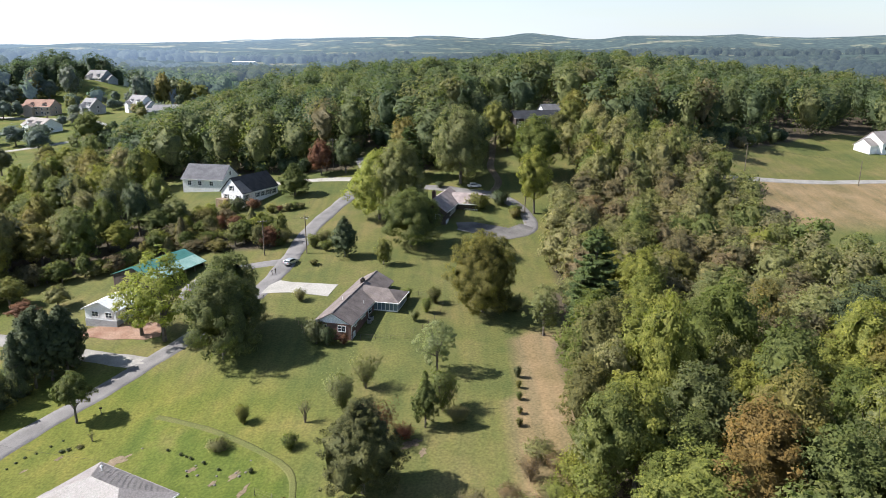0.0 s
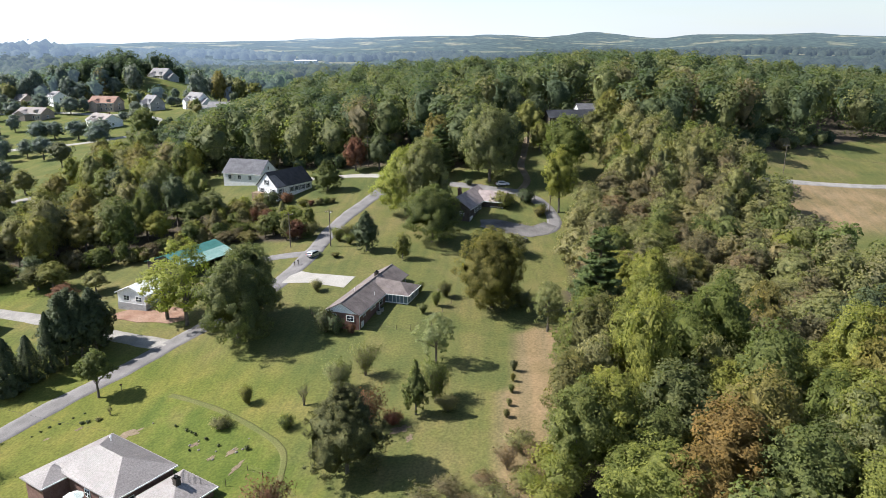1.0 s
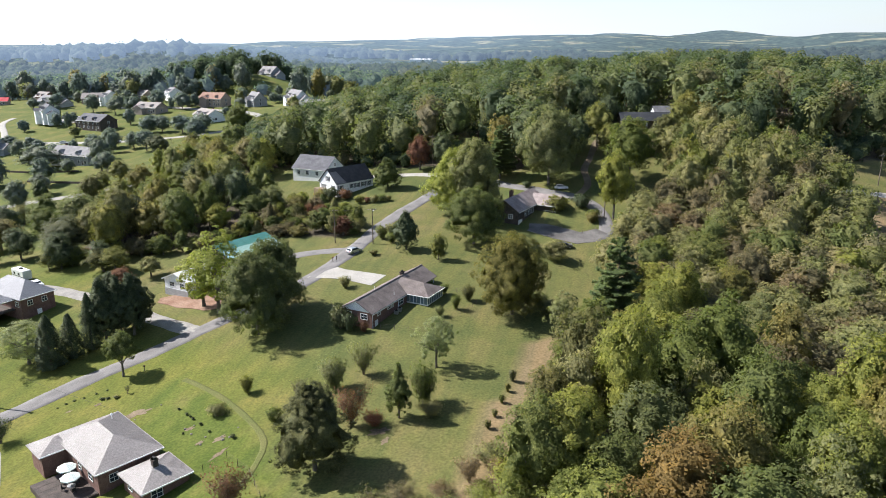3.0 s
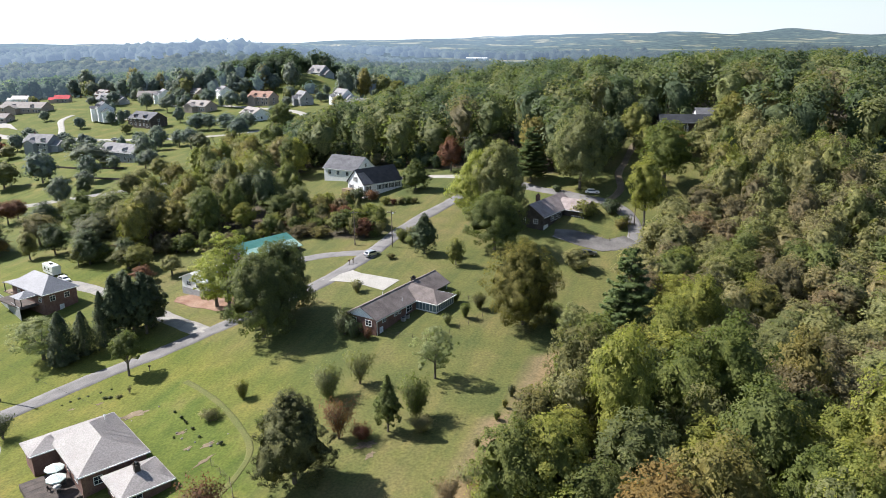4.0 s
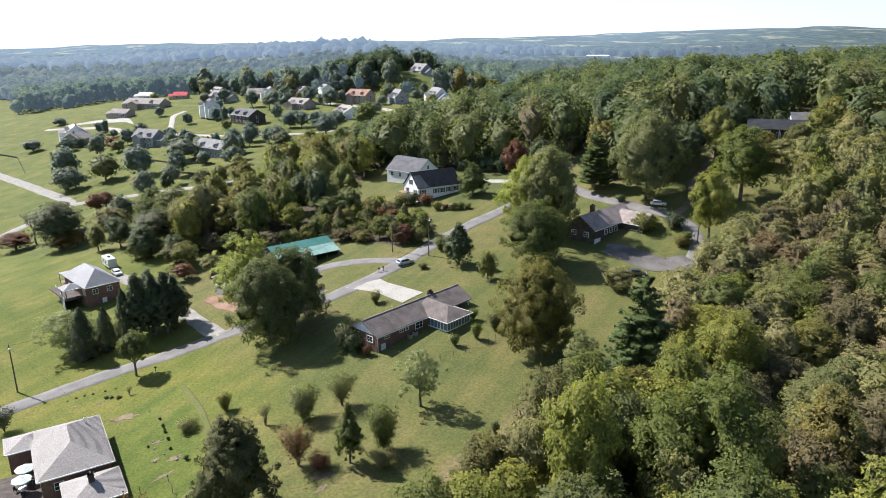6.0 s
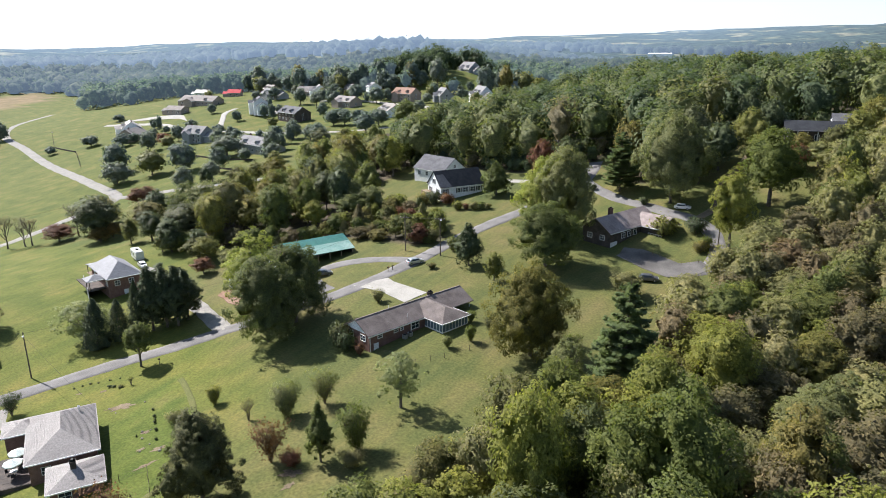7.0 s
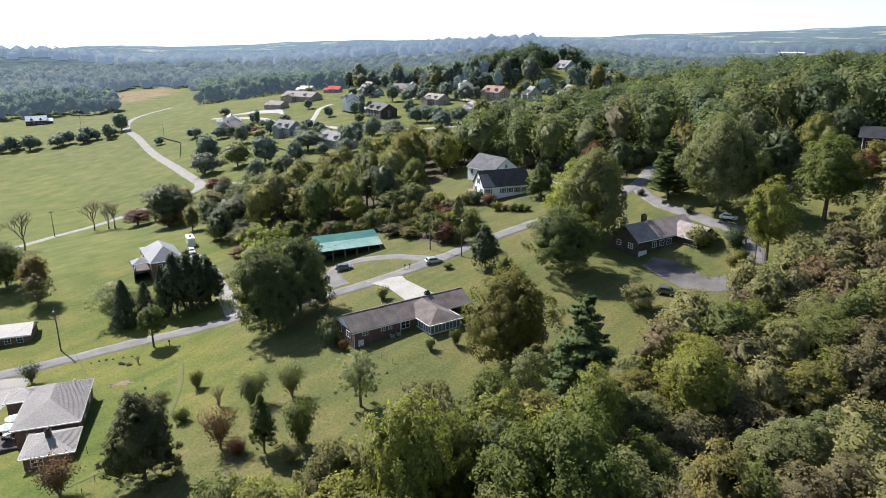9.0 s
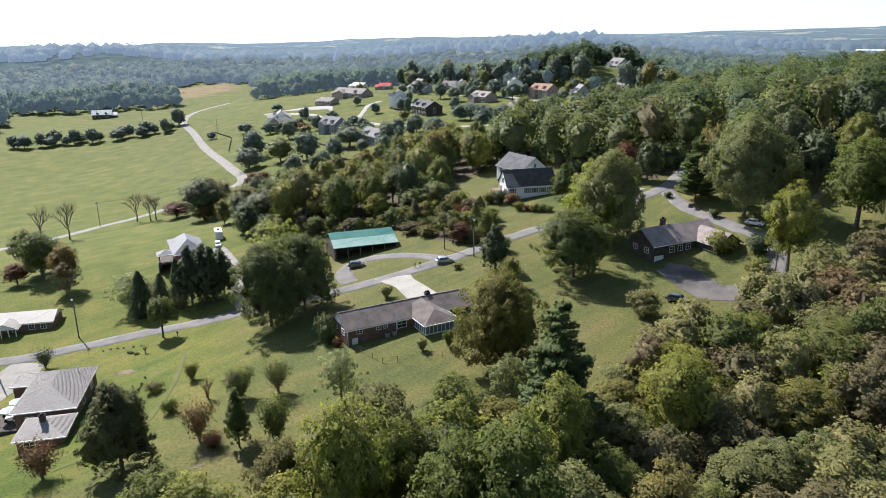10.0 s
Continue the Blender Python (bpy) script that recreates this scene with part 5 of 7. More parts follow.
# The brick ranch house with the screened porch.
def ranch_house():
    h = thing("brick_house", -21.8, 131.85, 2.0, 76.9, "long red-brown brick ranch house with brown shingle roof and screened porch", "house")
    LW = 21.0
    gable_block(h, 10.15, 0, 0, 22.3, 7.7, -1.2, 4.15, 2.1, BRICK, SHINGLE, 0.42, WHITE, ends=(1, 0))
    # carport under the far end of the roof
    part("roof", *joined(*prism(LW + 0.3, 27.0, 3.85, 4.15, 6.25, 0.42, 0.16)), SHINGLE, h)
    part("gable", [(26.6, -3.85, 4.1), (26.6, 3.85, 4.1), (26.6, 0, 6.23), (26.45, -3.85, 4.1), (26.45, 3.85, 4.1), (26.45, 0, 6.23)], [(0, 1, 2), (5, 4, 3), (0, 3, 4, 1), (1, 4, 5, 2), (2, 5, 3, 0)], WHITE, h)
    part("slab", *box(LW + 0.35, 26.7, -3.7, 3.7, 1.0, 2.0), CONCRETE, h, "concrete carport floor")
    for y in (-3.6, 0, 3.6):
        part("post", *box(26.3, 26.45, y - 0.08, y + 0.08, 2.0, 4.2), TRIM, h, "white carport post")
    part("ridge_cap", *box(-1.3, 26.9, -0.14, 0.14, 6.37, 6.44), SHINGLE, h)
    chimney(h, 18.6, 0.5, 4.5, 6.95, 1.0, 0.7, DARK_WALL)
    # porch
    x0, x1, y0, y1 = 13.2, 20.3, -9.2, -3.85
    part("porch_floor", *box(x0, x1, y0, y1, 0.2, 2.0), DARK_WALL, h, "dark porch foundation")
    part("porch_base", *joined(box(x0 - 0.03, x1 + 0.03, y0 - 0.03, y0 + 0.1, 1.9, 2.14), box(x0 - 0.03, x0 + 0.1, y0 + 0.1, y1, 1.9, 2.14), box(x1 - 0.1, x1 + 0.03, y0 + 0.1, y1, 1.9, 2.14)), TRIM, h, "white porch knee wall")
    part("porch_beam", *joined(box(x0 - 0.02, x1 + 0.02, y0 - 0.02, y0 + 0.12, 3.95, 4.15), box(x0 - 0.02, x0 + 0.12, y0 + 0.12, y1, 3.95, 4.15), box(x1 - 0.12, x1 + 0.02, y0 + 0.12, y1, 3.95, 4.15)), TRIM, h)
    for k in range(9):
        x = x0 + (x1 - x0 - 0.12) * k / 8
        part("porch_post", *box(x, x + 0.12, y0, y0 + 0.12, 2.14, 3.95), TRIM, h)
        if k < 8:
            part("screen", *box(x + 0.12, x0 + (x1 - x0 - 0.12) * (k + 1) / 8, y0 + 0.05, y0 + 0.08, 2.14, 3.95), SCREEN, h, "dark porch screen")
    for xs in (x0, x1 - 0.12):
        for k in range(1, 6):
            y = y0 + (y1 - y0) * k / 6
            part("porch_post", *box(xs, xs + 0.12, y, y + 0.12, 2.14, 3.95), TRIM, h)
        for k in range(6):
            ya, yb = y0 + 0.12 + (y1 - y0) * k / 6, y0 + (y1 - y0) * (k + 1) / 6
            part("screen", *box(xs + 0.04, xs + 0.07, ya, yb, 2.14, 3.95), SCREEN, h, "dark porch screen")
    xm, o = (x0 + x1) / 2, 0.45
    v = [(x0 - o, y0 - o, 4.05), (x1 + o, y0 - o, 4.05), (x1 + o, -3.4, 4.05), (x0 - o, -3.4, 4.05), (xm, -6.2, 5.85), (xm, -0.3, 6.3), (x1 + o - 1.6, -0.9, 5.86), (x0 - o + 1.6, -0.9, 5.86)]
    v += [(x, y, z - 0.17) for x, y, z in v[:4]]
    part("porch_roof", v, [(0, 1, 4), (1, 2, 6, 5, 4), (3, 0, 4, 5, 7), (11, 10, 9, 8), (0, 8, 9, 1), (1, 9, 10, 2), (3, 11, 8, 0)], SHINGLE, h, "brown shingle hip roof over the porch")
    part("gutter", *joined(box(x0 - o - 0.05, x1 + o + 0.05, y0 - o - 0.1, y0 - o, 3.93, 4.09), box(x0 - o - 0.1, x0 - o, y0 - o, -4.3, 3.93, 4.09), box(x1 + o, x1 + o + 0.1, y0 - o, -4.3, 3.93, 4.09)), TRIM, h, "white gutter")
    # openings
    for x, w, z, hh in ((1.6, 1.0, 2.9, 0.8), (5.6, 0.9, 2.9, 0.8), (7.1, 0.7, 2.9, 0.8), (10.6, 1.9, 2.3, 1.4)):
        opening(h, x, -3.85, z, -90, w, hh)
    opening(h, 0.6, -3.85, -0.05, -90, 0.95, 2.05, "door", TRIM, WHITE, 0)
    opening(h, 6.0, -3.85, 0.4, -90, 0.9, 0.5)
    opening(h, -1.0, -1.9, 2.5, 180, 1.5, 1.1)
    opening(h, -1.0, 1.9, 2.5, 180, 1.2, 1.1)
    for x in (-1.3, 9.0):
        part("downspout", *box(x + 0.4, x + 0.5, -3.98, -3.87, -0.4, 4.0), TRIM, h, "white downspout")
    for x in (4.0, 14.5, 19.0):
        opening(h, x, 3.85, 2.4, 90, 1.4, 1.2)
    part("vent_pipe", *tube([(9.3, -3.0, 4.6), (9.3, -3.0, 5.5)], [0.06, 0.06]), TRIM, h)
    part("vent_pipe", *tube([(8.0, 1.2, 5.6), (8.0, 1.2, 6.5)], [0.06, 0.06]), TRIM, h)
    for x in (7.0, 8.4):
        u = thing("heat_pump", *(h.matrix_basis @ Vector((x, -4.9, 0)))[:2], 0, 76.9, "grey air-conditioning unit beside the brick wall", "air conditioner")
        u.location.z = ground_z(u.location.x, u.location.y)
        b = part("body", *box(-0.4, 0.4, -0.4, 0.4, 0.05, 0.85), METAL, u)
        part("grille", *tube([(0, 0, 0.85), (0, 0, 0.9)], [0.34, 0.34], 12), BLACK, b)


# The metal-roofed house.
def metal_roof_house():
    h = thing("metal_roof_house", -47.2, 85.3, -6.0, -28.3, "brick house with weathered grey ribbed metal hip roofs", "house")
    hip_block(h, 0, 0, 0, 15.6, 9.6, -0.5, 4.35, 2.4, BRICK, TIN, 0.55, 0.34, edging=TIN)
    hip_block(h, 13.1, 1.6, 0, 6.8, 7.0, -0.5, 3.75, 1.6, BRICK, TIN, 0.55, 0.34, edging=TIN)
    hip_block(h, -6.3, -5.9, 0, 4.8, 5.4, 0.0, 3.9, 1.1, BRICK, TIN, 0.45, 0.34, edging=TIN)
    chimney(h, 13.4, 1.5, 4.0, 6.3, 0.8, 0.8, DARK_WALL)
    for x, y, d, w in ((5.0, -4.8, -90, 1.4), (1.0, -4.8, -90, 1.2), (16.5, 0.0, 0, 1.6), (12.0, -1.9, -90, 1.2), (7.8, -2.5, 0, 1.2), (-4, 4.8, 90, 1.4), (2, 4.8, 90, 1.4), (14.0, 5.1, 90, 1.3)):
        opening(h, x, y, 2.0, d, w, 1.2)
    opening(h, -4.4, -6.2, 1.0, 0, 0.95, 2.05, "door", TRIM, WHITE, 0)
    part("vent_pipe", *tube([(-4.5, 2.8, 5.0), (-4.5, 2.8, 6.2)], [0.09, 0.09]), TRIM, h)
    part("vent_cap", *tube([(-4.5, 2.8, 6.15), (-4.5, 2.8, 6.35), (-4.5, 2.8, 6.5)], [0.2, 0.22, 0.05], 10), TRIM, h)
    m = h.matrix_basis
    deck = thing("patio", *(m @ Vector((3.0, -8.6, 0)))[:2], -5.6, -28.3, "dark shaded patio beside the metal-roofed house", "patio")
    part("paving", *box(-5.2, 4.3, -2.6, 3.8, -0.6, 0.35), DARK_WALL, deck)
    for k in range(6):
        part("paver", *box(-5.1 + 1.55 * k, -3.6 + 1.55 * k, -2.5, 3.7, 0.35, 0.4), DARK_WALL, deck)
    for lx, ly, col in ((0.5, -6.6, CANVAS), (3.6, -7.2, CANVAS)):
        p = m @ Vector((lx, ly, 0))
        u = thing("patio_umbrella", p.x, p.y, -5.2, 20 * lx, "open white patio umbrella beside the house", "umbrella", "umbrellas on the patio")
        seg, rv, rf = 8, [(0, 0, 2.75)], []
        for s in range(seg):
            a = 2 * math.pi * s / seg
            rv.append((1.45 * math.cos(a), 1.45 * math.sin(a), 2.15))
        for s in range(seg):
            a = 2 * math.pi * s / seg
            rv.append((1.45 * math.cos(a), 1.45 * math.sin(a), 2.0))
        for s in range(seg):
            rf += [(0, 1 + s, 1 + (s + 1) % seg), (1 + s, 9 + s, 9 + (s + 1) % seg, 1 + (s + 1) % seg)]
        part("canopy", rv, rf, col, u)
        part("pole", *tube([(0, 0, 0), (0, 0, 2.8)], [0.03, 0.03]), METAL, u)
        part("base", *tube([(0, 0, 0), (0, 0, 0.1)], [0.3, 0.28], 10), BLACK, u)
        t = thing("patio_table", p.x, p.y, -5.2, 0, "round patio table under the umbrella", "table", "tables on the patio")
        part("tabletop", *tube([(0, 0, 0.7), (0, 0, 0.75)], [0.6, 0.6], 14), METAL, t)
        for s in range(4):
            a = math.pi / 2 * s + 0.4
            part("leg", *tube([(0.4 * math.cos(a), 0.4 * math.sin(a), 0), (0.35 * math.cos(a), 0.35 * math.sin(a), 0.7)], [0.025, 0.025], 5), METAL, t)
        for s in range(3):
            a = 2.1 * s + lx
            c = thing("patio_chair", p.x + 1.15 * math.cos(a), p.y + 1.15 * math.sin(a), -5.2, math.degrees(a), "dark metal chair at the patio table", "chair", "chairs on the patio")
            part("seat", *box(-0.25, 0.25, -0.25, 0.25, 0.42, 0.47), BLACK, c)
            part("backrest", *box(0.21, 0.26, -0.25, 0.25, 0.47, 0.95), BLACK, c)
            for a1, b1 in ((-1, -1), (-1, 1), (1, -1), (1, 1)):
                part("leg", *box(a1 * 0.22 - 0.02, a1 * 0.22 + 0.02, b1 * 0.22 - 0.02, b1 * 0.22 + 0.02, 0, 0.42), BLACK, c)


def brick_hip_house():
    h = thing("brick_house", -114.5, 137.8, -5.6, -15.6, "brick house with a smooth blue-grey hip roof and raised open porches", "house")
    hip_block(h, -1.6, 0, 0, 15.8, 8.4, -0.8, 5.6, 3.3, BRICK, BLUE_TIN, 0.5, edging=BLUE_TIN)
    # gallery at the far end and a hipped porch, both open on posts
    v = [(-14.0, -4.6, 5.1), (-9.6, -4.6, 5.75), (-9.6, 4.4, 5.75), (-14.0, 4.4, 5.1)]
    part("gallery_roof", [(x, y, z - 0.16) for x, y, z in v] + v, list(BOX), BLUE_TIN, h, "low blue-grey roof over the open gallery")
    part("gallery_floor", *box(-14.6, -9.7, -4.4, 4.2, 2.3, 2.55), WOOD, h)
    hip_block(h, 1.7, -6.3, 0, 3.6, 4.2, 0, 5.2, 1.2, BRICK, BLUE_TIN, 0.45, walls=False, edging=BLUE_TIN)
    for x, y in ((-13.8, -4.2), (-13.8, 0), (-13.8, 4.0), (0.1, -8.2), (3.4, -8.2)):
        part("post", *box(x - 0.08, x + 0.08, y - 0.08, y + 0.08, 2.3, 5.2), DARK_WALL, h, "dark porch post")
    deck = part("deck", *box(-9.5, 3.6, -8.4, -4.2, 2.3, 2.55), DARK_WALL, h, "raised dark timber deck")
    # pale board fence that runs slantwise along the deck
    n = 26
    for k in range(n):
        a, b = k / n, (k + 0.94) / n
        (xa, ya), (xb, yb) = ((3.4 - 17.6 * t, -8.8 + 3.2 * t) for t in (a, b))
        hi = 2.9 - 0.9 * a
        part("board", [(xa, ya, -1.6), (xb, yb, -1.6), (xb, yb + 0.1, -1.6), (xa, ya + 0.1, -1.6), (xa, ya, hi), (xb, yb, hi), (xb, yb + 0.1, hi), (xa, ya + 0.1, hi)], [tuple(reversed(f)) for f in BOX], GREY_SIDING, deck, "grey fence board")
    for x in (-6, -2.5, 4.6):
        opening(h, x, -4.2, 3.4, -90, 1.3, 1.2)
    for y in (-2, 1.6):
        opening(h, 6.3, y, 3.5, 0, 1.2, 1.2)
    opening(h, 6.3, 0, -0.2, 0, 0.95, 2.05, "door", TRIM, WHITE, 0)
    for x in (-6, 0, 5):
        opening(h, x, 4.2, 3.4, 90, 1.3, 1.2)


def porch_cottage():
    h = thing("cottage", -104.6, 91.0, -9.4, 60.8, "small brick cottage with a pale metal roof and white porch columns", "house")
    gable_block(h, 0, 0, 0, 15.5, 7.6, -0.8, 2.9, 1.5, BRICK, PALE_TIN, 0.5, WHITE)
    gable_block(h, -2.0, -5.0, -90, 4.0, 5.2, 2.5, 2.75, 1.2, TRIM, PALE_TIN, 0.4, WHITE)
    part("porch_floor", *box(-4.6, 0.6, -7.0, -3.8, -0.6, 0.3), CONCRETE, h)
    for x in (-4.4, -2.9, -1.2, 0.4):
        part("column", *tube([(x, -6.8, 0.3), (x, -6.8, 2.6)], [0.13, 0.11], 8), TRIM, h, "white porch column")
    for x in (-6, 3, 5.6):
        opening(h, x, -3.8, 1.1, -90, 1.2, 1.2)
    opening(h, -2.0, -3.8, 0.3, -90, 0.95, 2.05, "door", TRIM, DARK_WALL, 0)


def green_shed():
    h = thing("long_shed", -72.2, 171.2, 1.2, 68.3, "long open shed with a sea-green metal roof and brick posts", "shed")
    L, w = 17.5, 6.7
    slope = prism(-L / 2 - 0.4, L / 2 + 0.4, w, 3.9, 6.3, 0.5, 0.12)
    r = part("roof", *joined(*slope), GREEN_TIN, h)
    out = []
    for s in (-1, 1):
        zb, zt = 3.9 - 0.5 * 2.4 / w + 0.12, 6.42
        vs = [(-L / 2 - 0.4, s * (w + 0.5), zb), (L / 2 + 0.4, s * (w + 0.5), zb), (L / 2 + 0.4, 0, zt), (-L / 2 - 0.4, 0, zt)]
        ribs(vs if s < 0 else [vs[1], vs[0], vs[3], vs[2]], (0, 1, 2, 3), 0.9, out)
    part("seams", *joined(*out), GREEN_TIN, r)
    k = 2.4 / w
    lowz, midz = 3.9 - 0.5 * k + 0.13, 3.9 + 3.3 * k + 0.13
    for n in range(10):
        xa = -L / 2 - 0.38 + (L + 0.76) * n / 10
        xb = xa + (L + 0.76) / 10 - 0.04
        v = [(xa, -w - 0.5, lowz), (xb, -w - 0.5, lowz), (xb, -w + 3.3, midz), (xa, -w + 3.3, midz)]
        part("sheet", v + [(x, y, z + 0.03) for x, y, z in v], list(BOX), PALE_GREEN_TIN, r, "pale green roof sheet")
    part("back_wall", *box(-L / 2, L / 2, w - 0.25, w, -1.5, 3.9), BRICK, h)
    for s in (-1, 1):
        part("side_wall", *box(s * L / 2 - 0.12, s * L / 2 + 0.12, -w + 0.3, w - 0.3, -1.5, 3.9), DARK_WALL, h)
        part("gable", [(s * L / 2, -w, 3.85), (s * L / 2, w, 3.85), (s * L / 2, 0, 6.25), (s * (L / 2 - 0.15), -w, 3.85), (s * (L / 2 - 0.15), w, 3.85), (s * (L / 2 - 0.15), 0, 6.25)], [(0, 1, 2), (5, 4, 3), (0, 3, 4, 1), (1, 4, 5, 2), (2, 5, 3, 0)], DARK_WALL, h)
    part("inner_wall", *box(-L / 2, L / 2, -1.0, -0.8, -1.5, 3.9), DARK_WALL, h)
    for k in range(6):
        x = -L / 2 + 0.2 + (L - 0.4) * k / 5
        part("post", *box(x - 0.12, x + 0.12, -w + 0.05, -w + 0.3, -1.5, 3.75), WOOD, h, "timber shed post")
    part("beam", *box(-L / 2, L / 2, -w + 0.05, -w + 0.25, 3.7, 3.9), WOOD, h)
    part("roof_vent", *tube([(-4, 2.5, 5.3), (-4, 2.5, 6.3)], [0.1, 0.1]), METAL, h)


def white_garage():
    h = thing("garage", -75.3, 151.6, -1.2, 75.0, "half-built white garage on a grey block base", "garage")
    gable_block(h, 0, 0, 0, 9.5, 8.2, 1.6, 4.1, 1.7, WHITE, WHITE_TIN, 0.5)
    part("base", *box(-4.85, 4.85, -4.2, 4.2, -1.0, 1.6), BLOCK, h, "grey block foundation")
    for y in (-2.2, 1.4):
        opening(h, -4.75, y, 2.3, 180, 1.6, 1.1)
    opening(h, -0.5, -4.1, 2.2, -90, 2.4, 1.3)


def white_house():
    h = thing("white_house", -65.0, 233.2, 9.7, 61.0, "white two-storey house with charcoal roof", "house")
    gable_block(h, 0, 0, 0, 16.5, 9.6, -2.5, 3.9, 4.5, WHITE, BLACK_SHINGLE, 0.35)
    v = [(-8.4, -5.25, 3.62), (-4.2, -5.25, 3.62), (-5.6, -1.3, 7.22), (-8.3, -1.3, 7.22), (-8.4, -5.25, 3.85), (-4.2, -5.25, 3.85), (-5.6, -1.3, 7.45), (-8.3, -1.3, 7.45)]
    part("porch_roof", v, list(BOX), GREY_SHINGLE, h, "pale grey roof patch over the entry")
    for x in (-6.5, -1.5, 1.0, 3.6, 6.2):
        b = opening(h, x, -4.8, 1.6, -90, 1.1, 1.4)
        for s in (-1, 1):
            part("shutter", *box(x + s * 0.9 - 0.2, x + s * 0.9 + 0.2, -4.9, -4.82, 1.5, 3.1), GREY_SHINGLE, b, "grey shutter")
    for y, z in ((-2.8, 1.4), (2.6, 1.4), (0, 4.4)):
        b = opening(h, -8.27, y, z, 180, 1.1, 1.5)
        for s in (-1, 1):
            part("shutter", *box(-8.37, -8.29, y + s * 0.9 - 0.2, y + s * 0.9 + 0.2, z - 0.1, z + 1.6), GREY_SHINGLE, b, "grey shutter")
    part("deck", *box(-10.8, -8.3, 1.0, 5.0, -1.4, 1.6), WOOD, h, "timber entry deck")
    h2 = thing("grey_roof_house", -84.0, 251.5, 9.4, -11.6, "pale house with a broad grey roof", "house")
    gable_block(h2, 0, 0, 0, 15.5, 11.5, -1.5, 4.9, 4.2, WHITE, GREY_SHINGLE, 0.4)
    for x in (-5, -1, 3.4):
        opening(h2, x, -5.75, 2.6, -90, 1.2, 1.4)
    opening(h2, 7.77, 0, 5.6, 0, 1.0, 1.2)
    for y in (-3, 3):
        opening(h2, 7.77, y, 2.4, 0, 1.1, 1.4)


def brown_roof_house():
    h = thing("brown_roof_house", -1.0, 214.6, 7.4, 74.3, "long dark house with faded brown roof, white garage door", "house")
    gable_block(h, 1.2, 0, 0, 20.6, 8.8, -1.5, 4.7, 2.9, DARK_WALL, FADED_SHINGLE, 0.6)
    gable_block(h, 8.0, -6.5, -90, 9.0, 7.4, -1.0, 4.6, 2.3, DARK_WALL, FADED_SHINGLE, 0.6, name="wing_wall", ends=(0, 1))
    opening(h, -7.4, -4.4, -0.4, -90, 2.6, 2.1, "door", TRIM, WHITE, 0)
    for x in (-3.4, -0.8, 1.8):
        opening(h, x, -4.4, 2.2, -90, 1.4, 1.3)
    for y in (-2, 2):
        opening(h, -9.1, y, 2.2, 180, 1.3, 1.2)
    opening(h, 8.0, -11.02, 2.0, -90, 1.8, 1.4)
    chimney(h, -1.5, 1.4, 6.0, 9.0, 1.0, 1.0)
    part("railing", *joined(box(4.2, 4.3, -11, -7, 2.6, 2.7), *[box(4.2, 4.3, -11 + 0.8 * k, -10.9 + 0.8 * k, 1.5, 2.6) for k in range(6)]), TRIM, h, "white porch railing")
    part("stoop", *box(2.2, 4.4, -11.2, -4.4, 0.2, 1.5), CONCRETE, h)


def hill_house():
    h = thing("hill_house", 36.5, 284.5, 28.4, 12, "dark grey-roofed house with white columns on the hill", "house")
    gable_block(h, 0, 0, 0, 18, 8.5, -3.0, 4.2, 2.2, DARK_WALL, BLACK_SHINGLE, 0.7)
    for k in range(7):
        x = -8.5 + 2.8 * k
        part("column", *tube([(x, -5.2, -1.0), (x, -5.2, 3.9)], [0.14, 0.12], 8), TRIM, h, "white porch column")
    part("porch_roof", *box(-9.6, 9.6, -5.6, -4.2, 3.7, 3.95), GREY_SHINGLE, h)
    part("porch_floor", *box(-9.6, 9.6, -5.6, -4.25, -2.5, -0.9), BLOCK, h)
    for k in range(5):
        opening(h, -7 + 3.4 * k, -4.25, 0.8, -90, 1.2, 1.8)
    gable_block(h, 8.0, 5.0, 0, 7.0, 6.0, -1.0, 6.4, 2.0, WHITE, GREY_SHINGLE, 0.4, name="annex_wall")


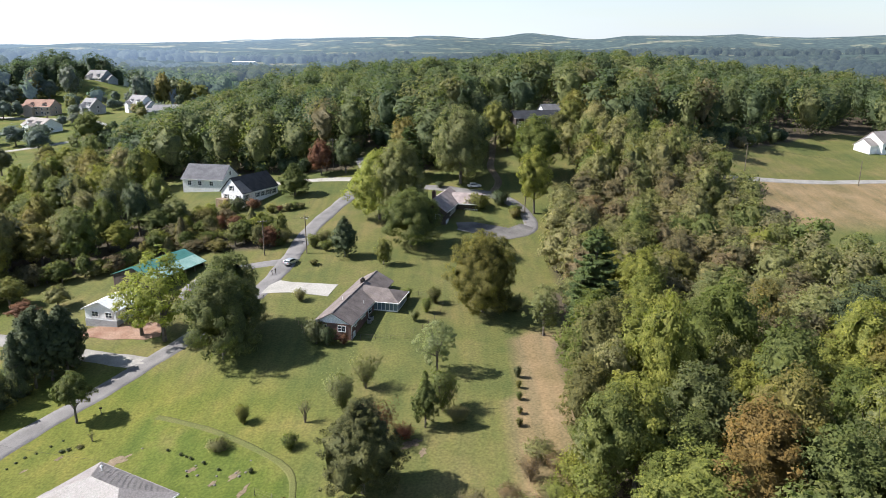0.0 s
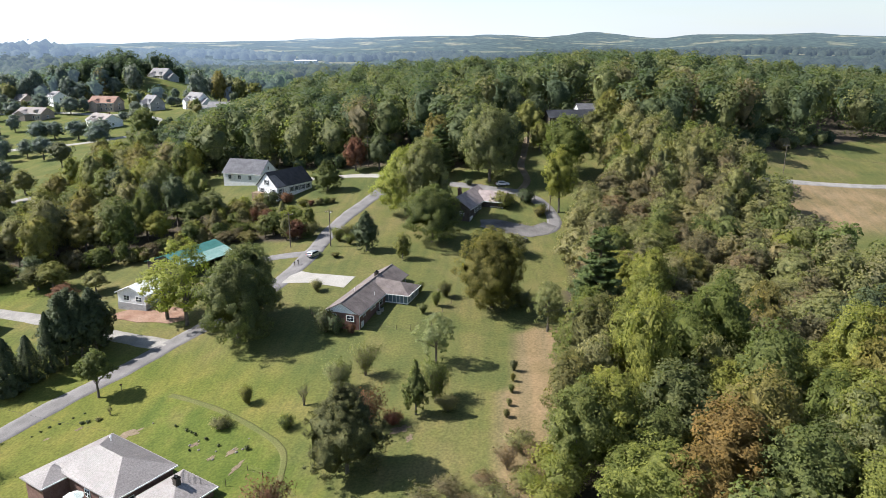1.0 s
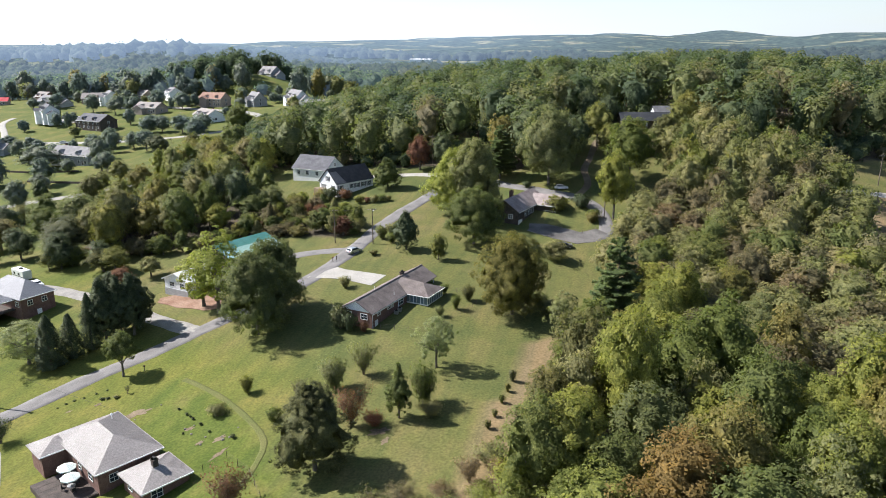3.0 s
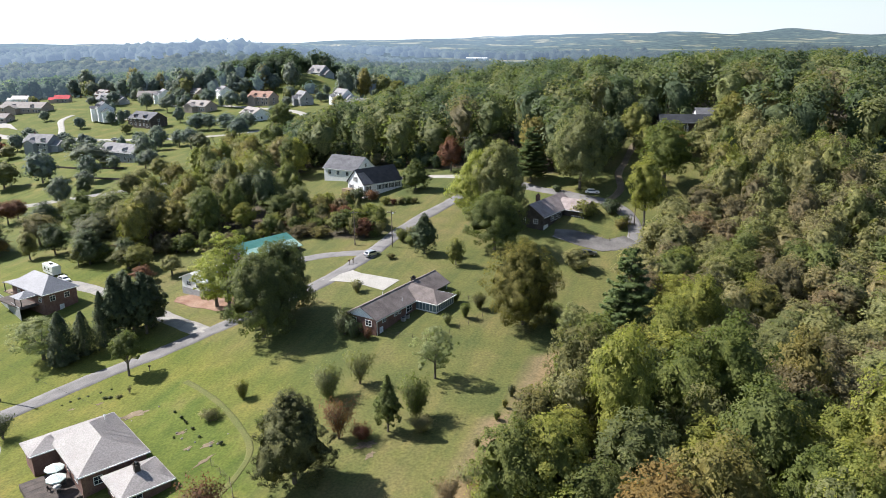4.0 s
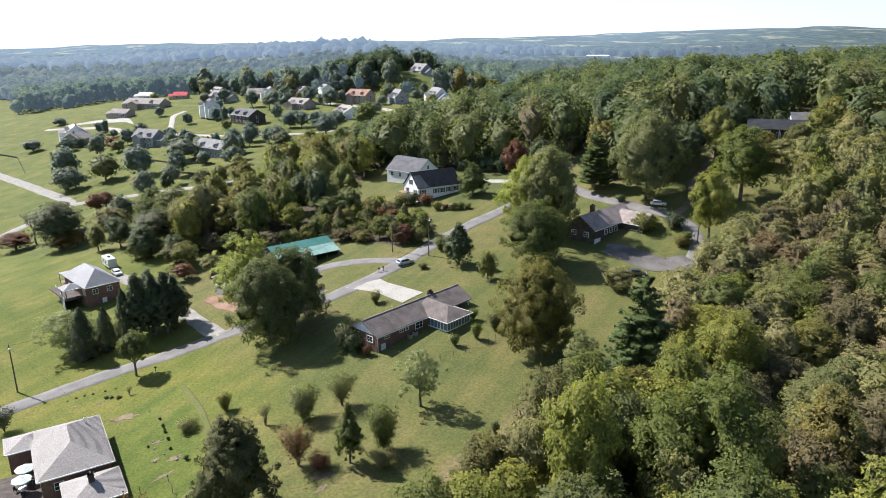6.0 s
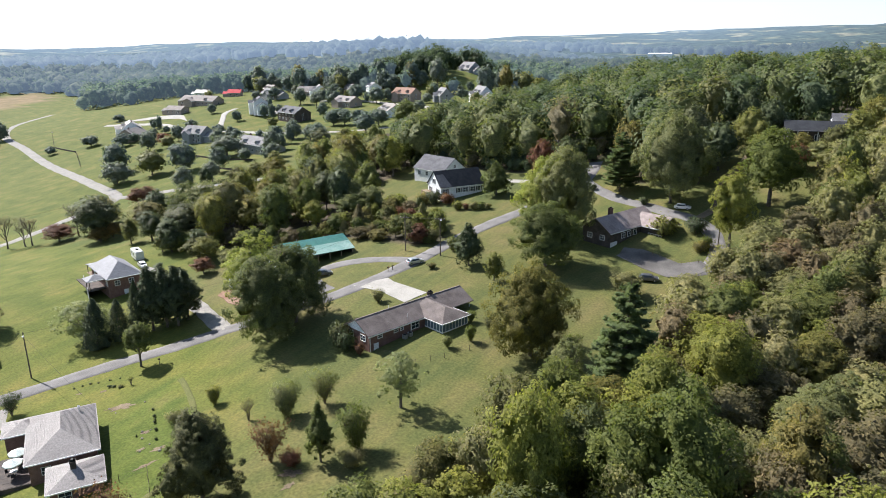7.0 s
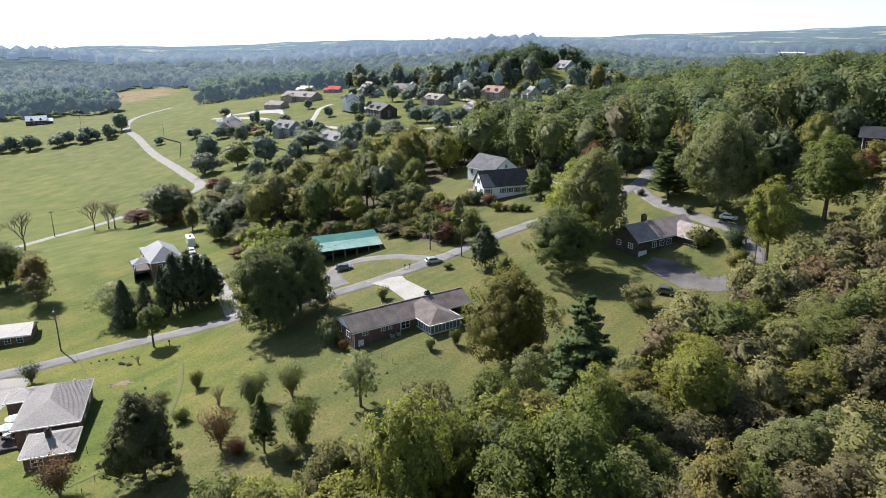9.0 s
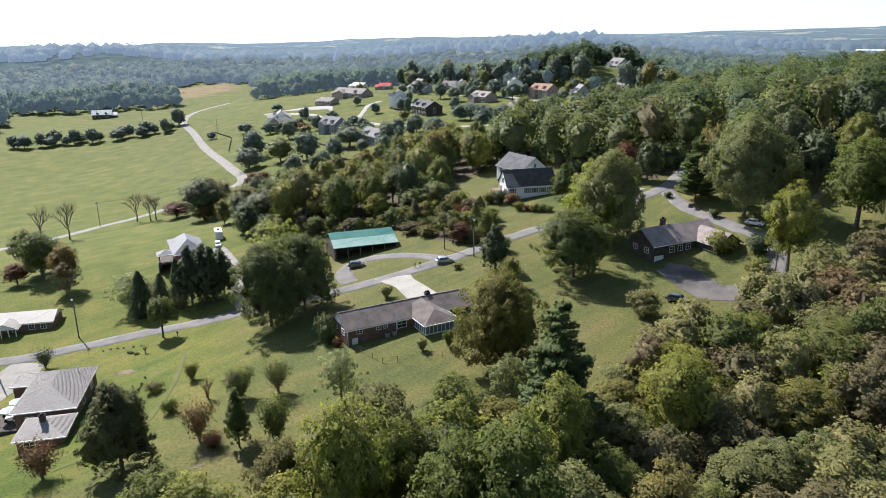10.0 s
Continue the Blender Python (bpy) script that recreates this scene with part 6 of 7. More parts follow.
def simple_house(x, y, deg, L, W, walls, rise, wall, roof, label, extra=None, lift=0.0, name="house", windows=True):
    if walls < 7:
        L, W, walls, rise = L * 1.18, W * 1.15, walls * 1.12, rise * 1.12
    z = ground_z(x, y) + lift
    h = thing(name, x, y, z, deg, label, "house", "houses of the hamlet")
    gable_block(h, 0, 0, 0, L, W, -2.0, walls, rise, wall, roof, 0.45)
    if extra:
        ex, el, ew = extra
        gable_block(h, ex, -W / 2 - el / 2 + 0.5, -90, el + 1, ew, -2.0, walls * 0.96, rise * 0.8 * ew / W, wall, roof, 0.4, name="wing_wall", ends=(0, 1))
    side = 1 if int(abs(x) + abs(y)) % 2 else -1
    if windows:
        gable_block(h, side * (L / 2 + 2.4), 0.6, 0, 4.9, W * 0.72, -2.0, walls * 0.72, rise * 0.62, wall, roof, 0.35, name="garage_wall", ends=(0, 1) if side > 0 else (1, 0))
        chimney(h, -side * L * 0.3, 0.5, walls, walls + rise + 0.9, 0.8, 0.7)
        if rise > 3.2:
            for k in (-1, 1):
                dx = k * L * 0.22 + (0 if not extra else 1.2)
                gable_block(h, dx, -W * 0.3, -90, W * 0.34, 2.2, walls, walls + rise * 0.34, 1.0, wall, roof, 0.2, name="dormer", ends=(0, 1))
        n = max(2, int(L / 4))
        for storey in range(2 if walls > 4.5 else 1):
            for k in range(n):
                wx = -L / 2 + L * (k + 0.5) / n
                if extra and abs(wx - extra[0]) < extra[2] / 2 + 0.8:
                    continue
                opening(h, wx, -W / 2, 1.0 + 2.7 * storey, -90, 1.2, 1.4, bars=0)
            for s, d in ((-1, 180), (1, 0)):
                if s != side:
                    opening(h, s * L / 2, 0, 1.0 + 2.7 * storey, d, 1.2, 1.4, bars=0)
        opening(h, L / 2 - L * 0.5 / n - 2.0, -W / 2, 0.1, -90, 1.0, 2.05, "door", TRIM, DARK_WALL, 0)
    return h


ranch_house()
metal_roof_house()
brick_hip_house()
porch_cottage()
green_shed()
white_garage()
white_house()
brown_roof_house()
hill_house()
for args in (
    (-346, 401, -38, 13, 9, 6.4, 3.4, WHITE, GREY_SHINGLE, "white two-storey house with a dark roof on the green hill", (-3, 3, 5), 2.2),
    (-298, 388, -14, 19, 11, 5.0, 3.4, DARK_WALL, GREY_SHINGLE, "dark brown house with a grey roof above the meadow"),
    (-448, 428, 10, 30, 12, 3.4, 3.4, PALE_BRICK, TAN_SHINGLE, "long tan brick house with brown hipped roof on the hill", (-6, 4, 9)),
    (-436, 394, 14, 13, 9, 3.0, 2.4, PALE_BRICK, TAN_SHINGLE, "tan brick garage wing below the long house"),
    (-402, 330, -30, 15, 11, 5.6, 3.8, WHITE, PALE_TIN, "white house with a pale roof at the meadow's edge", (3, 4, 7)),
    (-388, 322, -60, 17, 10, 3.6, 3.4, PALE_BRICK, TAN_SHINGLE, "tan house with a brown roof at the meadow's edge"),
    (-316, 321, 5, 14, 10, 5.2, 3.6, GREY_SIDING, PALE_SHINGLE, "grey house with steep gables among garden trees", (-2, 3, 6)),
    (-238, 301, -8, 22, 10, 4.2, 3.2, GREY_SIDING, PALE_SHINGLE, "long grey house behind a fence"),
    (-462, 476, 30, 10, 7, 3.0, 2.4, PALE_BRICK, RED_TIN, "low barn with a bright red metal roof"),
    (-405, 470, -15, 20, 11, 3.6, 3.6, GREY_SIDING, PALE_SHINGLE, "grey house on the crest of the hill", (4, 4, 7)),
    (-385, 492, 25, 15, 10, 3.6, 3.4, PALE_BRICK, TAN_SHINGLE, "tan brick house on the crest of the hill"),
    (-360, 480, -42, 13, 10, 6.0, 3.6, WHITE, PALE_SHINGLE, "white two-storey house on the crest of the hill", (2, 3, 5)),
    (-352, 510, -30, 14, 9, 3.6, 3.2, PALE_BRICK, TAN_SHINGLE, "brown-roofed house behind garden trees"),
    (-300, 446, -10, 17, 10, 3.6, 3.0, PALE_BRICK, TAN_SHINGLE, "tan brick house beside the street", (-3, 4, 8)),
    (-236, 418, -34, 18, 11, 3.6, 3.2, WHITE, TAN_SHINGLE, "pale house with brown roof beside the street", (4, 4, 7)),
    (-318, 500, -40, 12, 9, 5.6, 3.0, WHITE, PALE_SHINGLE, "white house behind garden trees"),
    (-268, 478, -8, 17, 10, 5.2, 3.6, PALE_BRICK, ORANGE_SHINGLE, "pale brick house with an orange-brown roof", (-4, 3, 6)),
    (-236, 482, -40, 13, 9, 4.2, 4.6, GREY_SIDING, PALE_SHINGLE, "grey house with steep gables", (0, 3, 5)),
    (-205, 486, -40, 16, 10, 4.8, 4.8, WHITE, PALE_SHINGLE, "white house with steep grey gables", (-3, 3, 5)),
    (-279, 588, -28, 17, 11, 5.0, 5.0, GREY_SIDING, PALE_SHINGLE, "pale house with steep gables beside the wooded knoll", (-3, 3, 6), -3.0),
    (-178, 462, 8, 14, 9, 3.2, 2.6, GREY_SIDING, PALE_SHINGLE, "low grey-roofed house at the forest edge"),
    (-340, 705, -30, 22, 12, 4.5, 6.0, PALE_BRICK, PALE_SHINGLE, "large tan house with a tall grey roof", (0, 4, 9)),
    (-255, 720, 20, 18, 12, 4.5, 5.0, DARK_WALL, PALE_SHINGLE, "dark grey house on the far meadow", (-4, 4, 8)),
    (190, 304, 25, 14, 9, 3.8, 3.6, WHITE, TAN_SHINGLE, "white house with a brown roof across the field", (4, 3, 5)),
    (-672, 279, 69, 15, 9, 3.6, 3.6, DARK_WALL, WHITE_TIN, "barn with a white metal roof in the meadow"),
    (-520, 486, 20, 12, 8, 3.2, 2.4, WHITE, PALE_TIN, "small pale outbuilding at the edge of the woods"),
    (-445, 505, -20, 14, 9, 3.6, 3.2, BRICK, TAN_SHINGLE, "brown-roofed house at the edge of the woods"),
):
    simple_house(*args)
simple_house(-551, 2016, 4, 62, 30, 9, 2.0, WHITE, WHITE_TIN, "large white warehouse in the far valley", None, -2.0, "warehouse", False)
simple_house(-430, 1105, 8, 46, 16, 4.5, 2.5, PALE_BRICK, PALE_TIN, "long low pale farm building", None, 0, "farm_building", False)

# ---- vehicles ----
def car(x, y, deg, paint, label, group=""):
    v = thing("car", x, y, ground_z(x, y) + 0.08, deg, label, "car", group)
    prof = [(-2.25, 0.45), (-2.3, 0.85), (-1.95, 0.98), (-1.6, 1.42), (-1.2, 1.55), (0.3, 1.55), (0.75, 1.4), (1.2, 1.02), (2.1, 0.88), (2.3, 0.65), (2.25, 0.4), (1.75, 0.3), (-1.8, 0.3)]
    n = len(prof)
    verts, faces = [], []
    for s, tuck in ((-1, 0), (1, 0)):
        for px, pz in prof:
            w = 0.9 if pz < 1.0 else 0.9 - (pz - 1.0) * 0.34
            verts.append((px, s * w, pz))
    faces = [tuple(range(n)), tuple(reversed(range(n, 2 * n)))] + [(k, k + n, (k + 1) % n + n, (k + 1) % n) for k in range(n)]
    faces = [tuple(reversed(f)) for f in faces]
    body = part("body", verts, faces, paint, v)
    for s in (-1, 1):
        g = [(-1.55, s * 0.86, 1.02), (1.0, s * 0.86, 1.02), (0.62, s * 0.76, 1.4), (-1.3, s * 0.74, 1.46)]
        part("side_window", [(a, b + s * 0.03, c) for a, b, c in g] + [(a, b - s * 0.02, c) for a, b, c in g], [(0, 1, 2, 3), (7, 6, 5, 4), (0, 4, 5, 1), (1, 5, 6, 2), (2, 6, 7, 3), (3, 7, 4, 0)], GLASS, body, "dark car window")
    for pts in ([(1.18, 1.05), (0.78, 1.4)], [(-1.92, 1.02), (-1.62, 1.4)]):
        (ax, az), (bx, bz) = pts
        d = 0.03 if ax > 0 else -0.03
        part("windscreen", [(ax + d, -0.78, az), (ax + d, 0.78, az), (bx + d, 0.68, bz), (bx + d, -0.68, bz), (ax - d, -0.78, az), (ax - d, 0.78, az), (bx - d, 0.68, bz), (bx - d, -0.68, bz)], [(0, 1, 2, 3), (7, 6, 5, 4), (0, 4, 5, 1), (1, 5, 6, 2), (2, 6, 7, 3), (3, 7, 4, 0)], GLASS, body, "dark windscreen")
    for px in (-1.4, 1.4):
        for s in (-1, 1):
            w = part("wheel", *tube([(px, s * 0.72, 0.33), (px, s * 0.93, 0.33)], [0.34, 0.34], 14), BLACK, v)
            part("rim", *tube([(px, s * 0.9, 0.33), (px, s * 0.95, 0.33)], [0.2, 0.2], 10), METAL, w)
    for s in (-1, 1):
        part("headlight", *box(2.2, 2.3, s * 0.62 - 0.18, s * 0.62 + 0.18, 0.66, 0.8), TRIM, body)
        part("tail_light", *box(-2.31, -2.22, s * 0.68 - 0.14, s * 0.68 + 0.14, 0.78, 0.92), RED_PLASTIC, body)


car(-39.3, 173.8, 66, SILVER_PAINT, "silver hatchback parked on the asphalt lane")
car(-58.6, 160.2, 55, GREY_PAINT, "dark grey car parked before the green-roofed shed")
car(-123.3, 151.0, -20, WHITE_PAINT, "white car parked beside the camper")
car(10.6, 234.5, 10, WHITE_PAINT, "white car parked behind the brown-roofed house")
car(15.8, 190.5, 20, GREY_PAINT, "dark car parked in the shade of the drive")
for x, y, d in ((-352, 421, 20), (-338, 419, 0), (-287, 346, 10), (-253, 349, 5)):
    car(x, y, d, WHITE_PAINT, "white car parked on a hamlet drive", "cars in the hamlet")


def camper():
    v = thing("camper", -132.5, 155.5, ground_z(-132.5, 155.5), -20, "white travel trailer parked behind the brick house", "camper")
    b = part("body", *joined(box(-3.2, 3.2, -1.2, 1.2, 0.6, 3.0), box(-3.05, 3.05, -1.1, 1.1, 3.0, 3.15)), WHITE_PAINT, v)
    part("stripe", *joined(box(-3.22, 3.22, -1.22, -1.19, 1.3, 1.5), box(-3.22, 3.22, 1.19, 1.22, 1.3, 1.5)), GREY_PAINT, b, "grey stripe")
    part("roof_unit", *box(-0.4, 0.6, -0.35, 0.35, 3.15, 3.45), BLACK, b)
    for x in (-2.0, 0.4):
        part("window", *box(x, x + 0.9, -1.23, -1.19, 1.7, 2.4), GLASS, b)
    for x in (-0.5, 0.4):
        for s in (-1, 1):
            part("wheel", *tube([(x, s * 0.9, 0.36), (x, s * 1.15, 0.36)], [0.36, 0.36], 12), BLACK, v)
    part("hitch", *joined(box(3.2, 4.4, -0.05, 0.05, 0.5, 0.6), box(4.2, 4.3, -0.04, 0.04, 0.0, 0.5)), METAL, v)


camper()

# ---- poles, wires, fences, small things ----
def utility_pole(x, y, tall, arm=0.0, lamp=False, label="weathered timber utility pole"):
    z = ground_z(x, y)
    p = thing("utility_pole", x, y, z, 0, label, "pole", "utility poles")
    part("pole", *tube([(0, 0, -0.5), (0, 0, tall)], [0.17, 0.11], 8), POLE, p)
    if arm:
        c = part("crossarm", *turned(box(-1.2, 1.2, -0.06, 0.06, tall - 0.75, tall - 0.6), 0, 0, arm), POLE, p)
        for k in (-1.1, -0.4, 0.4, 1.1):
            cx, cy = k * math.cos(radians(arm)), k * math.sin(radians(arm))
            part("insulator", *tube([(cx, cy, tall - 0.6), (cx, cy, tall - 0.42)], [0.05, 0.03], 6), TRIM, c)
    if lamp:
        c = part("lamp_arm", *tube([(0, 0, tall - 1.0), (0.5, -0.3, tall - 0.75)], [0.03, 0.03], 5), METAL, p)
        part("lamp_head", *tube([(0.5, -0.3, tall - 0.95), (0.5, -0.3, tall - 0.7), (0.5, -0.3, tall - 0.6)], [0.2, 0.24, 0.06], 8), TRIM, c)
    return Vector((x, y, z + tall - 0.4))


def wire(a, b, sag, label="thin black overhead wire"):
    line = [(a * (1 - t) + b * t) - Vector((0, 0, sag * 4 * t * (1 - t))) for t in [k / 14 for k in range(15)]]
    w = thing("power_line", *line[0], 0, label, "wire", "overhead wires")
    part("cable", *tube([tuple(p - line[0]) for p in line], [0.018] * 15, 4), BLACK, w)


P = {}
for key, x, y, tall, arm, lamp in (("a", -85.4, 98.6, 10.6, 0, True), ("b", -36.6, 181.5, 10.5, 30, True), ("c", -48.0, 181.5, 10.0, 30, False), ("d", -235.7, 146.5, 11, 40, False), ("e", -322, 322, 10, 0, False),
                                   ("f", 111.5, 258.0, 10.5, 10, False), ("g", -41.0, 262.0, 12, 20, False), ("h", 20.0, 285.0, 10, 20, False), ("i", -212, 232, 10, 20, False), ("j", -452, 300, 10, 20, False), ("k", -620, 300, 10, 10, False), ("l", 150.0, 250.5, 9.0, 0, False), ("m", 25.5, 214.0, 9, 0, False), ("n", -118, 262, 13, 0, False), ("o", -74.0, 80.0, 10.5, 0, False)):
    P[key] = utility_pole(x, y, tall, arm, lamp)
for a, b, s in (("o", "a", 0.7), ("a", "c", 2.2), ("c", "b", 0.3), ("b", "g", 1.6), ("g", "n", 1.5), ("g", "h", 1.5), ("d", "i", 2), ("i", "e", 2), ("e", "j", 2), ("j", "k", 2), ("f", "l", 1)):
    for off in (-0.5, 0.5) if a in "bgdi" else (0,):
        wire(P[a] + Vector((off, 0, 0)), P[b] + Vector((off, 0, 0)), s)
wire(P["a"] - Vector((0, 0, 0.3)), Vector((-50.5, 92.5, -0.6)), 0.5, "thin pale wire from the pole to the house")


def mailbox(x, y, deg):
    m = thing("mailbox", x, y, ground_z(x, y), deg, "black mailbox on a timber post beside the lane", "mailbox", "mailboxes")
    part("post", *box(-0.06, 0.06, -0.06, 0.06, -0.3, 1.05), POLE, m)
    c = [(0.11 * math.cos(math.pi * k / 6), 1.2 + 0.11 * math.sin(math.pi * k / 6)) for k in range(7)]
    pr = [(0.11, 1.05)] + c + [(-0.11, 1.05)]
    n = len(pr)
    part("box", [(-0.25, a, b) for a, b in pr] + [(0.25, a, b) for a, b in pr], [tuple(range(n)), tuple(reversed(range(n, 2 * n)))] + [(k, (k + 1) % n, (k + 1) % n + n, k + n) for k in range(n)], BLACK, m)
    part("flag", *box(0.05, 0.09, -0.14, -0.12, 1.15, 1.45), RED_PLASTIC, m)


for x, y, d in ((-61.3, 113.2, 30), (-42.6, 166.9, 80), (-42.0, 168.0, 80)):
    mailbox(x, y, d)


def fence(pts, tall, mat, gap, rails, label, name="fence", boards=False):
    f = thing(name, pts[0][0], pts[0][1], ground_z(*pts[0]), 0, label, "fence")
    o = f.matrix_basis.translation
    for (ax, ay), (bx, by) in zip(pts, pts[1:]):
        n = max(1, int(math.hypot(bx - ax, by - ay) / gap))
        prev = None
        for k in range(n + 1):
            x, y = ax + (bx - ax) * k / n, ay + (by - ay) * k / n
            q = Vector((x, y, ground_z(x, y))) - o
            part("post", *tube([tuple(q - Vector((0, 0, 0.3))), tuple(q + Vector((0, 0, tall)))], [0.05, 0.045], 5), mat, f)
            if prev is not None:
                for r in rails:
                    part("rail", *tube([tuple(prev + Vector((0, 0, r))), tuple(q + Vector((0, 0, r)))], [0.012 if not boards else 0.04] * 2, 4), mat, f)
                if boards:
                    d = (q - prev).normalized()
                    s = Vector((-d.y, d.x, 0)) * 0.03
                    lo, hi = Vector((0, 0, 0.05)), Vector((0, 0, tall - 0.1))
                    part("board", [tuple(v) for v in (prev - s + lo, q - s + lo, q + s + lo, prev + s + lo, prev - s + hi, q - s + hi, q + s + hi, prev + s + hi)], list(BOX), mat, f)
            prev = q


fence([(-8.0, 152.5), (-5.6, 152.3), (0.2, 147.3), (-0.6, 142.3), (-4.2, 134.8), (-7.6, 130.4), (-16.5, 130.3)], 1.1, POLE, 2.4, (0.35, 0.7, 1.05), "thin dark wire fence round the back lawn")
fence([(-31.5, 80.0), (-29.1, 83.8), (-27.0, 87.2), (-21.1, 83.7), (-16.5, 78.5)], 1.3, POLE, 2.4, (0.3, 0.75, 1.2), "thin dark wire fence behind the metal-roofed house")
fence([(-28.5, 134.5), (-31.5, 140.0)], 1.2, WOOD, 1.6, (0.5, 1.0), "short wooden fence beside the brick house")
fence([(-450, 296), (-404, 289), (-352, 262)], 1.1, DARK_WALL, 6, (0.9,), "dark board fence round a meadow garden", "fence", True)
fence([(-285, 290), (-255, 284), (-222, 282)], 1.1, DARK_WALL, 6, (0.9,), "dark board fence behind the grey house", "fence", True)
fence([(-240, 269), (-218, 264.5), (-196, 260), (-207, 279)], 1.1, DARK_WALL, 6, (0.9,), "dark hedge-like board fence below the gardens", "fence", True)
fence([(12, 205), (20, 202), (25, 206)], 1.0, WOOD, 2.0, (0.5, 0.9), "low wooden fence round the courtyard garden")


def stone(x, y, s, seed):
    r = np.random.default_rng(seed)
    bm = bmesh.new()
    bmesh.ops.create_icosphere(bm, subdivisions=2, radius=s)
    for v in bm.verts:
        v.co *= 1 + 0.25 * noise.noise(v.co * 1.7 / s + Vector((seed, 0, 0)))
        v.co.z *= 0.6
    me = bpy.data.meshes.new("stone")
    bm.to_mesh(me)
    bm.free()
    me.materials.append(STONE)
    ob = new("stone", me)
    ob.matrix_basis = pose(x, y, ground_z(x, y) + s * 0.2, 0, 0, r.uniform(0, 360))
    tagged(ob, "pale field stone lying in the grass", "stone", "stones on the lawn")


for k, (x, y, s) in enumerate(((-37.3, 93.1, 0.5), (-38.3, 95.5, 0.35), (-29.7, 92.5, 0.45), (-34.1, 92.4, 0.4), (-39.4, 94.5, 0.5), (-33.8, 90.4, 0.45), (-30.5, 91.8, 0.6), (-31.2, 92.6, 0.4), (-29.6, 95.2, 0.35), (-54.5, 97.6, 0.45), (-52.9, 97.2, 0.3), (-49.2, 101.6, 0.4), (-51.4, 97.0, 0.35))):
    stone(x, y, s * 0.5, k)


def worn_patch(x, y, rx, ry, turn, seed):
    """A bare patch with a ragged outline, hardly above the grass."""
    r, c, s = np.random.default_rng(seed), math.cos(radians(turn)), math.sin(radians(turn))
    ring = []
    for k in range(26):
        a = 2 * math.pi * k / 26
        f = 0.62 + 0.34 * math.sin(3 * a + seed) * math.cos(2 * a + 1.3 * seed) + r.uniform(-0.16, 0.16)
        u, v = rx * f * math.cos(a), ry * f * math.sin(a)
        ring.append((x + u * c - v * s, y + u * s + v * c))
    slab("ground", ring, DIRT, "worn bare patch in the lawn", 0.03, "dirt", 0.8)


for k, (x, y, rx, ry, turn) in enumerate(((-52.3, 98.6, 3.8, 1.6, 40), (-35.5, 98.8, 1.5, 1.1, 0), (-31.2, 92.2, 1.7, 0.9, 60), (-38.5, 94.6, 1.3, 0.8, 20), (-4.5, 96.0, 2.4, 1.3, 30), (-3.0, 93.8, 1.5, 0.8, 80), (-34.2, 91.0, 1.1, 0.6, 50), (-29.0, 88.6, 2.8, 0.6, 70), (-63.0, 101.6, 1.1, 0.6, 45), (-67.5, 99.0, 0.8, 0.4, 45))):
    worn_patch(x, y, rx, ry, turn, k)
lane("path", [(-50, 110), (-46.9, 108.7), (-39.3, 104.7), (-33.5, 100.9), (-28.5, 97.1), (-24.4, 93.5), (-22.1, 89.8), (-21.2, 84), (-21.5, 78)], 1.1, STRAW, "pale worn mowing track across the lawn", 0.02, 1.0)
for k, (x, y, s) in enumerate(((-44.4, 100.1, 0.3), (-41.7, 98.5, 0.36), (-40.6, 97.9, 0.26), (-39.6, 97.2, 0.34), (-37.1, 95.7, 0.36), (-34.2, 93.7, 0.3), (-28.9, 92.3, 0.5), (-38.9, 93.1, 0.24), (-70.8, 99.8, 0.26), (-70.1, 101.2, 0.3), (-69.2, 102.4, 0.34), (-67.8, 103.3, 0.28), (-66.2, 104.9, 0.3), (-64.7, 106.2, 0.26), (-63.4, 103.1, 0.55), (-62.4, 103.4, 0.5))):
    put(LOW, x, y, 77 * k, s * 0.7, s * (0.9 if k < 8 else 0.5), DARK, "small dark seedling in the mown grass", "seedlings on the lawn")
put(BARE, -59.2, 105.2, 20, 0.5, 0.45, GREEN, "thin staked sapling on the mown apron")
slab("pavement", [(-62, 78), (-70, 86), (-76, 89.5), (-82, 84), (-72, 74), (-64, 70)], GRAVEL, "pale concrete drive beside the metal-roofed house", 0.05)

# ---- shrubs and garden trees ----
for x, y, s, h, leaf in ((13.4, 115.4, 0.55, 1.3, DARK), (13.2, 111.5, 0.4, 0.9, GREEN), (12.9, 107.5, 0.45, 0.9, GREEN), (12.5, 103, 0.4, 0.8, OLIVE), (12.1, 99.3, 0.45, 0.9, GREEN), (-60.6, 103.8, 0.5, 0.3, OLIVE)):
    put(LOW, x, y, x * 50, s, h, leaf, "low bush in a row down the lawn", "bushes in a row")
for x, y, s, h, leaf in ((-25.2, 129.6, 1.6, 2.9, DARK), (-22.8, 128.6, 1.3, 2.3, DARK), (-19.6, 128.6, 0.8, 1.2, RED), (-26.8, 132.0, 0.6, 1.6, GREEN)):
    put(LOW, x, y, x * 50, s, h, leaf, "evergreen shrub against the brick gable", "shrubs round the brick house")
for x, y, s, leaf in ((-47.4, 220.5, 1.2, GREEN), (-49.6, 219.5, 1.3, OLIVE), (-52, 219, 1.0, RED), (-54.5, 218, 1.4, GREEN), (-45.5, 221.5, 1.0, OLIVE), (-66, 221.5, 2.2, DARK), (-69, 220, 2.0, GREEN), (-61, 222, 1.8, RED), (11.2, 217, 2.7, GREEN), (18.3, 220.7, 2.3, DARK), (22.1, 210.6, 1.6, GREEN), (22.6, 213.5, 1.5, GREEN), (-1.0, 236, 1.2, DARK), (-21, 246, 1.0, DARK)):
    put(LOW, x, y, x * 50, s, s * 1.1, leaf, "rounded garden shrub beside the house", "garden shrubs")
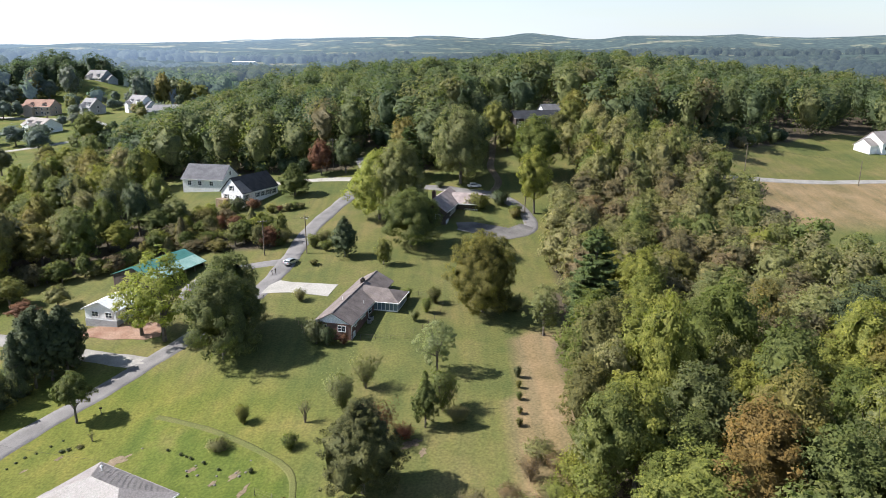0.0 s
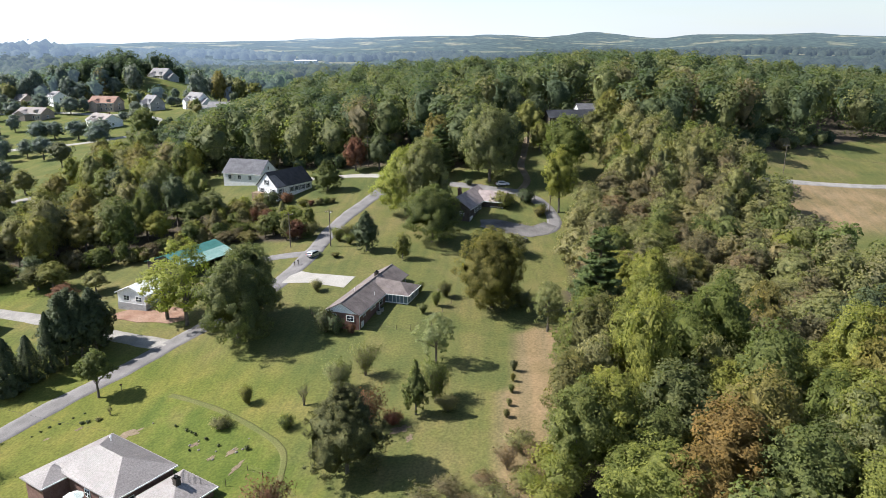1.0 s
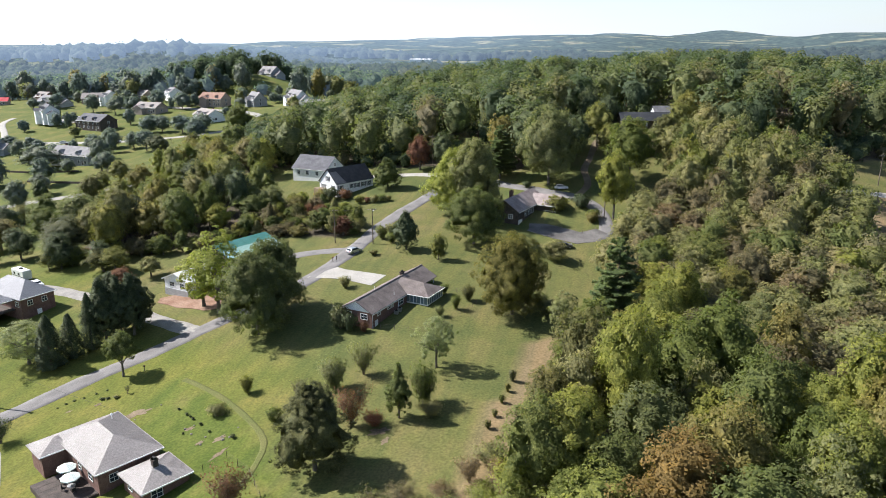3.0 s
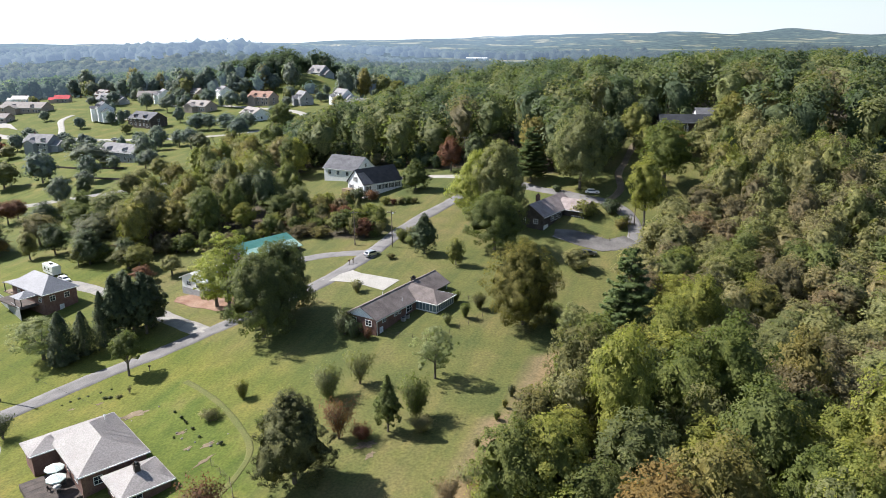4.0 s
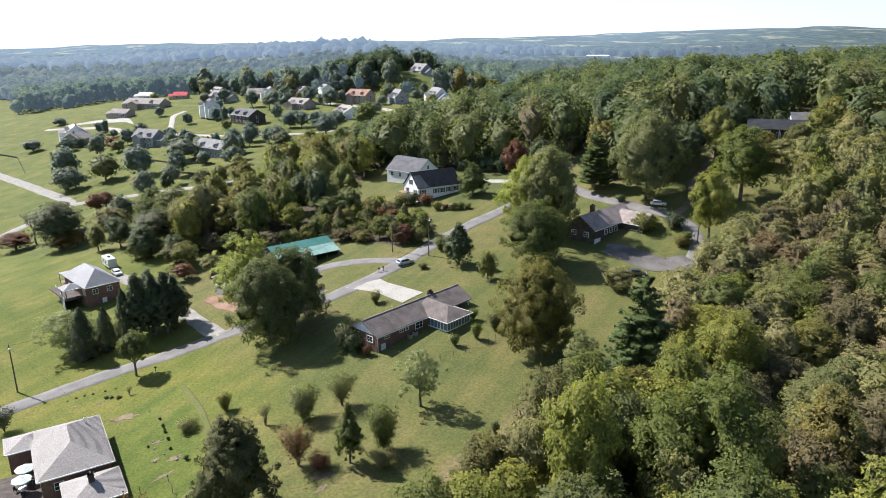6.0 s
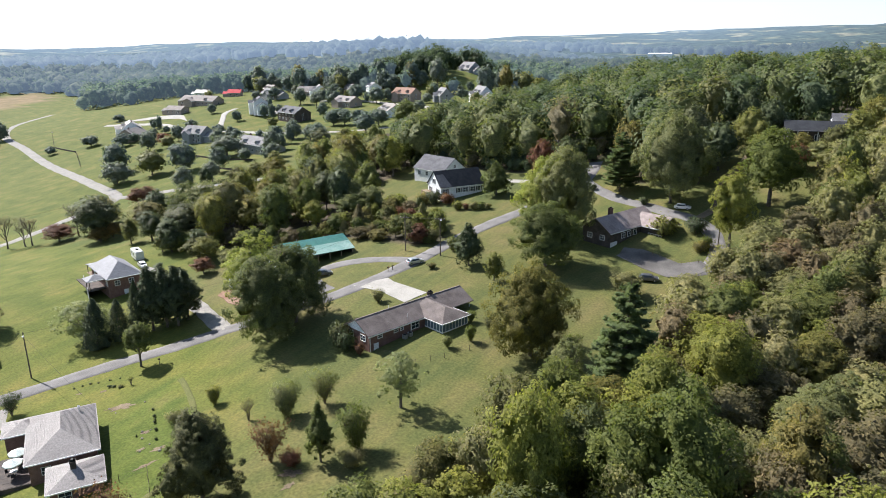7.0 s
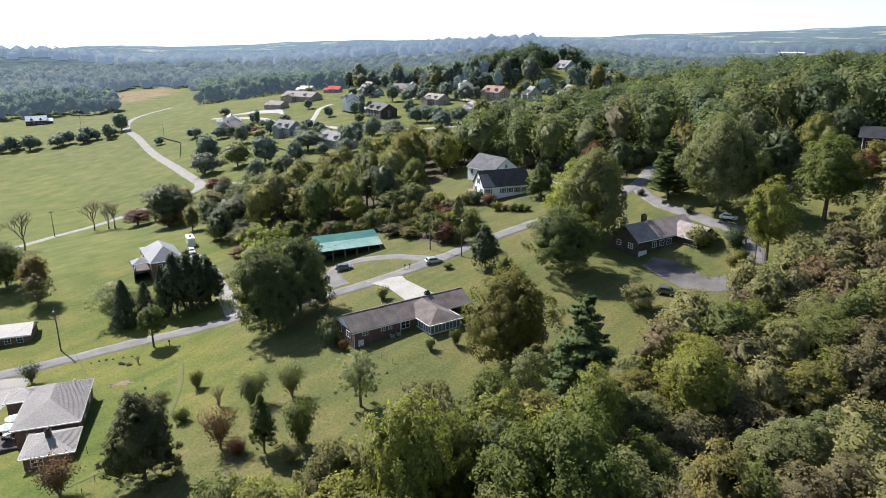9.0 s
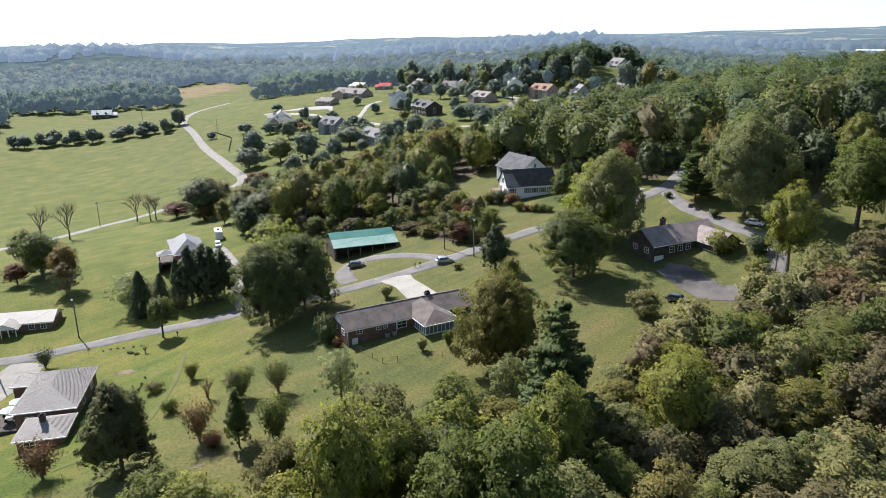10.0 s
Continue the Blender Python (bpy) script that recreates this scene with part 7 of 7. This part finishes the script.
for x, y, s, h, leaf in ((-44.5, 190, 1.0, 0.9, OLIVE), (-35.5, 186, 0.9, 0.8, GREEN), (-33.0, 188.5, 1.0, 0.85, OLIVE), (-31.5, 183, 0.7, 0.6, GREEN), (-8, 150.5, 0.5, 0.5, GREEN), (-3.5, 143, 0.55, 0.7, GREEN), (-6.0, 138.5, 0.5, 0.5, SILVER), (-33.2, 172.6, 0.6, 0.3, GREEN), (15.5, 146.5, 1.3, 0.8, OLIVE), (13.5, 152, 1.0, 0.5, GREEN), (2.4, 101, 0.9, 0.6, OLIVE), (-6.2, 97.2, 0.8, 0.5, RED)):
    put(ROUND, x, y, x * 50, s, h, leaf, "leafy shrub on the lawn", "lawn shrubs")
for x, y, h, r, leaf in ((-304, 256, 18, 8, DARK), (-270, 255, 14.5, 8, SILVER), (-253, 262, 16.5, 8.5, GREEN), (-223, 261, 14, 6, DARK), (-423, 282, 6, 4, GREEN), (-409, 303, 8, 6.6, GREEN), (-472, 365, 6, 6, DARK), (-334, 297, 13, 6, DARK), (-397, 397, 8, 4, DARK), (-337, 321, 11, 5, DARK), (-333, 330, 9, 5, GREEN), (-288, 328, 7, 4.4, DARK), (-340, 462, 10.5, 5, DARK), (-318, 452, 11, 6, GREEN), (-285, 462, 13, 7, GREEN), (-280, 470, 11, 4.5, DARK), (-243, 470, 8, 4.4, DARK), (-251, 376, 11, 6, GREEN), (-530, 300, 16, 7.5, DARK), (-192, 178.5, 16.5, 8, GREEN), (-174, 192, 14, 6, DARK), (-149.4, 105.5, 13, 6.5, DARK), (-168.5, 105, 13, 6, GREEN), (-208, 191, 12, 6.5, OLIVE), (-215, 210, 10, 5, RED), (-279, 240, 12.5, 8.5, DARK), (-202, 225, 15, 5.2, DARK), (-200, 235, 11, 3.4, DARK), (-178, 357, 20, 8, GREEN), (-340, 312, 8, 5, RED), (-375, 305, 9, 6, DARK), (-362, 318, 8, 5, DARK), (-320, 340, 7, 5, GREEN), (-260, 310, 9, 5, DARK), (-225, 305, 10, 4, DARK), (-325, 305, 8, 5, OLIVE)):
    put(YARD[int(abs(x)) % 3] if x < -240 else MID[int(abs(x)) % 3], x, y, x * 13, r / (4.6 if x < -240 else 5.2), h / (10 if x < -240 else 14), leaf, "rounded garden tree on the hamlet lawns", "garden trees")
for x, y, h, r, leaf in ((-251.4, 289.6, 13, 10, DARK), (-215.8, 289.3, 15.7, 4.6, DARK), (-244.2, 333.6, 12.2, 6.4, HAZED), (-202.4, 278.1, 10.5, 4.4, GREEN), (-210.9, 246.9, 10.5, 4.4, DARK), (-186.2, 211.2, 8.2, 3.8, OLIVE), (-347, 443.5, 14, 5.8, DARK), (-322.4, 436, 12, 6, HAZED), (-309.6, 467.6, 14, 7.5, HAZED), (-179.2, 245.9, 9.5, 4.4, OLIVE), (-350.9, 342.6, 9.4, 5, DARK), (-283.1, 309.3, 12, 4.6, DARK),
                         (-360.3, 498.9, 10.4, 6.5, HAZED), (-390.9, 457.5, 12, 6, HAZED), (-267.4, 401.6, 7, 6.5, DARK), (-243.5, 378.4, 11, 6, DARK), (-227.3, 375.1, 12, 7, HAZED), (-215, 377.4, 12, 6.5, DARK), (-214, 323, 12, 6, HAZED), (-228, 331, 10, 5, DARK), (-166.9, 226, 13, 5.5, GREEN), (-180, 258.6, 11, 5, OLIVE), (-208, 281, 9, 4.5, GREEN), (-190, 300, 13, 6, DARK), (-198, 345, 14, 7, HAZED)):
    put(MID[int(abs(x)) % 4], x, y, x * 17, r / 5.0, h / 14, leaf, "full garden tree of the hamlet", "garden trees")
rng = np.random.default_rng(77)
for k in range(46):
    x, y = -500 + 7.2 * k + rng.uniform(-4, 4), 520 + 8 * math.sin(k * 0.9) + rng.uniform(-6, 10) - 14 * step(30, 45, k)
    r, h = rng.uniform(5.0, 9.0), rng.uniform(14, 27)
    if -272 < x < -212:
        r, h = 0.6 * r, 0.35 * h
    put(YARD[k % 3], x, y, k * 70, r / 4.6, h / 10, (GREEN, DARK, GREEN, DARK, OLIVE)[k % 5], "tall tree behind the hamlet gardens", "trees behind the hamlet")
HOMES = [(-346, 399), (-298, 388), (-448, 428), (-402, 330), (-388, 322), (-316, 321), (-238, 301), (-405, 470), (-385, 492), (-360, 480), (-352, 510), (-300, 446), (-236, 418), (-318, 500), (-268, 478), (-236, 482), (-205, 486), (-178, 462)]
for hx, hy in HOMES:
    for k in range(4):
        a, d = rng.uniform(0, 6.28), rng.uniform(14, 24)
        x, y = hx + d * math.cos(a), hy + d * math.sin(a)
        if min(math.hypot(x - p, y - q) for p, q in HOMES) < 13 or (y < hy - 8 and rng.random() < 0.6):
            continue
        r, h = rng.uniform(2.6, 5.5), rng.uniform(5, 12)
        put(YARD[rng.integers(3)], x, y, rng.uniform(0, 360), r / 4.6, h / 10, (HAZED, GREEN, DARK, OLIVE)[rng.integers(4)], "", "garden trees")
for x, y, h, r, leaf in ((-104.9, 160, 8, 4.8, GREEN), (-97.5, 153, 5, 3.6, RED), (-176, 174, 6, 4.5, ORANGE), (-92, 158, 6, 3.6, OLIVE), (-112, 163, 9, 4, DARK)):
    put(MID[int(abs(x)) % 3], x, y, x * 13, r / 5.2, h / 14, leaf, "small tree at the edge of the meadow", "meadow edge trees")
for k in range(20):
    t = k / 19
    x, y = -552 + 44 * t + 6 * math.sin(k * 2.2), 176 + 108 * t
    if k not in (2, 11):
        put(YARD[k % 3], x, y, k * 40, 1.25 + 0.3 * math.sin(k * 1.7), 1.05 + 0.25 * math.sin(k * 2.9), DARK, "dark evergreen in the field hedge", "field hedge")

lane("road", [(-252, 350), (-289, 347), (-329, 349), (-370, 350), (-412, 360), (-470, 352)], 5.5, CONCRETE, "pale hamlet street across the green hill", 0.1, 6)
lane("road", [(-329, 349), (-345, 362), (-362, 378), (-385, 400), (-392, 417)], 4, CONCRETE, "pale drive up the green hill", 0.1, 6)
lane("road", [(-252, 350), (-222, 362), (-200, 384), (-196, 401), (-205, 430), (-230, 452), (-270, 462), (-310, 470), (-345, 462)], 5.5, CONCRETE, "pale hamlet street between gardens", 0.1, 6)
slab("pavement", [(-468, 360), (-440, 372), (-412, 378), (-395, 372), (-420, 388), (-430, 390), (-450, 380)], CONCRETE, "broad pale concrete forecourt", 0.15, "pavement", 6)
slab("pavement", [(-352, 408), (-335, 404), (-318, 412), (-330, 424), (-350, 420)], CONCRETE, "broad pale concrete forecourt", 0.15, "pavement", 6)

# ---- far woods ----
SUBURB = [(-700, 330), (-640, 400), (-560, 480), (-490, 520), (-380, 522), (-300, 516), (-185, 508), (-160, 470), (-190, 400), (-175, 340), (-230, 240), (-240, 110), (-560, 120), (-760, 220)]
HAMLET = [(-560, 330), (-520, 480), (-440, 515), (-300, 512), (-170, 500), (-170, 300), (-560, 240)]
PATCHES = [BROWN_FIELD, [(-820, 1650), (-240, 1650), (-300, 2080), (-900, 2080)], [(-420, 900), (-150, 940), (-180, 1020), (-460, 990)], [(-330, 690), (-235, 690), (-225, 770), (-340, 760)], [(-655, 365), (-625, 425), (-750, 505), (-840, 505), (-770, 385)], [(-900, 470), (-800, 440), (-780, 500), (-900, 560)], [(150, 500), (340, 480), (360, 580), (170, 590)], [(-306, 600), (-270, 520), (-200, 505), (-236, 600)], [(-395, 540), (-260, 515), (-250, 650), (-395, 650)]]


def far_spots(r0, r1, gap, seed, tall, rad, way0=-36, open_field=0.7):
    rng, out = np.random.default_rng(seed), []
    for y in np.arange(-300, r1 + 400, gap * 0.87):
        for x in np.arange(-r1 - 200, r1 + 200, gap):
            px, py = x + rng.uniform(-0.45, 0.45) * gap, y + rng.uniform(-0.45, 0.45) * gap
            r, way = math.hypot(px + 50, py - 200), math.degrees(math.atan2(-px, py))
            if r0 < r < r1 and way0 < way < 84:
                out.append((px, py))
    p = np.array(out)
    wander = 70 * (field_noise(p[:, 0], p[:, 1], 55, 21) - 0.5)
    keep = ~in_poly(p[:, 0] + 0.4 * wander, p[:, 1] + wander, SUBURB) & ~in_poly(p[:, 0], p[:, 1], HAMLET) & ~in_poly(p[:, 0], p[:, 1], RIDGE_WOOD) & ~in_poly(p[:, 0], p[:, 1], WEST_WOOD) & ~in_poly(p[:, 0], p[:, 1], TAN_FIELD)
    for q in PATCHES:
        keep &= ~in_poly(p[:, 0], p[:, 1], q)
    keep &= ~((p[:, 0] > 90) & (p[:, 1] < 305) & (r0 < 600))
    keep &= field_noise(p[:, 0], p[:, 1], 260, 12) < open_field
    return [(x, y, tall * rng.uniform(0.7, 1.25), rad * rng.uniform(0.7, 1.2), 0.6 * rng.random() + 0.4 * field_noise(x, y, 60, 2)) for x, y in p[keep]]


knoll = [(x, y, rng.uniform(17, 25), rng.uniform(5.5, 9.0), 0.45 * rng.random()) for x, y in scatter([(-372, 548), (-330, 530), (-268, 530), (-303, 588), (-276, 604), (-262, 640), (-340, 640), (-385, 590)], 10.5, 81, 0.5)]
woods("knoll_woods", knoll, 420, 0.6, FOREST, "dark wooded knoll behind the hamlet", 15, 0.4, 2)
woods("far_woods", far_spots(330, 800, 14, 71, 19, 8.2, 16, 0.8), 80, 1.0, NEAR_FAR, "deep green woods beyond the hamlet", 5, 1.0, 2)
woods("far_woods", far_spots(800, 1250, 23, 73, 15, 12.5, -30, 0.74), 60, 1.7, FAR_WOOD, "woods beyond the hamlet, blue with painted haze", 8, 1.5, 1)
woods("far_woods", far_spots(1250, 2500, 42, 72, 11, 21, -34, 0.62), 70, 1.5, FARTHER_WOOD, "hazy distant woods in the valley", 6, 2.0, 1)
for m in MODELS:
    for c in m.children_recursive:
        bpy.data.objects.remove(c)
    bpy.data.objects.remove(m)
